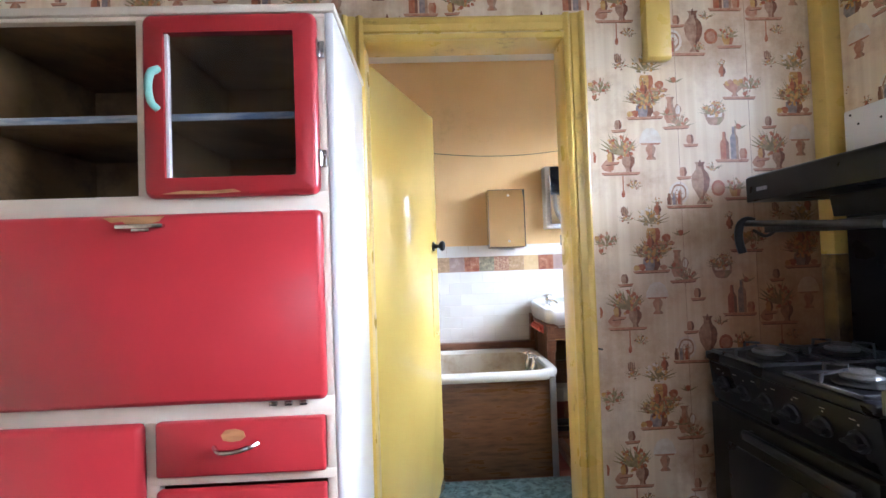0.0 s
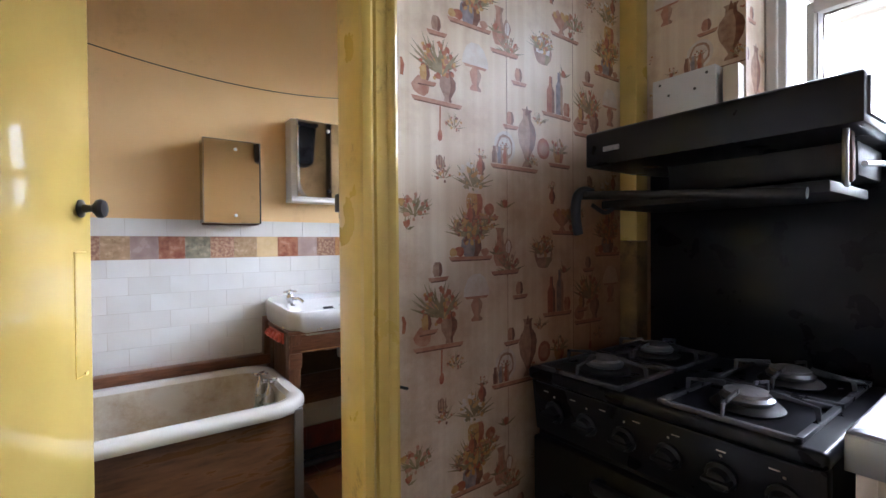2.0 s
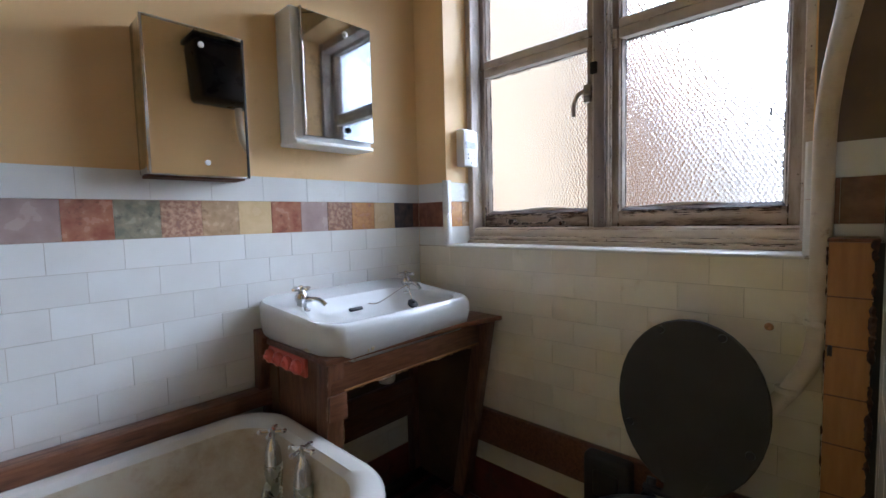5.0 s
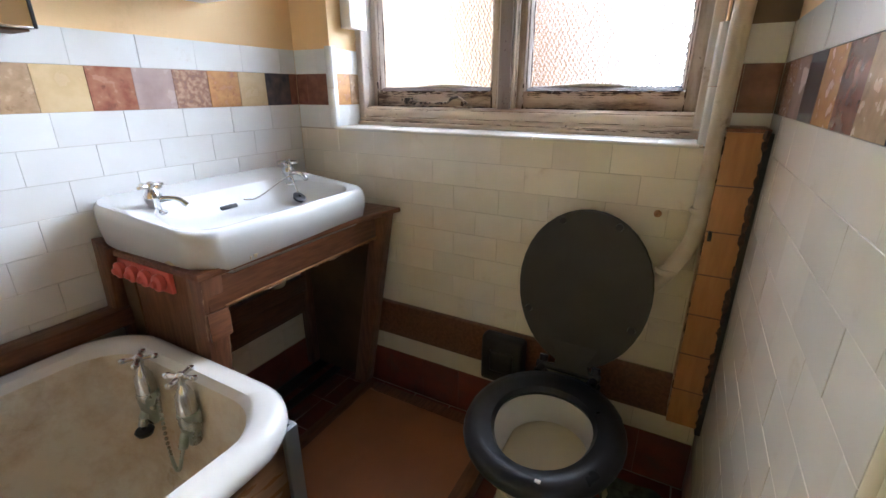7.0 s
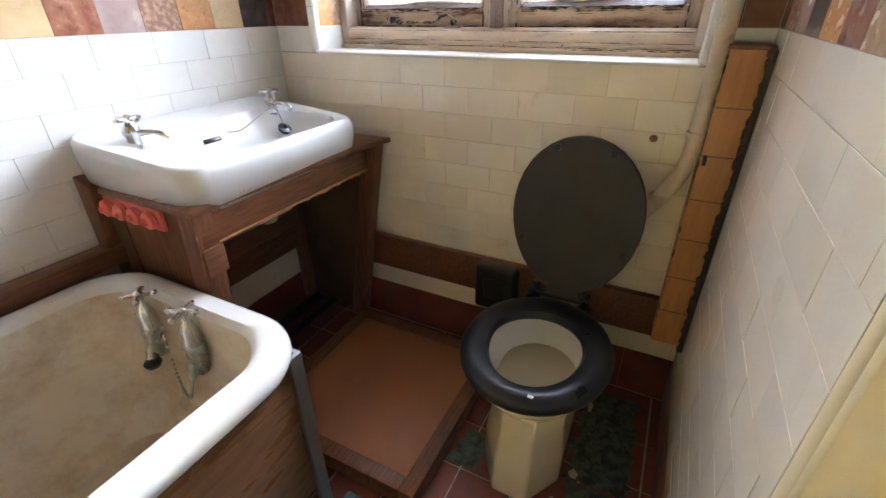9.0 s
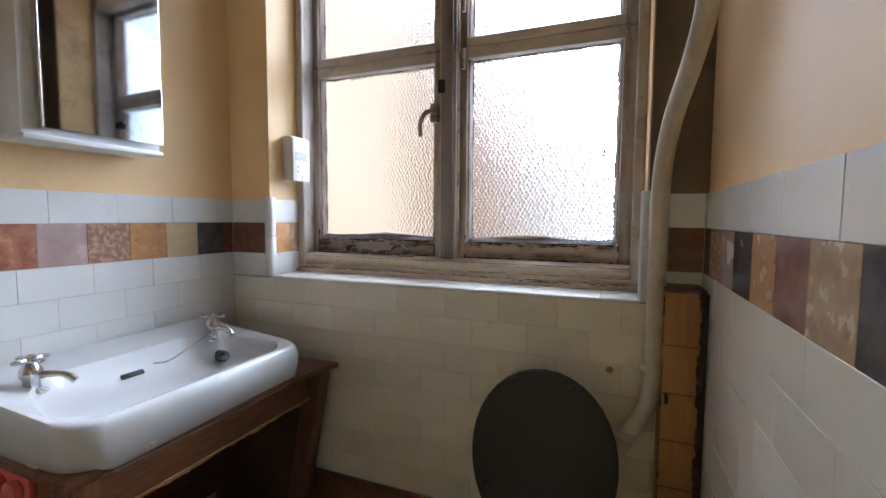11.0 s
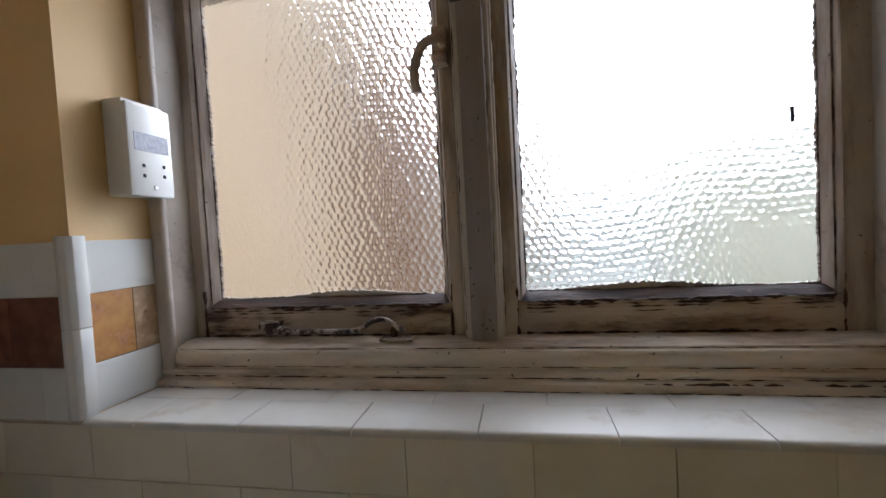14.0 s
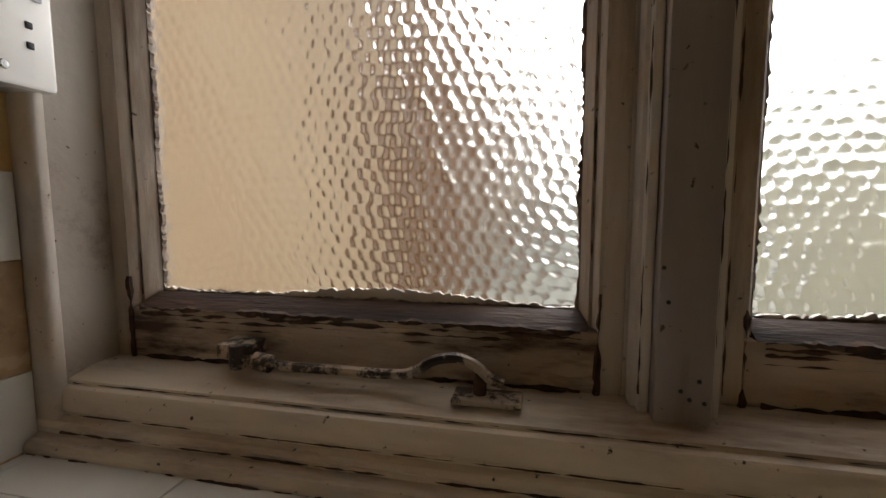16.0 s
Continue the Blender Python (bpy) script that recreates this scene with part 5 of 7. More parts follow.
for n, (ty, tz) in enumerate(((2.821, 0.574), (2.976, 0.568))):
    t = thing("bath_tap", (0.90, ty, 0.5), "corroded chrome bath tap with a cross head", "tap", "bath taps")
    part("tap_body", lathe([(0.011, -0.172), (0.014, -0.168), (0.015, -0.145), (0.021, -0.132), (0.0235, -0.108), (0.0225, -0.100), (0.024, -0.096), (0.0235, -0.090), (0.022, -0.086)], 18, Matrix.Translation((0.895, ty, tz))), BRASS_GREEN, t, "green corroded tap body")
    part("bonnet", lathe([(0.021, -0.087), (0.0215, -0.080), (0.019, -0.046), (0.014, -0.036), (0.013, -0.030), (0.007, -0.022), (0.0065, 0.0)], 18, Matrix.Translation((0.895, ty, tz))), CHROME, t, "dulled chrome bonnet")
    part("wall_inlet", tube([(0.895, ty, tz - 0.105), (0.925, ty, tz - 0.105), (0.958, ty, tz - 0.106)], 0.012, 12), BRASS_GREEN, t)
    part("rusty_flange", lathe([(0.026, 0), (0.024, 0.006), (0.014, 0.012)], 14, Matrix.Translation((0.950, ty, tz - 0.106)) @ Matrix.Rotation(radians(-90), 4, "Y")), STAY_RUST, t, "rusted wall flange")
    part("spout", tube(smooth_path([(0.895, ty, tz - 0.125), (0.878, ty, tz - 0.138), (0.868, ty, tz - 0.165)]), 0.010, 10), BRASS_GREEN, t)
    part("cross_head", cross_head(Matrix.Translation((0.895, ty, tz)) @ Matrix.Rotation(radians(20 + 30 * n), 4, "Z"), 0.0052, 0.031), CHROME, t, "chrome cross head")


def chain(points, r=0.0035):
    bm = bmesh.new()
    for p in smooth_path(points, 7):
        lathe([(0.0005, -r), (r * 0.8, -r * 0.6), (r, 0), (r * 0.8, r * 0.6), (0.0005, r)], 6, Matrix.Translation(p), bm)
    return bm


bp = thing("bath_plug", (0.87, 2.9, 0.3), "dark bath plug on a dull link chain between the taps", "plug")
part("chain", chain([(0.905, 2.952, 0.475), (0.892, 2.935, 0.42), (0.880, 2.912, 0.345), (0.876, 2.893, 0.308), (0.876, 2.876, 0.318), (0.880, 2.858, 0.365), (0.888, 2.842, 0.410)], 0.0048), BRASS_GREEN, bp)
part("plug", lathe([(0.017, 0), (0.021, 0.010), (0.018, 0.014), (0.006, 0.016), (0.004, 0.026)], 14, Matrix.Translation((0.872, 2.985, 0.372))), RUBBER, bp)

# ---- wash stand and basin ----
stand = thing("washstand", (1.32, 3.0, 0), "brown varnished home-made wooden washstand with open front", "stand")
LX0, LX1 = 0.985, 1.655
TOPZ = 0.765
part("top", prism([(LX0 - 0.005, 2.835), (1.50, 2.825), (LX1 + 0.015, 2.785), (LX1 + 0.015, NORTH - 0.0075), (LX0 - 0.005, NORTH - 0.0075)], "z", TOPZ - 0.016, TOPZ, 0.003), WOOD, stand)
part("front_apron", bx(LX0 + 0.012, LX1 - 0.05, 2.842, 2.862, 0.667, TOPZ - 0.016, 0.003), WOOD, stand)
part("left_side", prism([(2.85, TOPZ - 0.016), (2.90, 0.06), (NORTH - 0.009, 0.06), (NORTH - 0.009, TOPZ - 0.016)], "x", LX0 + 0.012, LX0 + 0.028), WOOD_V, stand)
# near-black colour stands for the shade inside the stand
part("right_side", prism([(2.86, TOPZ - 0.016), (2.95, 0.06), (NORTH - 0.009, 0.06), (NORTH - 0.009, TOPZ - 0.016)], "x", LX1 - 0.028, LX1 - 0.012), DARK_INSIDE, stand, "side board coloured dark for the shade inside the stand")
for z in (0.28,):
    part("side_board_joint", bx(LX0 + 0.010, LX0 + 0.013, 2.93, NORTH - 0.07, z, z + 0.004), BLACK_MATT, stand, smooth=False)
for x, yt, yb in ((LX0 + 0.002, 2.838, 2.90), (LX1 - 0.055, 2.80, 2.93)):
    part("front_leg", prism([(yt, TOPZ - 0.016), (yt + 0.055, TOPZ - 0.016), (yb + 0.055, 0.055), (yb, 0.055)], "x", x, x + 0.05, 0.003), WOOD_V, stand)
    part("back_leg", bx(x, x + 0.045, NORTH - 0.055, NORTH - 0.009, 0.055, TOPZ - 0.016, 0.003), WOOD_V, stand)
part("lower_rail", bx(LX0 + 0.05, LX1 - 0.05, NORTH - 0.035, NORTH - 0.009, 0.30, 0.40, 0.003), WOOD, stand)
part("apron_edge", bx(LX0 + 0.05, LX1 - 0.055, 2.8395, 2.8425, 0.667, 0.673, 0.001), RAW_WOOD, stand, "worn pale lower edge")
for pa, pb, w, sd, gp in (((LX0 + 0.0015, 2.838, TOPZ - 0.02), (LX0 + 0.0015, 2.853, 0.60), 0.005, 5, 0.25), ((LX0 + 0.052, 2.848, 0.65), (LX0 + 0.052, 2.893, 0.13), 0.005, 6, 0.15), ((LX0 + 0.02, 2.8415, 0.664), (LX1 - 0.06, 2.8415, 0.664), 0.005, 7, 0.3), ((LX0 + 0.05, 2.8385, TOPZ - 0.018), (LX1 - 0.10, 2.8385, TOPZ - 0.018), 0.004, 8, 0.45), ((LX0 + 0.012, 2.862, 0.62), (LX0 + 0.012, 2.90, 0.10), 0.006, 9, 0.35)):
    crust(stand, pa, pb, w, sd, gp, WORN, "scuffed_edge")
part("side_board_gap", bx(LX0 + 0.009, LX0 + 0.014, 2.875, NORTH - 0.10, 0.515, 0.523), BLACK_MATT, stand, "dark gap between two side boards", smooth=False)
part("charred_strip", bx(LX0 + 0.008, LX0 + 0.013, NORTH - 0.115, NORTH - 0.06, 0.45, 0.70, 0.001), DARK_INSIDE, stand, "dark brown strip beside the cleat", smooth=False)
part("side_cleat", prism([(3.165, 0.77), (3.225, 0.79), (3.237, 0.57), (3.195, 0.57)], "x", LX0 - 0.02, LX0 + 0.006, 0.003), WOOD_V, stand)

# added dark sheet over the tiles, painting in the shade beneath the basin
part("back_board", bx(LX0 + 0.03, LX1 - 0.01, NORTH - 0.030, NORTH - 0.009, 0.402, TOPZ - 0.017, 0.002), DARK_INSIDE, stand, "added back board, dark for the shade under the basin")
part("batten", bx(LX0 + 0.03, LX1 - 0.06, NORTH - 0.055, NORTH - 0.031, 0.40, 0.46, 0.003), WOOD, stand)
for y, z, r in ((3.19, 0.045, 0.022), (3.13, 0.024, 0.016)):
    part("floor_pipe", tube([(LX0 + 0.03, y, z), (1.35, y - 0.006, z), (LX1 + 0.03, y, z)], r, 12), BLACK_MATT, stand, "dark pipe along the floor")
part("corner_bracket", bx(LX0 + 0.001, LX0 + 0.054, 2.836, 2.842, 0.60, 0.667, 0.001), WOOD, stand)
basin = thing("wash_basin", (1.285, 3.04, TOPZ), "white vitreous china wash basin with overflow slot", "basin")
BX, BYF, BYB = 1.283, 2.845, NORTH - 0.010


def basin_ring(w, yf, yb, z, bow=0.0, r=0.07, pinch=-0.05, lift=0.0):
    """A soft-cornered outline whose front bows outward."""
    ring = rrect(BX, (yf + yb) / 2, w, yb - yf, r, z, 7)
    out = []
    for x, y, zz in ring:
        k = max(0.0, ((yb - y) / (yb - yf)))
        u = (x - BX) / (w / 2)
        out.append((BX + (x - BX) * (1 + pinch * k if pinch < 0 else 1 - pinch * (1 - k) ** 2), y - bow * k * (1 - u * u), zz + 0.012 * (1 - k) + lift * (1 - k) ** 3))
    return out


SH = [(0.500, 2.888, BYB, TOPZ - 0.036, 0.052), (0.565, 2.862, BYB, TOPZ - 0.028, 0.054), (0.606, 2.845, BYB, TOPZ - 0.003, 0.051), (0.620, 2.838, BYB, TOPZ + 0.034, 0.046), (0.622, 2.839, BYB, TOPZ + 0.060, 0.042), (0.616, 2.844, BYB, TOPZ + 0.076, 0.04), (0.602, 2.851, BYB - 0.003, TOPZ + 0.083, 0.04),
      (0.582, 2.862, BYB - 0.010, TOPZ + 0.083, 0.038)]
INN = [(0.555, 2.880, 3.140, TOPZ + 0.078, 0.03), (0.538, 2.890, 3.122, TOPZ + 0.060, 0.028), (0.50, 2.903, 3.085, TOPZ + 0.022, 0.025), (0.44, 2.920, 3.045, TOPZ + 0.010, 0.02), (0.34, 2.935, 3.01, TOPZ + 0.005, 0.02), (0.06, 2.955, 2.985, TOPZ + 0.003, 0.0)]
rings = [basin_ring(a, b, c, z, w, 0.055, -0.05, 0.024 * max(0.0, min(1, (z - TOPZ) / 0.07))) for a, b, c, z, w in SH] + [basin_ring(a, b, c, z, w, min(0.08, (c - b) * 0.45), 0.27, 0.008 if z > TOPZ + 0.07 else 0.0) for a, b, c, z, w in INN]
part("bowl", loft(rings, True, True), CERAMIC, basin)
part("overflow_slot", join(None, bx(-0.027, 0.027, -0.0065, 0.0065, -0.003, 0.003, 0.0028), Matrix.Translation((1.265, 3.1015, TOPZ + 0.0535)) @ Matrix.Rotation(radians(46), 4, "X")), RUBBER, basin, "dark overflow slot")
crust(basin, (LX0 + 0.004, 2.96, TOPZ + 0.004), (LX0 + 0.045, 2.850, TOPZ + 0.003), 0.017, 21, 0.05, SEALANT, "sealant")
crust(basin, (LX0 + 0.04, 2.848, TOPZ + 0.003), (LX0 + 0.17, 2.828, TOPZ + 0.001), 0.016, 22, 0.05, SEALANT, "sealant")
part("waste_trap", join(tube(smooth_path([(1.29, 2.98, TOPZ - 0.02), (1.29, 2.98, 0.70), (1.29, 2.98, 0.665)]), 0.017, 12), lathe([(0.012, 0.0), (0.024, 0.004), (0.028, 0.012), (0.030, 0.062), (0.034, 0.064), (0.034, 0.078), (0.020, 0.086)], 18, Matrix.Translation((1.29, 2.98, 0.582)))), CREAM, basin, "cream plastic bottle trap")
part("waste_pipe", tube(smooth_path([(1.30, 2.98, 0.645), (1.34, 3.05, 0.645), (1.36, 3.12, 0.64), (1.36, 3.212, 0.635)]), 0.016, 12), CREAM, basin)
part("supply_pipe", join(tube(smooth_path([(1.505, 3.11, TOPZ - 0.01), (1.505, 3.11, 0.62), (1.50, 3.15, 0.56), (1.50, 3.235, 0.55)]), 0.012, 10), lathe([(0.022, 0), (0.024, 0.03), (0.016, 0.05)], 12, Matrix.Translation((1.505, 3.11, 0.64)))), CREAM, basin, "cream painted supply pipe")
for n, tx in enumerate((1.072, 1.505)):
    t = thing("basin_tap", (tx, 3.11, TOPZ + 0.078), "small chrome pillar tap with a cross head", "tap", "basin taps")
    part("tap_body", lathe([(0.026, 0), (0.026, 0.004), (0.015, 0.010), (0.014, 0.026), (0.019, 0.034), (0.020, 0.046), (0.013, 0.058), (0.007, 0.070)], 16, Matrix.Translation((tx, 3.112, TOPZ + 0.078))), CHROME, t)
    ang = -55 if n == 0 else -90
    d = Vector((math.cos(radians(ang)), math.sin(radians(ang)), 0))
    o = Vector((tx, 3.112, TOPZ + 0.112))
    part("spout", tube(smooth_path([o, o + d * 0.03 + Vector((0, 0, 0.004)), o + d * 0.06, o + d * 0.078 + Vector((0, 0, -0.014))]), 0.0075, 10), CHROME, t)
    part("cross_head", cross_head(Matrix.Translation((tx, 3.112, TOPZ + 0.148)) @ Matrix.Rotation(radians(10 + n * 25), 4, "Z"), 0.0055, 0.026), CHROME, t)
plug = thing("basin_plug", (1.45, 3.03, TOPZ), "black basin plug on a bead chain", "plug")
part("chain", chain([(1.325, 3.112, TOPZ + 0.060), (1.36, 3.105, TOPZ + 0.058), (1.41, 3.11, TOPZ + 0.070), (1.46, 3.10, TOPZ + 0.095), (1.492, 3.09, TOPZ + 0.105), (1.490, 3.075, TOPZ + 0.085), (1.478, 3.050, TOPZ + 0.060)], 0.003), CHROME, plug)
part("plug", lathe([(0.018, 0), (0.021, 0.010), (0.006, 0.013), (0.004, 0.02)], 14, Matrix.Translation((1.474, 3.046, TOPZ + 0.040)) @ Matrix.Rotation(radians(35), 4, "X")), RUBBER, plug)
hooks = thing("hook_rail", (0.995, 2.99, 0.70), "coral pink plastic rail with four round hooks", "hook rail")
part("rail", bx(LX0 + 0.001, LX0 + 0.0125, 2.955, 3.175, 0.690, 0.744, 0.004), CORAL, hooks)
for k in range(4):
    part("hook", lathe([(0.018, 0), (0.022, 0.006), (0.020, 0.016), (0.010, 0.020), (0.007, 0.026), (0.001, 0.027)], 14, Matrix.Translation((LX0 + 0.002, 2.985 + k * 0.054, 0.718)) @ Matrix.Rotation(radians(-90), 4, "Y")), CORAL, hooks)

# ---- plinth board on the floor ----
plinth = thing("floor_board", (1.32, 2.66, 0), "orange-brown hardboard platform framed with varnished wood", "platform")
PX0, PX1, PY0, PY1 = 1.03, 1.63, 2.362, 2.945
part("board", bx(PX0 + 0.03, PX1 - 0.03, PY0 + 0.03, PY1 - 0.03, 0.04, 0.052, 0.001), HARDBOARD, plinth)
for b in ((PX0, PX1, PY0, PY0 + 0.045), (PX0, PX1, PY1 - 0.045, PY1)):
    part("frame_rail", bx(*b, 0.0, 0.06, 0.004), WOOD, plinth)
for b in ((PX0, PX0 + 0.045, PY0 + 0.046, PY1 - 0.046), (PX1 - 0.045, PX1, PY0 + 0.046, PY1 - 0.046)):
    part("frame_rail", bx(*b, 0.0, 0.058, 0.004), WOOD, plinth)

# ---- toilet ----
toilet = thing("toilet", (1.35, 2.16, 0), "yellowed vitreous toilet pan with black seat, lid raised", "toilet")
TY = 2.162


def egg(cx, a_front, a_back, b, z, n=36, tilt=0.0):
    out = []
    for k in range(n):
        t = 2 * math.pi * k / n
        c, s = math.cos(t), math.sin(t)
        x = cx + (a_back if c > 0 else a_front) * c
        out.append((x, TY + b * s, z + tilt * (x - cx)))
    return out


SEAT_X = 1.31
BOWL = [egg(1.36, 0.11, 0.15, 0.075, 0.20), egg(1.355, 0.150, 0.185, 0.112, 0.26), egg(1.345, 0.193, 0.21, 0.153, 0.33), egg(1.335, 0.213, 0.22, 0.172, 0.372), egg(1.335, 0.213, 0.22, 0.172, 0.388), egg(1.332, 0.20, 0.205, 0.158, 0.391), egg(1.325, 0.172, 0.165, 0.134, 0.390)]
part("pan", loft(BOWL, True, False), PAN, toilet, "yellowed china pan")
INSIDE = [egg(1.325, 0.172, 0.165, 0.134, 0.390), egg(1.322, 0.178, 0.172, 0.140, 0.380), egg(1.322, 0.174, 0.168, 0.137, 0.352), egg(1.325, 0.166, 0.160, 0.128, 0.345), egg(1.345, 0.145, 0.125, 0.105, 0.28), egg(1.37, 0.10, 0.085, 0.07, 0.225), egg(1.385, 0.045, 0.04, 0.035, 0.205)]
part("bowl_inside", loft(INSIDE, False, True), INNER_CHINA, toilet, "white china inside of the bowl")


def facet(cx, front, back, b, z):
    """An eight-sided outline with a narrow flat front."""
    return [(cx - front, TY - b * 0.42, z), (cx - front * 0.45, TY - b, z), (cx + back * 0.5, TY - b, z), (cx + back, TY - b * 0.5, z), (cx + back, TY + b * 0.5, z), (cx + back * 0.5, TY + b, z), (cx - front * 0.45, TY + b, z), (cx - front, TY + b * 0.42, z)]


foot = loft([facet(1.36, 0.185, 0.18, 0.108, 0.0), facet(1.36, 0.183, 0.18, 0.107, 0.025), facet(1.36, 0.176, 0.175, 0.108, 0.10), facet(1.36, 0.155, 0.17, 0.098, 0.19), facet(1.36, 0.145, 0.18, 0.100, 0.285)])
bmesh.ops.bevel(foot, geom=foot.edges[:], offset=0.008, segments=3, affect="EDGES", profile=0.5)
part("pedestal", foot, PAN, toilet, "faceted yellowed pedestal with dirty foot")
part("outlet", tube(smooth_path([(1.50, TY, 0.20), (1.58, TY, 0.19), (1.64, TY, 0.14), (1.69, TY, 0.13)]), 0.05, 14), PAN, toilet)
part("flush_inlet", bx(1.50, 1.60, TY - 0.075, TY + 0.075, 0.34, 0.392, 0.015, 3), PAN, toilet)
S = []
for rr, hh in ((0.0, 0.0), (-0.018, 0.006), (-0.024, 0.018), (-0.016, 0.030), (0.008, 0.036), (0.034, 0.034), (0.056, 0.024), (0.062, 0.012), (0.058, 0.002), (0.03, 0.0)):
    grow = (0.64, 1.14, 0.78) if rr > 0 else (1.0, 1.0, 1.0)
    S.append(egg(SEAT_X, 0.167 + rr * grow[0], 0.139 + rr * grow[1], 0.132 + rr * grow[2], 0.393 + hh))
sbm = loft(S + [S[0]], False, False)
bmesh.ops.remove_doubles(sbm, verts=sbm.verts[:], dist=1e-6)
seat = part("seat", sbm, RUBBER, toilet, "thick black plastic seat")
part("paint_fleck", bx(1.128, 1.136, TY - 0.045, TY - 0.033, 0.4278, 0.4302, 0.001), WHITE, seat, "white paint fleck", smooth=False)
lid_m = Matrix.Translation((1.532, TY - 0.008, 0.425)) @ Matrix.Rotation(radians(-7), 4, "Y").inverted()
LR = []
for s, x in ((0.985, 0.0), (1.0, 0.004), (1.0, 0.012), (0.97, 0.018), (0.90, 0.020)):
    LR.append([(x - 0.009, 0.166 * s * math.sin(2 * math.pi * k / 36) * (1 + 0.05 * math.cos(2 * math.pi * k / 36)), 0.222 + 0.212 * s * math.cos(2 * math.pi * k / 36)) for k in range(36)])
lid = part("lid", join(None, loft(LR), lid_m), LID_GREY, toilet, "dull black oval lid standing open")
for dy, dz in ((0.145, 0.15), (-0.145, 0.15), (0.075, 0.40), (-0.075, 0.40)):
    part("lid_buffer", join(None, lathe([(0.010, 0), (0.009, 0.006), (0.001, 0.008)], 10, Matrix.Translation((-0.008, dy * 0.9, dz)) @ Matrix.Rotation(radians(-90), 4, "Y")), lid_m), RUBBER, lid)
for dy in (-0.07, 0.07):
    part("hinge", join(tube([(1.50, TY + dy, 0.41), (1.535, TY + dy, 0.415), (1.545, TY + dy, 0.44)], 0.012, 10), lathe([(0.018, 0), (0.02, 0.01), (0.012, 0.018)], 12, Matrix.Translation((1.52, TY + dy, 0.392)))), RUBBER, toilet)
part("hinge_neck", join(None, prism([(-0.052, -0.012), (0.052, -0.012), (0.040, 0.030), (0.062, 0.075), (-0.062, 0.075), (-0.040, 0.030)], "x", -0.010, 0.008, 0.003), lid_m), LID_GREY, lid)
part("hinge_bar", tube([(1.530, TY - 0.085, 0.418), (1.530, TY + 0.085, 0.418)], 0.010, 10), RUBBER, toilet)

# ---- flush pipe and high cistern ----
pipe = thing("flush_pipe", (1.65, 1.92, 0.6), "old white painted flush pipe with brown stains", "pipe")
PIPE_M = mat("stained_pipe_paint", (0.66, 0.60, 0.50), (0.54, 0.46, 0.35), 8, 0.5, 0.2, 60, dirt=(0.20, 0.12, 0.06), dirt_scale=10, dirt_lo=0.6, dirt_hi=0.74)
part("pipe", tube(smooth_path([(1.60, 2.13, 0.41), (1.625, 2.08, 0.52), (1.645, 2.01, 0.64), (1.652, 1.955, 0.73), (1.655, 1.924, 0.83), (1.655, 1.922, 1.10), (1.650, 1.921, 1.28), (1.632, 1.914, 1.37), (1.592, 1.903, 1.435), (1.535, 1.888, 1.495), (1.485, 1.876, 1.56), (1.462, 1.872, 1.63), (1.457, 1.872, 1.70), (1.457, 1.875, 1.78)], 5), 0.0195, 16), PIPE_M, pipe)
for z in (0.86, 0.70):
    part("clip", lathe([(0.024, 0), (0.026, 0.006), (0.024, 0.012)], 16, Matrix.Translation((1.655 if z > 0.8 else 1.649, 1.923 if z > 0.8 else 1.972, z))), PIPE_M, pipe)
cistern = thing("high_level_cistern", (1.33, 1.92, 1.87), "black high-level toilet cistern on the partition wall", "cistern")
part("tank", prism([(1.225, 1.765), (1.205, 2.06), (1.575, 2.06), (1.55, 1.765)], "y", TILED + 0.001, TILED + 0.19, 0.02), BLACK, cistern)
part("tank_lid", bx(1.195, 1.585, TILED + 0.001, TILED + 0.20, 2.06, 2.085, 0.008), BLACK, cistern)

# ---- corner boxing ----
boxing = thing("pipe_boxing", (1.66, 1.87, 0.3), "orange wood-effect pipe boxing in the corner", "boxing")
part("front_board", bx(1.606, 1.618, 1.838, 1.908, 0.30, 1.050, 0.002), ORANGE_WOOD, boxing)
part("side_board", bx(1.618, EAST - 0.0065, 1.900, 1.908, 0.30, 1.048, 0.002), ORANGE_WOOD, boxing)
part("cap", bx(1.604, EAST - 0.0065, 1.830, 1.910, 1.050, 1.058, 0.002), WOOD, boxing)
part("dark_gap", bx(1.61, EAST - 0.0065, 1.8245, 1.838, 0.28, 1.049), BLACK_MATT, boxing, "dark gap beside the wall", smooth=False)
part("hook", tube(smooth_path([(1.606, 1.90, 0.83), (1.59, 1.90, 0.83), (1.585, 1.90, 0.815)]), 0.004, 6), BLACK_MATT, boxing)
for z in (0.405, 0.51, 0.62, 0.725, 0.83, 0.935):
    part("joint_line", bx(1.6052, 1.607, 1.838, 1.908, z, z + 0.003), WOOD, boxing, smooth=False)

crust(boxing, (1.6055, 1.8375, 0.31), (1.6055, 1.8375, 1.055), 0.012, 61, 0.05)
crust(boxing, (1.6055, 1.909, 0.34), (1.6055, 1.909, 1.04), 0.004, 62, 0.35)

# ---- rails and skirting of the window wall ----
struct("trim_rail_window_wall", bx(1.682, EAST - 0.0065, 1.84, 3.20, 0.255, 0.388, 0.004), WOOD, "brown varnished timber rail on the tiles", "trim", True)
valve = thing("pipe_cover", (1.65, 2.39, 0.25), "black iron pipe cover on the rail", "pipe cover")
part("cover", bx(1.63, 1.682, 2.32, 2.462, 0.225, 0.392, 0.014, 3), BLACK_MATT, valve)
part("lug", bx(1.622, 1.634, 2.35, 2.43, 0.27, 0.35, 0.01, 3), BLACK_MATT, valve)
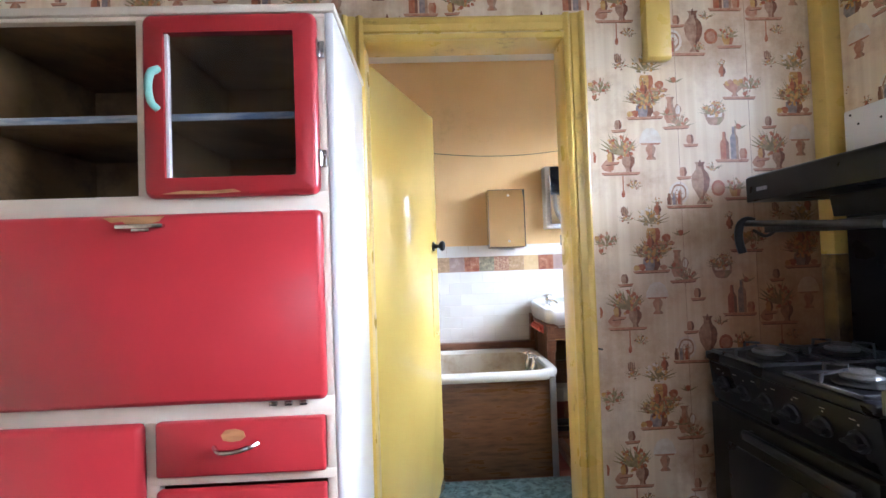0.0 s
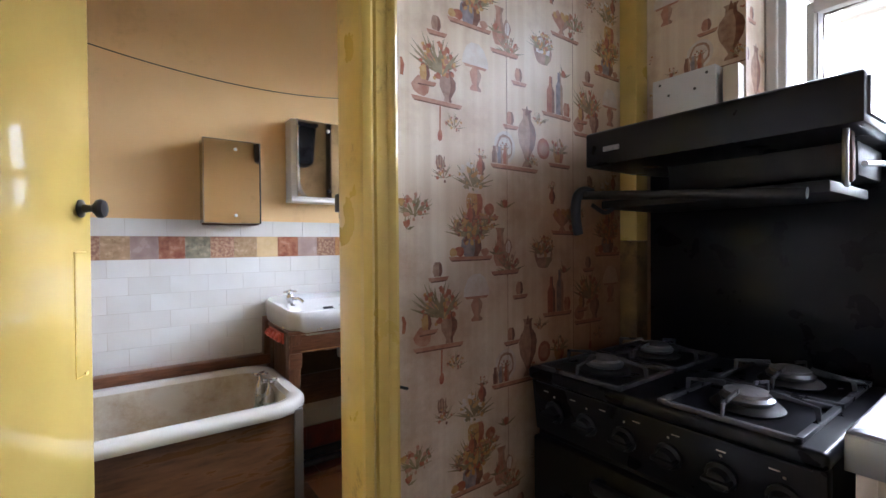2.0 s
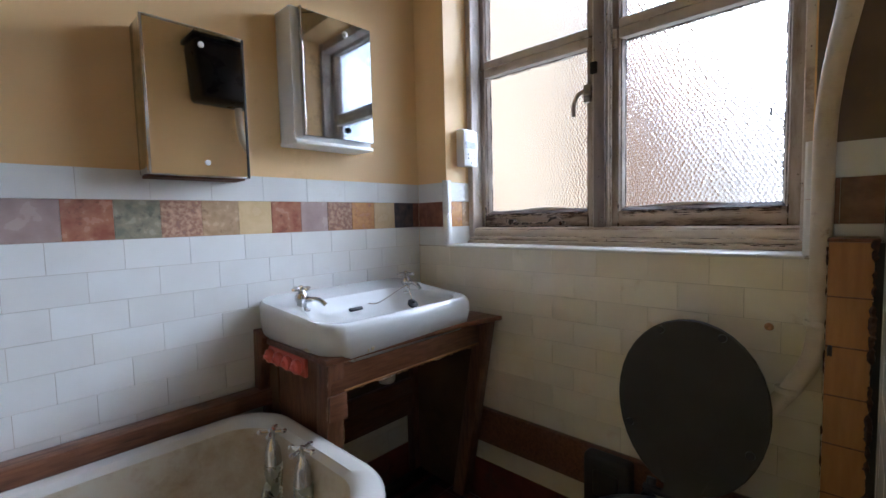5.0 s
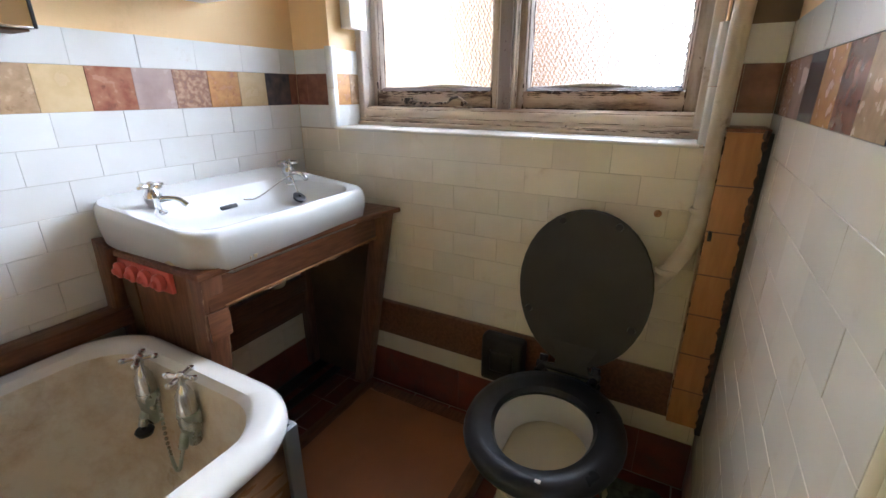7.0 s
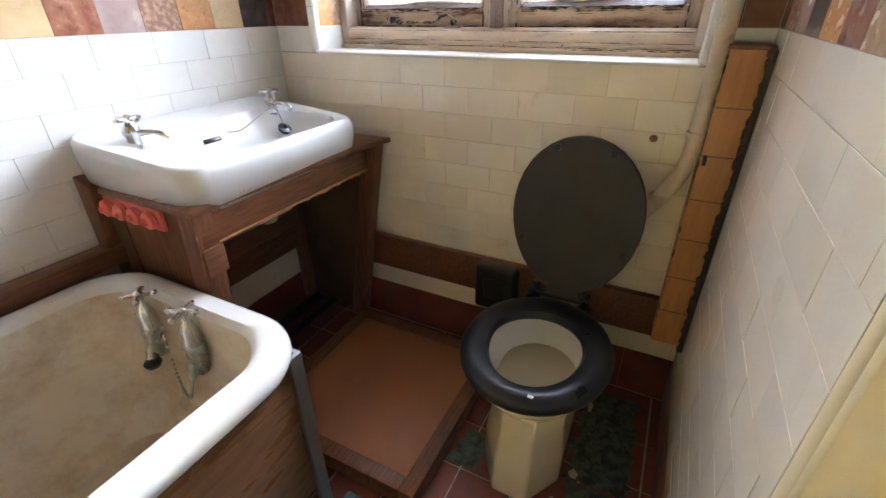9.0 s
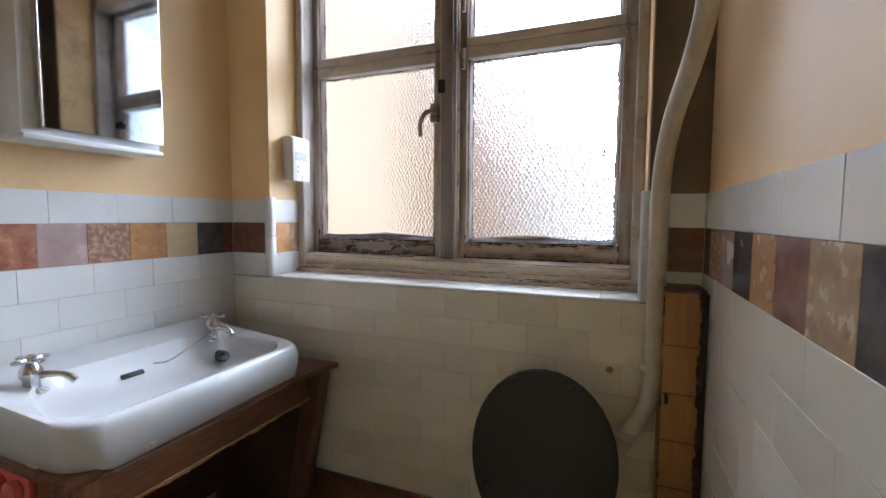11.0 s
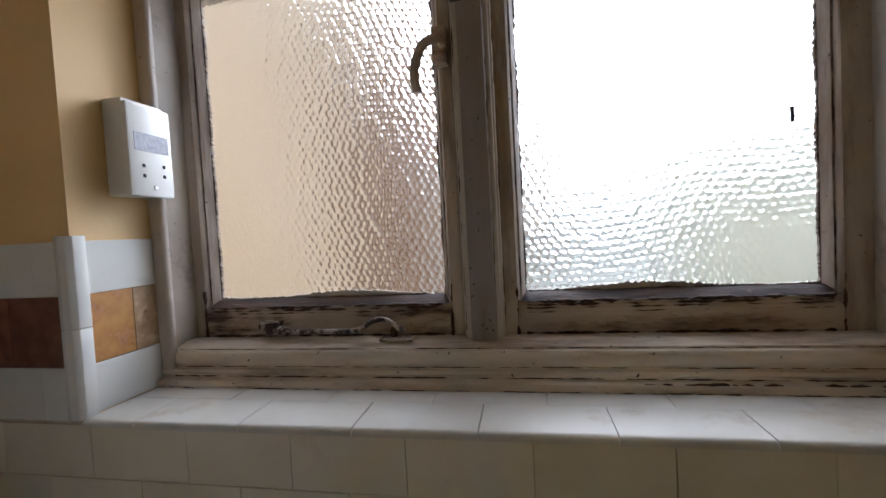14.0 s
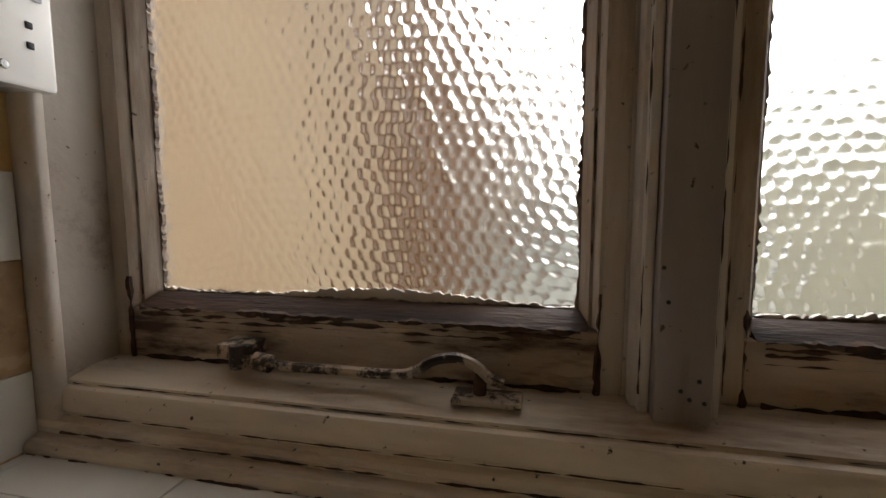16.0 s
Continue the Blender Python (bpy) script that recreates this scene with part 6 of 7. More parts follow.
wallplug = thing("wall_plug", (1.705, 2.02, 0.83), "rusty old fixing hole in the tiles", "fixing")
part("stub", lathe([(0.010, 0), (0.008, 0.004), (0.004, 0.006), (0.001, 0.003)], 10, Matrix.Translation((1.7055, 2.015, 0.835)) @ Matrix.Rotation(radians(-90), 4, "Y")), RAW_WOOD, wallplug)

# ---- mirror cabinets ----
cab = thing("mirror_cabinet", (0.82, 3.2, 1.24), "small chrome-edged mirror cabinet leaning on the wall", "mirror cabinet", "mirror cabinets")
part("body", bx(0.700, 0.948, 3.160, NORTH - 0.0005, 1.25, 1.632, 0.003), CHROME, cab, "bright metal case")
part("mirror", bx(0.699, 0.950, 3.150, 3.159, 1.247, 1.636), MIRROR, cab, "mirror glass door", smooth=False)
part("dark_back", bx(0.705, 0.94, 3.161, NORTH - 0.001, 1.242, 1.2495, 0.001), STAY_RUST, cab, "rusty underside")
for x in (0.699, 0.9435):
    part("edge_strip", bx(x, x + 0.0065, 3.1475, 3.1505, 1.247, 1.636, 0.001), CHROME if x < 0.8 else BLACK_MATT, cab)
for z in (1.2455, 1.632):
    part("edge_strip", bx(0.706, 0.943, 3.1475, 3.1505, z, z + 0.005, 0.001), CHROME, cab)
for z in (1.285, 1.595):
    part("mirror_screw", lathe([(0.008, 0), (0.007, 0.004), (0.001, 0.005)], 12, Matrix.Translation((0.838, 3.150, z)) @ Matrix.Rotation(radians(90), 4, "X")), PLASTIC, cab, "white domed screw cap")
cab2 = thing("mirror_cabinet", (1.25, 3.19, 1.37), "white painted cabinet with a worn mirror door", "mirror cabinet", "mirror cabinets")
part("body", bx(1.096, 1.392, 3.150, NORTH - 0.0005, 1.372, 1.785, 0.005), WHITE, cab2)
part("bottom_lip", bx(1.094, 1.394, 3.138, NORTH - 0.0005, 1.364, 1.377, 0.004), WHITE, cab2)
part("mirror", join(None, bx(-0.131, 0.131, -0.004, 0.004, 1.392, 1.782, 0.001), Matrix.Translation((1.259, 3.140, 0)) @ Matrix.Rotation(radians(-1.5), 4, "Z")), MIRROR_WORN, cab2, "mirror glass with worn silvering", smooth=False)
part("mirror_edge", bx(1.122, 1.128, 3.132, 3.148, 1.390, 1.784, 0.001), CHROME, cab2)
for z in (1.425, 1.74):
    part("mirror_knob", lathe([(0.009, 0), (0.01, 0.004), (0.006, 0.01), (0.001, 0.011)], 12, Matrix.Translation((1.285, 3.134, z)) @ Matrix.Rotation(radians(90), 4, "X")), RUBBER if z < 1.5 else PLASTIC, cab2)
line = thing("washing_line", (0.5, 2.74, 1.8), "thin dark washing line sagging across the bathroom", "cable")
part("cable", tube(smooth_path([(x, 2.8 + 0.3 * (x - 0.7), 0.154 * x * x - 0.158 * x + 1.819) for x in (-0.779, -0.3, 0.1, 0.5, 0.9, 1.3, 1.710)], 8), 0.0018, 6), BLACK_MATT, line)
part("hook", tube(smooth_path([(1.711, 3.103, 2.002), (1.69, 3.097, 2.0), (1.685, 3.095, 1.99), (1.695, 3.098, 1.985)]), 0.003, 6), BLACK_MATT, line)

# ---- floor pieces: lino scraps ----
lino = struct("floor_lino_scrap", bx(0.0, 1.0, 2.15, 2.545, -0.002, 0.003), LINO, "worn blue marbled lino piece beside the bath", "lino")


def torn(x0, x1, y0, y1, seed, step=0.018, bite=0.012):
    """A thin sheet with a torn, uneven outline."""
    rng = random.Random(seed)
    out = []
    for (ax, ay), (bx_, by_) in zip(((x0, y0), (x1, y0), (x1, y1), (x0, y1)), ((x1, y0), (x1, y1), (x0, y1), (x0, y0))):
        n = max(2, int(max(abs(bx_ - ax), abs(by_ - ay)) / step))
        for k in range(n):
            out.append((ax + (bx_ - ax) * k / n + rng.uniform(-bite, bite) * 0.6, ay + (by_ - ay) * k / n + rng.uniform(-bite, bite)))
    return prism(out, "z", -0.002, 0.0035)


lino2 = struct("floor_lino_scrap_dark", torn(1.30, 1.655, 1.885, 2.045, 3), LINO_DARK, "dark green marbled lino scrap torn round the toilet", "lino")
part("torn_piece", torn(1.10, 1.29, 1.865, 2.03, 4), LINO_DARK, lino2)
lino3 = struct("floor_lino_scrap_corner", torn(1.205, 1.33, 2.262, 2.345, 5), LINO_DARK, "torn green lino scrap by the toilet", "lino")
for k, (x, y, w, d) in enumerate(((1.30, 2.015, 0.03, 0.02), (1.21, 2.052, 0.016, 0.012), (1.55, 2.02, 0.05, 0.012))):
    part("pale_flake", prism([(x, y), (x + w * 0.6, y - d * 0.3), (x + w, y + d * 0.4), (x + w * 0.5, y + d), (x + w * 0.1, y + d * 0.7)], "z", 0.0036, 0.006), SEALANT, lino2, "pale dried mortar crumb", smooth=False)

# ---- tiles ----
TILE_MESHES = {}


def tile_mesh(w, h, t=0.006, b=0.0003):
    """One tile, face at z = 0, with softened edges; alike sizes share the mesh."""
    key = (round(w, 3), round(h, 3))
    if key not in TILE_MESHES:
        def ring(i, z):
            return [(-w / 2 + i, -h / 2 + i, z), (w / 2 - i, -h / 2 + i, z), (w / 2 - i, h / 2 - i, z), (-w / 2 + i, h / 2 - i, z)]
        bm = loft([ring(0, -t), ring(0, -b), ring(b, 0)])
        me = bpy.data.meshes.new("tile")
        bm.to_mesh(me)
        bm.free()
        TILE_MESHES[key] = me
    return TILE_MESHES[key]


TILE_RNG = random.Random(5)


def lay(parent, origin, u, v, u0, u1, v0, v1, material, joint=0.0009, name="tile"):
    """One tile between u0..u1 and v0..v1 on a face through origin."""
    w, h = u1 - u0 - joint, v1 - v0 - joint
    if w < 0.006 or h < 0.006:
        return
    key = (round(w, 3), round(h, 3), material.name)
    if key not in TILE_MESHES:
        me = tile_mesh(w, h).copy()
        me.materials.append(material)
        TILE_MESHES[key] = me
    ob = new(name, TILE_MESHES[key])
    U, V = Vector(u), Vector(v)
    N = U.cross(V)
    o = Vector(origin) + U * ((u0 + u1) / 2) + V * ((v0 + v1) / 2) + N * TILE_RNG.uniform(-0.0006, 0.0004)
    tilt = Matrix.Rotation(TILE_RNG.uniform(-0.004, 0.004), 4, "X") @ Matrix.Rotation(TILE_RNG.uniform(-0.004, 0.004), 4, "Y")
    ob.matrix_world = Matrix(((U.x, V.x, N.x, o.x), (U.y, V.y, N.y, o.y), (U.z, V.z, N.z, o.z), (0, 0, 0, 1))) @ tilt
    ob.parent = parent
    ob.matrix_parent_inverse = Matrix.Translation(parent.location).inverted()


def course(parent, origin, u, v, u0, u1, v0, v1, first, pitch, material, pick=None):
    """A row of tiles from u0 to u1 with a joint at `first`."""
    k = math.ceil((u0 - first) / pitch - 1e-6)
    a, n = u0, 0
    while a < u1 - 1e-4:
        b = min(u1, first + k * pitch)
        if b > a + 1e-4:
            lay(parent, origin, u, v, a, b, v0, v1, pick(k) if pick else material)
            a = b
        k += 1


ROW = 0.0771
UP = (0, 0, 1)
BOR0, BOR1, CAP = 1.085, 1.187, 1.265
# backing of grout behind the tiles
part("grout_bed", bx(WEST, EAST - 0.004, NORTH - 0.003, NORTH, 0, CAP - 0.002), GROUT, wall_north, smooth=False)
part("grout_bed", bx(EAST - 0.003, EAST, TILED, NORTH - 0.003, 0, WIN[2] - 0.012), GROUT, wall_bath_east, smooth=False)
part("grout_bed", bx(EAST - 0.003, EAST, TILED, WIN[0], WIN[2] - 0.012, CAP - 0.002), GROUT, wall_bath_east, smooth=False)
part("grout_bed", bx(EAST - 0.003, EAST, WIN[1], NORTH - 0.003, WIN[2] - 0.012, CAP - 0.002), GROUT, wall_bath_east, smooth=False)
part("grout_bed", bx(0.849, EAST - 0.004, TILED, TILED + 0.003, 0, CAP - 0.002), GROUT, wall_part, smooth=False)

north_o, north_u = (0, NORTH - 0.006, 0), (1, 0, 0)
N0, N1 = WEST + 0.01, EAST - 0.006
NSEQ = [2, 3, 5, 0, 1, 2, 3, 4, 0, 5, 2, 6, 4, 7, 8]


def north_pick(k):
    return STONE[NSEQ[(k + 2) % 15]] if -1 <= k <= 12 else STONE[NSEQ[(k * 7) % 14]]


course(wall_north, north_o, north_u, UP, N0, N1, BOR1, CAP, 0.72, 0.1535, TILE)
course(wall_north, north_o, north_u, UP, N0, N1, BOR0, BOR1, 0.534, 0.1035, None, lambda k: STONE[NSEQ[(k + 2) % 15]])
for r in range(9):
    z1 = BOR0 - r * ROW
    x0 = N0 if r < 7 else 0.99
    course(wall_north, north_o, north_u, UP, x0, N1, z1 - ROW, z1, 1.19 if r % 2 else 1.115, 0.1535, TILE)
for z0, z1, m_ in ((0.17, 0.255, CREAM_TILE), (0.255, 0.39, CREAM_TILE), (0.0, 0.165, RED_TILE)):
    course(wall_north, north_o, north_u, UP, 0.99, N1, z0, z1, 1.19, 0.1535, m_)

east_o, east_u = (EAST - 0.006, 0, 0), (0, -1, 0)
E0, E1 = -(NORTH - 0.006), -(TILED + 0.006)
for a, b in ((E0, -WIN[1]), (-WIN[0], E1)):
    course(wall_bath_east, east_o, east_u, UP, a, b, BOR1, CAP, -3.142, 0.1535, TILE)
    course(wall_bath_east, east_o, east_u, UP, a, b, BOR0, BOR1, a + 0.05, 0.1035, None, lambda k: STONE[8])
    course(wall_bath_east, east_o, east_u, UP, a, b, 1.008, BOR0, -3.142, 0.1535, TILE)
for r in range(8):
    z1 = 1.004 - r * ROW
    course(wall_bath_east, east_o, east_u, UP, E0, E1, z1 - ROW, z1, -3.066 if r % 2 == 0 else -3.142, 0.1535, CREAM_TILE)
course(wall_bath_east, east_o, east_u, UP, E0, E1, 0.168, 0.256, -3.066, 0.1535, CREAM_TILE)
course(wall_bath_east, east_o, east_u, UP, E0, E1, 0.0, 0.165, -3.04, 0.1535, RED_TILE)

part_o, part_u = (0, TILED + 0.006, 0), (-1, 0, 0)
P0, P1 = -(EAST - 0.006), -0.848
PSEQ = [8, 2, 5, 7, 6, 8, 3, 7, 0, 4]
course(wall_part, part_o, part_u, UP, P0, P1, BOR1, CAP, -1.52, 0.1535, TILE)
course(wall_part, part_o, part_u, UP, P0, P1, BOR0, BOR1, -1.64, 0.1035, None, lambda k: STONE[PSEQ[k % 10]])
for r in range(12):
    z1 = BOR0 - r * ROW
    course(wall_part, part_o, part_u, UP, P0, P1, max(0.168, z1 - ROW), z1, -1.50 if r % 2 else -1.425, 0.1535, CREAM_TILE)
course(wall_part, part_o, part_u, UP, P0, P1, 0.0, 0.165, -1.5, 0.1535, RED_TILE)

# reveals and sill of the bathroom window
for y, u, sgn in ((WIN[1] - 0.0, (1, 0, 0), 1), (WIN[0] + 0.0, (-1, 0, 0), -1)):
    o = (0, y - sgn * 0.006, 0)
    a, b = (EAST - 0.006, 1.845) if sgn > 0 else (-1.845, -(EAST - 0.006))
    for v0, v1, m_ in ((1.013, BOR0, TILE), (BOR1, CAP, TILE)):
        lay(wall_bath_east, o, u, UP, a, b, v0, v1, m_)
    s = a + 0.094 if sgn > 0 else b - 0.094
    lay(wall_bath_east, o, u, UP, a, s, BOR0, BOR1, STONE[6] if sgn > 0 else STONE[4])
    lay(wall_bath_east, o, u, UP, s, b, BOR0, BOR1, STONE[3] if sgn > 0 else STONE[6])
sill = struct("window_sill_tiled", bx(EAST - 0.004, 1.86, WIN[0] + 0.0005, WIN[1] - 0.0005, WIN[2] - 0.012, WIN[2]), GROUT, "white tiled bathroom window sill", "window sill")
course(sill, (0, 0, WIN[2] + 0.006), (0, 1, 0), (-1, 0, 0), WIN[0] + 0.007, WIN[1] - 0.007, -1.832, -1.785, 2.115, 0.1575, SILL_TILE)
for k in range(9):
    a = max(WIN[0] + 0.007, 1.885 + k * 0.1575)
    b = min(WIN[1] - 0.007, 1.885 + (k + 1) * 0.1575)
    if b - a > 0.01:
        part("rounded_sill_tile", prism([(EAST - 0.012, WIN[2] - 0.004), (EAST - 0.012, WIN[2]), (EAST - 0.009, WIN[2] + 0.004), (EAST - 0.004, WIN[2] + 0.006), (1.784, WIN[2] + 0.006), (1.784, WIN[2] + 0.001), (EAST - 0.004, WIN[2] - 0.004)], "y", a + 0.0007, b - 0.0007), SILL_TILE, sill)

# rounded white quoin tiles on the corners of the reveal
for y, sg in ((WIN[1], -1), (WIN[0], 1)):
    for z0, z1 in ((1.013, 1.140), (1.141, 1.272)):
        q = [(EAST - 0.006, y - sg * 0.016), (EAST - 0.013, y - sg * 0.012), (EAST - 0.016, y - sg * 0.002), (EAST - 0.013, y + sg * 0.007), (EAST - 0.006, y + sg * 0.012), (EAST + 0.012, y + sg * 0.013), (EAST + 0.012, y + sg * 0.004), (EAST - 0.004, y - sg * 0.004)]
        part("quoin_tile", prism(q, "z", z0, z1, 0.001), TILE, wall_bath_east)

# floor of red quarry tiles
for i in range(17):
    for j in range(10):
        x0, y0 = WEST + i * 0.152, 1.70 + j * 0.152
        if x0 < -0.10 or (y0 > 2.55 and x0 < 0.8):
            continue
        lay(floor_bath, (0, 0, 0), (1, 0, 0), (0, 1, 0), x0, min(x0 + 0.152, EAST - 0.007), y0, min(y0 + 0.152, NORTH - 0.007), RED_TILE, 0.005, "floor_tile")

# ---- wallpaper print: still lifes on little shelves, repeating every 53 cm ----


class Print:
    def __init__(self, seed):
        self.polys, self.rng, self.layer = [], random.Random(seed), 0

    def poly(self, pts, ink):
        self.polys.append((pts, ink, self.layer))
        self.layer += 1

    def blob(self, u, v, a, b, ink, n=9, rough=0.18, turn=0.0):
        a, b = a * 1.05, b * 1.05
        pts = []
        for k in range(n):
            t = 2 * math.pi * k / n
            r = 1 + self.rng.uniform(-rough, rough)
            x, y = a * r * math.cos(t), b * r * math.sin(t)
            pts.append((u + x * math.cos(turn) - y * math.sin(turn), v + x * math.sin(turn) + y * math.cos(turn)))
        self.poly(pts, ink)

    def leaf(self, u, v, length, width, turn, ink):
        c, s = math.cos(turn), math.sin(turn)
        pts = [(0, 0), (length * 0.4, width / 2), (length, 0), (length * 0.4, -width / 2)]
        self.poly([(u + x * c - y * s, v + x * s + y * c) for x, y in pts], ink)

    def shelf(self, u0, u1, v):
        j = self.rng.uniform(-0.002, 0.002)
        self.poly([(u0, v), (u1, v + j), (u1 - 0.004, v - 0.009 + j), (u0 + 0.004, v - 0.008)], "pink")
        self.poly([(u0 + 0.006, v - 0.008), (u1 - 0.006, v - 0.008 + j), (u1 - 0.008, v - 0.011 + j), (u0 + 0.008, v - 0.011)], "brown")

    def turned(self, u, v, prof, ink, shade=None):
        """A vase shape from (half width, height) steps."""
        prof = [(w * 1.1, h * 1.12) for w, h in prof]
        self.poly([(u + w, v + h) for w, h in prof] + [(u - w, v + h) for w, h in reversed(prof)], ink)
        if shade:
            self.poly([(u + w, v + h) for w, h in prof] + [(u + w * 0.35, v + h) for w, h in reversed(prof)], shade)

    def flowers(self, u, v, r, inks, n):
        r, n = r * 1.2, int(n * 2.1)
        for _ in range(n // 2):
            a = self.rng.uniform(0.1, math.pi - 0.1)
            self.leaf(u, v - r * 0.5, r * self.rng.uniform(1.1, 1.7), r * 0.12, a, "green")
        for _ in range(n):
            a, q = self.rng.uniform(0, 2 * math.pi), r * math.sqrt(self.rng.random())
            s = r * self.rng.uniform(0.06, 0.15)
            self.blob(u + q * math.cos(a), v + 0.75 * q * math.sin(a), s, s, self.rng.choice(inks), 6, 0.35)


def motif(p, u, v):
    """All the still lifes of one repeat, about the place of its big urn."""
    # urn on a shelf, with a plate and small jars
    p.shelf(u - 0.125, u + 0.04, v - 0.085)
    p.turned(u, v - 0.083, [(0.016, 0), (0.014, 0.006), (0.006, 0.014), (0.010, 0.024), (0.026, 0.052), (0.030, 0.075), (0.026, 0.092), (0.013, 0.108), (0.012, 0.122), (0.017, 0.130)], "mauve", "brown")
    p.turned(u, v + 0.048, [(0.006, 0), (0.004, 0.01), (0.001, 0.02)], "brown")
    p.blob(u - 0.078, v - 0.042, 0.034, 0.038, "cream", 14, 0.03)
    p.blob(u - 0.078, v - 0.042, 0.026, 0.029, "mauve", 14, 0.06)
    p.blob(u - 0.078, v - 0.042, 0.020, 0.023, "cream", 12, 0.08)
    p.flowers(u - 0.078, v - 0.042, 0.014, ["blue", "brown", "rust"], 9)
    for k, ink in enumerate(("brown", "blue", "rust")):
        p.turned(u - 0.112 + 0.018 * k, v - 0.083, [(0.007, 0), (0.008, 0.02), (0.005, 0.028), (0.005, 0.036)], ink, "mauve")
    # bouquet with fruit on a shelf
    a, b = u - 0.195, v + 0.235
    p.shelf(a - 0.055, a + 0.075, b - 0.01)
    p.turned(a + 0.01, b - 0.01, [(0.018, 0), (0.028, 0.016), (0.026, 0.034), (0.020, 0.04)], "blue", "brown")
    p.flowers(a + 0.01, b + 0.058, 0.042, ["ochre", "rust", "ochre", "brown"], 36)
    p.blob(a - 0.025, b + 0.002, 0.014, 0.012, "rust", 10)
    p.blob(a - 0.042, b, 0.010, 0.010, "ochre", 9)
    p.blob(a + 0.052, b, 0.013, 0.010, "pink", 9)
    p.flowers(a - 0.03, b + 0.06, 0.02, ["pink", "mauve"], 7)
    # lamp with a cream shade
    a, b = u - 0.17, v + 0.075
    p.turned(a, b, [(0.014, 0), (0.016, 0.004), (0.008, 0.012), (0.014, 0.026), (0.016, 0.036), (0.006, 0.05), (0.004, 0.062)], "pink", "mauve")
    p.turned(a, b + 0.058, [(0.036, 0), (0.034, 0.016), (0.024, 0.036), (0.010, 0.046)], "cream")
    p.poly([(a - 0.036, b + 0.058), (a + 0.036, b + 0.058), (a + 0.030, b + 0.052), (a - 0.030, b + 0.052)], "pink")
    # lilies in a vase with a ladle hanging under the shelf
    a, b = u - 0.285, v + 0.035
    p.shelf(a - 0.06, a + 0.075, b)
    p.turned(a + 0.035, b, [(0.010, 0), (0.008, 0.008), (0.020, 0.028), (0.020, 0.042), (0.009, 0.054), (0.012, 0.062)], "mauve", "brown")
    p.flowers(a + 0.005, b + 0.085, 0.045, ["rust", "pink", "rust", "ochre"], 26)
    for k in range(9):
        p.leaf(a + 0.02, b + 0.055, p.rng.uniform(0.05, 0.085), 0.008, p.rng.uniform(0.1, 3.0), "green")
    p.blob(a - 0.035, b + 0.022, 0.022, 0.02, "pink", 10)
    p.poly([(a + 0.012, b - 0.012), (a + 0.016, b - 0.012), (a + 0.015, b - 0.07), (a + 0.011, b - 0.07)], "rust")
    p.blob(a + 0.013, b - 0.075, 0.006, 0.012, "rust", 8)
    p.blob(a + 0.013, b - 0.135, 0.012, 0.016, "mauve", 8)
    for k in range(4):
        p.poly([(a + 0.002 + k * 0.007, b - 0.12), (a + 0.004 + k * 0.007, b - 0.12), (a + 0.006 + k * 0.006, b - 0.15), (a + 0.004 + k * 0.006, b - 0.15)], "brown")
    # pot plant and teapot
    a, b = u - 0.15, v - 0.155
    p.flowers(a - 0.03, b + 0.03, 0.036, ["cream", "ochre", "green"], 20)
    p.shelf(a - 0.06, a + 0.05, b - 0.055)
    p.turned(a - 0.025, b - 0.055, [(0.014, 0), (0.022, 0.016), (0.022, 0.034), (0.017, 0.044)], "ochre", "rust")
    p.blob(a + 0.02, b - 0.04, 0.016, 0.014, "rust", 9)
    p.flowers(a + 0.015, b - 0.065, 0.026, ["ochre", "rust", "pink"], 14)
    # jug with a handle and a sprig
    a, b = u - 0.095, v + 0.20
    p.turned(a, b, [(0.013, 0), (0.020, 0.016), (0.021, 0.032), (0.010, 0.052), (0.009, 0.07), (0.014, 0.082)], "pink", "mauve")
    p.blob(a + 0.026, b + 0.045, 0.012, 0.020, "mauve", 10)
    p.blob(a + 0.026, b + 0.045, 0.008, 0.015, "cream", 10)
    p.flowers(a + 0.03, b + 0.0, 0.03, ["pink", "rust", "mauve"], 16)
    p.shelf(a - 0.03, a + 0.065, b - 0.012)
    # wreath basket
    a, b = u + 0.06, v + 0.225
    p.blob(a, b, 0.034, 0.036, "mauve", 14, 0.05)
    p.blob(a, b + 0.006, 0.026, 0.027, "cream", 14, 0.05)
    p.flowers(a, b + 0.02, 0.032, ["ochre", "ochre", "rust", "green"], 22)
    p.turned(a, b - 0.035, [(0.014, 0), (0.024, 0.012), (0.026, 0.024)], "mauve", "green")
    # bottles
    a, b = u + 0.105, v + 0.07
    p.shelf(a - 0.05, a + 0.07, b)
    p.turned(a - 0.015, b, [(0.014, 0), (0.014, 0.05), (0.006, 0.064), (0.005, 0.085)], "rust", "brown")
    p.turned(a + 0.02, b, [(0.013, 0), (0.013, 0.066), (0.006, 0.08), (0.006, 0.1)], "blue", "mauve")
    p.turned(a + 0.05, b, [(0.010, 0), (0.013, 0.02), (0.008, 0.032)], "pink", "rust")
    # fruit bowl
    a, b = u + 0.15, v + 0.31
    p.shelf(a - 0.06, a + 0.06, b - 0.022)
    p.turned(a - 0.015, b - 0.022, [(0.012, 0), (0.006, 0.01), (0.030, 0.028), (0.036, 0.04)], "pink", "mauve")
    for k in range(6):
        p.blob(a - 0.04 + k * 0.01, b + 0.024 + 0.006 * (k % 2), 0.009, 0.009, p.rng.choice(["rust", "ochre", "pink"]), 8)
    p.flowers(a + 0.04, b + 0.022, 0.03, ["rust", "pink", "green"], 18)
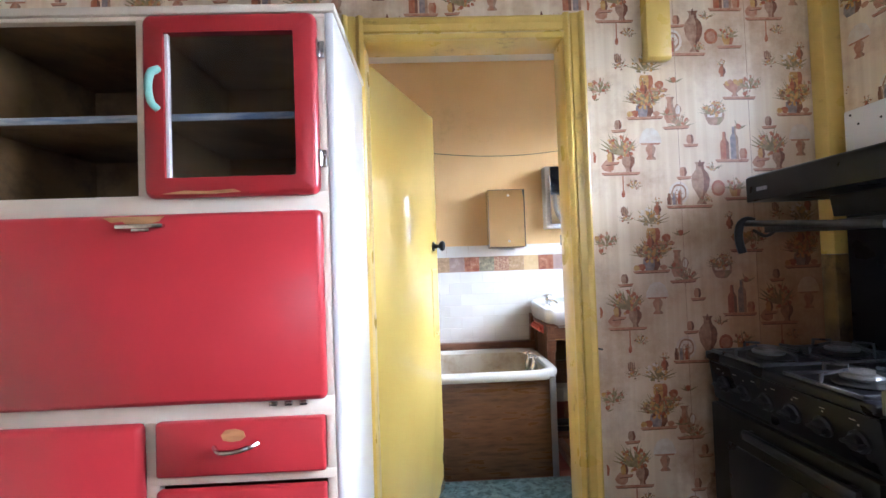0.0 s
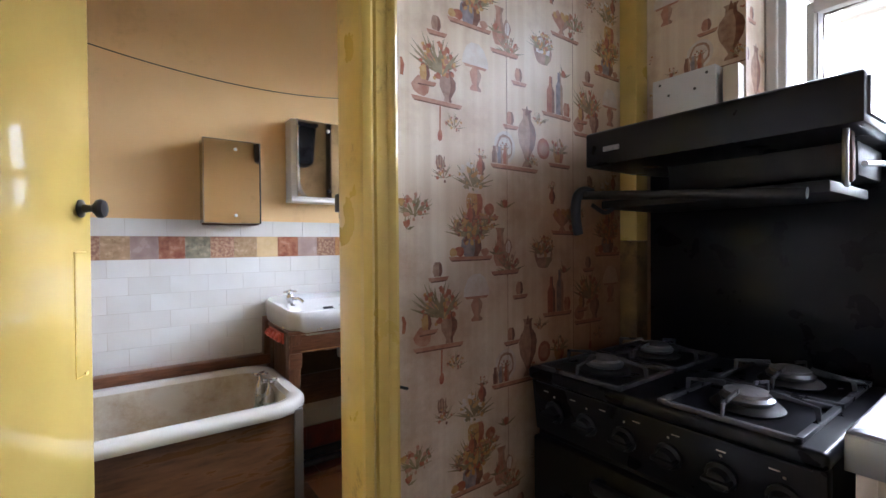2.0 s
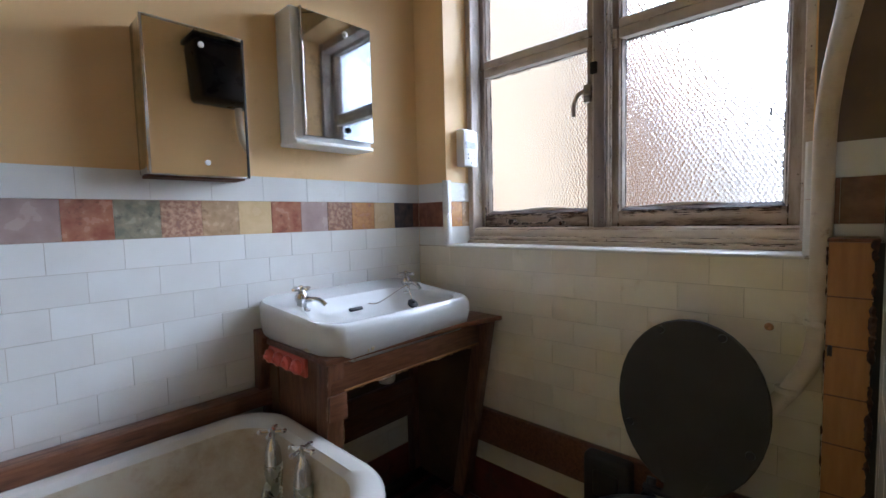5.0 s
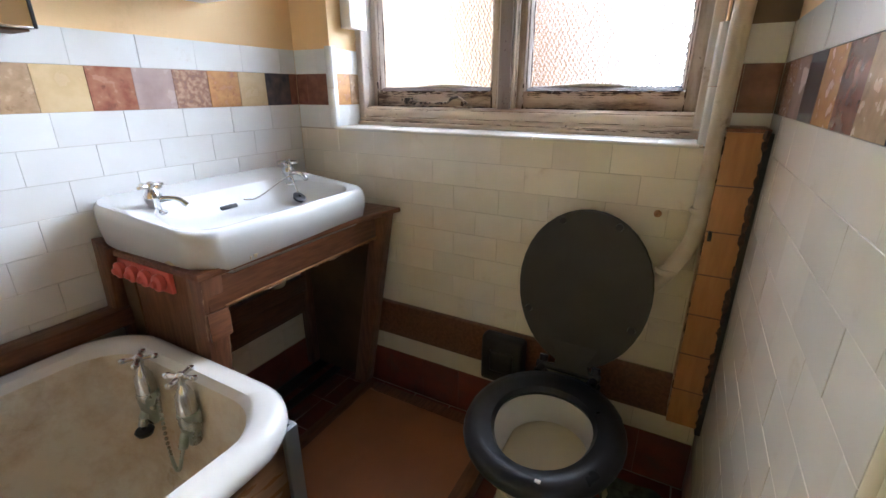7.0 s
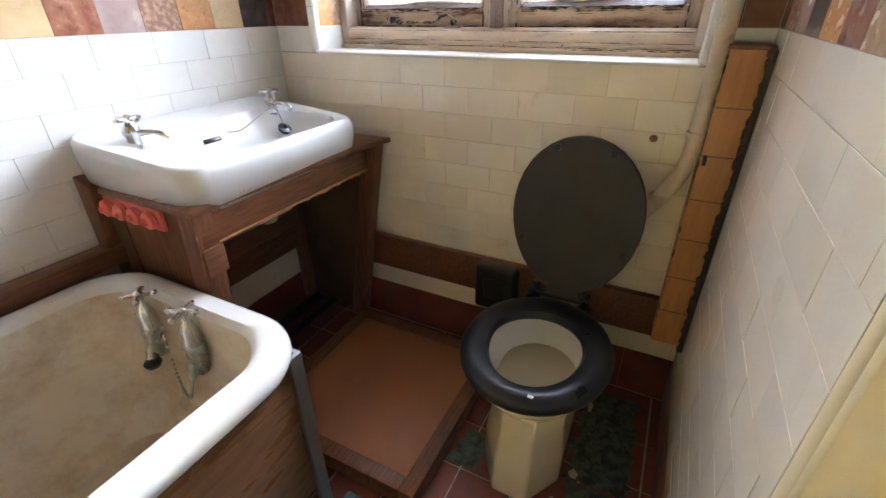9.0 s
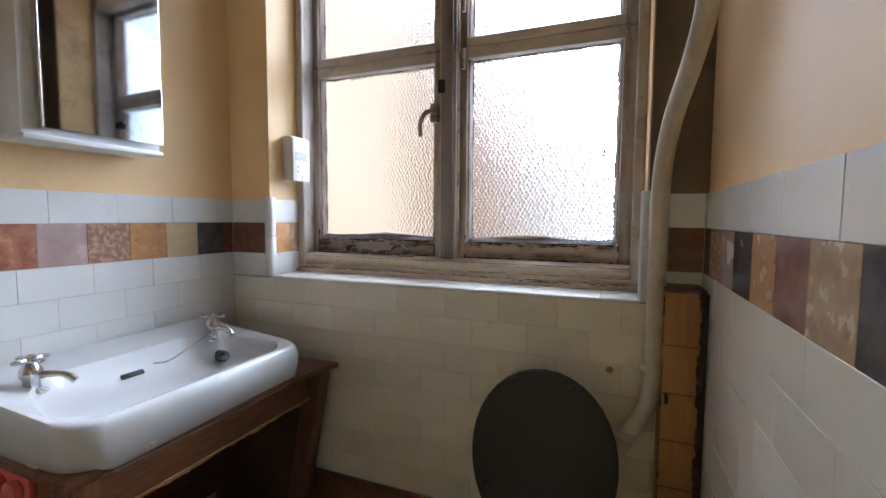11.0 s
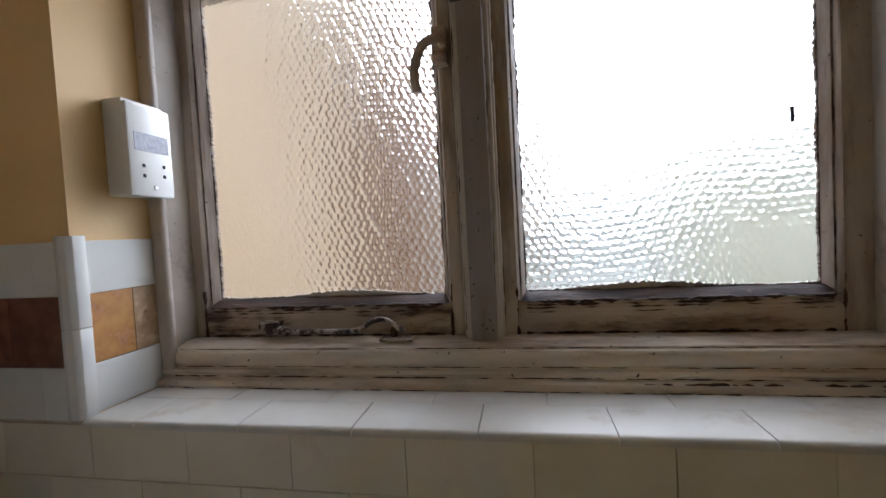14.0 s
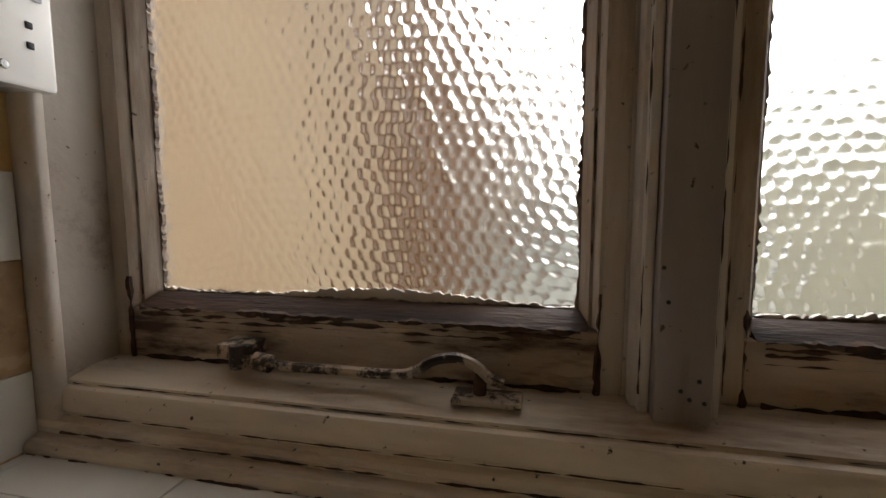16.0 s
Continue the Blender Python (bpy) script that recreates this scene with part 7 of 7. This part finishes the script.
    # small sprigs, cups and spoons scattered between the shelves
    for k in range(15):
        a, b = u - 0.30 + 0.53 * ((k * 0.381966 + 0.07) % 1.0), v - 0.19 + 0.53 * ((k * 0.2763932 + 0.13) % 1.0)
        kind = k % 4
        if kind == 0:
            p.flowers(a, b, 0.02, ["rust", "ochre", "pink", "brown"], 10)
        elif kind == 1:
            p.turned(a, b - 0.01, [(0.008, 0), (0.012, 0.01), (0.010, 0.022), (0.006, 0.028)], p.rng.choice(["pink", "mauve", "ochre"]), "brown")
            p.shelf(a - 0.025, a + 0.03, b - 0.012)
        elif kind == 2:
            for q in range(5):
                p.leaf(a, b, p.rng.uniform(0.02, 0.04), 0.006, p.rng.uniform(0.2, 2.9), "green")
            p.blob(a, b + 0.012, 0.009, 0.009, "rust", 7, 0.3)
        else:
            p.turned(a, b - 0.016, [(0.007, 0), (0.005, 0.004), (0.012, 0.014), (0.010, 0.024), (0.004, 0.032), (0.007, 0.04)], "rust", "brown")
            p.flowers(a, b + 0.03, 0.014, ["ochre", "cream", "rust"], 6)
    # rolling plate and cups
    a, b = u + 0.06, v - 0.02
    p.blob(a, b - 0.01, 0.024, 0.026, "rust", 12, 0.06)
    p.blob(a, b - 0.01, 0.016, 0.017, "pink", 12, 0.06)
    p.turned(a + 0.06, b - 0.04, [(0.012, 0), (0.018, 0.014), (0.019, 0.026)], "ochre", "rust")
    p.flowers(a + 0.06, b + 0.0, 0.026, ["rust", "ochre", "green"], 14)
    p.shelf(a + 0.02, a + 0.11, b - 0.043)


def print_mesh(parent, u0, u1, v0, v1, ou, ov, to_world, seed):
    """The print over a stretch of wall, as one thin layer of many small shapes."""
    names = list(INK)
    verts, faces, slots = [], [], []
    STEP = 0.53
    for i in range(math.floor((u0 - ou) / STEP) - 1, math.ceil((u1 - ou) / STEP) + 2):
        for j in range(math.floor((v0 - ov) / STEP) - 1, math.ceil((v1 - ov) / STEP) + 2):
            p = Print(seed)
            motif(p, ou + i * STEP, ov + j * STEP)
            for pts, ink, layer in p.polys:
                if not all(u0 <= u <= u1 and v0 <= v <= v1 for u, v in pts):
                    continue
                n = len(verts)
                verts += [to_world(u, v, 0.0002 + layer * 1.2e-6) for u, v in pts]
                faces.append(tuple(range(n, n + len(pts))))
                slots.append(names.index(ink))
    me = bpy.data.meshes.new("wallpaper_print")
    me.from_pydata(verts, [], faces)
    for k in names:
        me.materials.append(INK[k])
    me.polygons.foreach_set("material_index", slots)
    ob = new("wallpaper_print", me)
    ob.parent = parent
    tagged(ob, kind="stuff")


print_mesh(wall_part, DOOR_R + 0.039, 1.648, 0.0, CEILING, 1.238, 1.42, lambda u, v, d: (u, PAPERED - d, v), 3)
print_mesh(wall_part, KWEST, DOOR_R + 0.039, DOOR_H + 0.068, CEILING, 1.238, 1.42, lambda u, v, d: (u, PAPERED - d, v), 3)
print_mesh(wall_east, -PAPERED + 0.056, -KWIN[1], 0.9, CEILING, -1.40, 1.71, lambda u, v, d: (EAST - d, -u, v), 3)
print_mesh(wall_east, EAST, 1.85, KWIN[2] + 0.03, KWIN[3], 1.775, 1.60, lambda u, v, d: (u, KWIN[1] - d, v), 3)
for x in (1.1665, 1.42):
    part("paper_seam", bx(x, x + 0.0012, PAPERED - 0.0008, PAPERED + 0.001, 0.0, CEILING), INK["mauve"], wall_part, smooth=False)
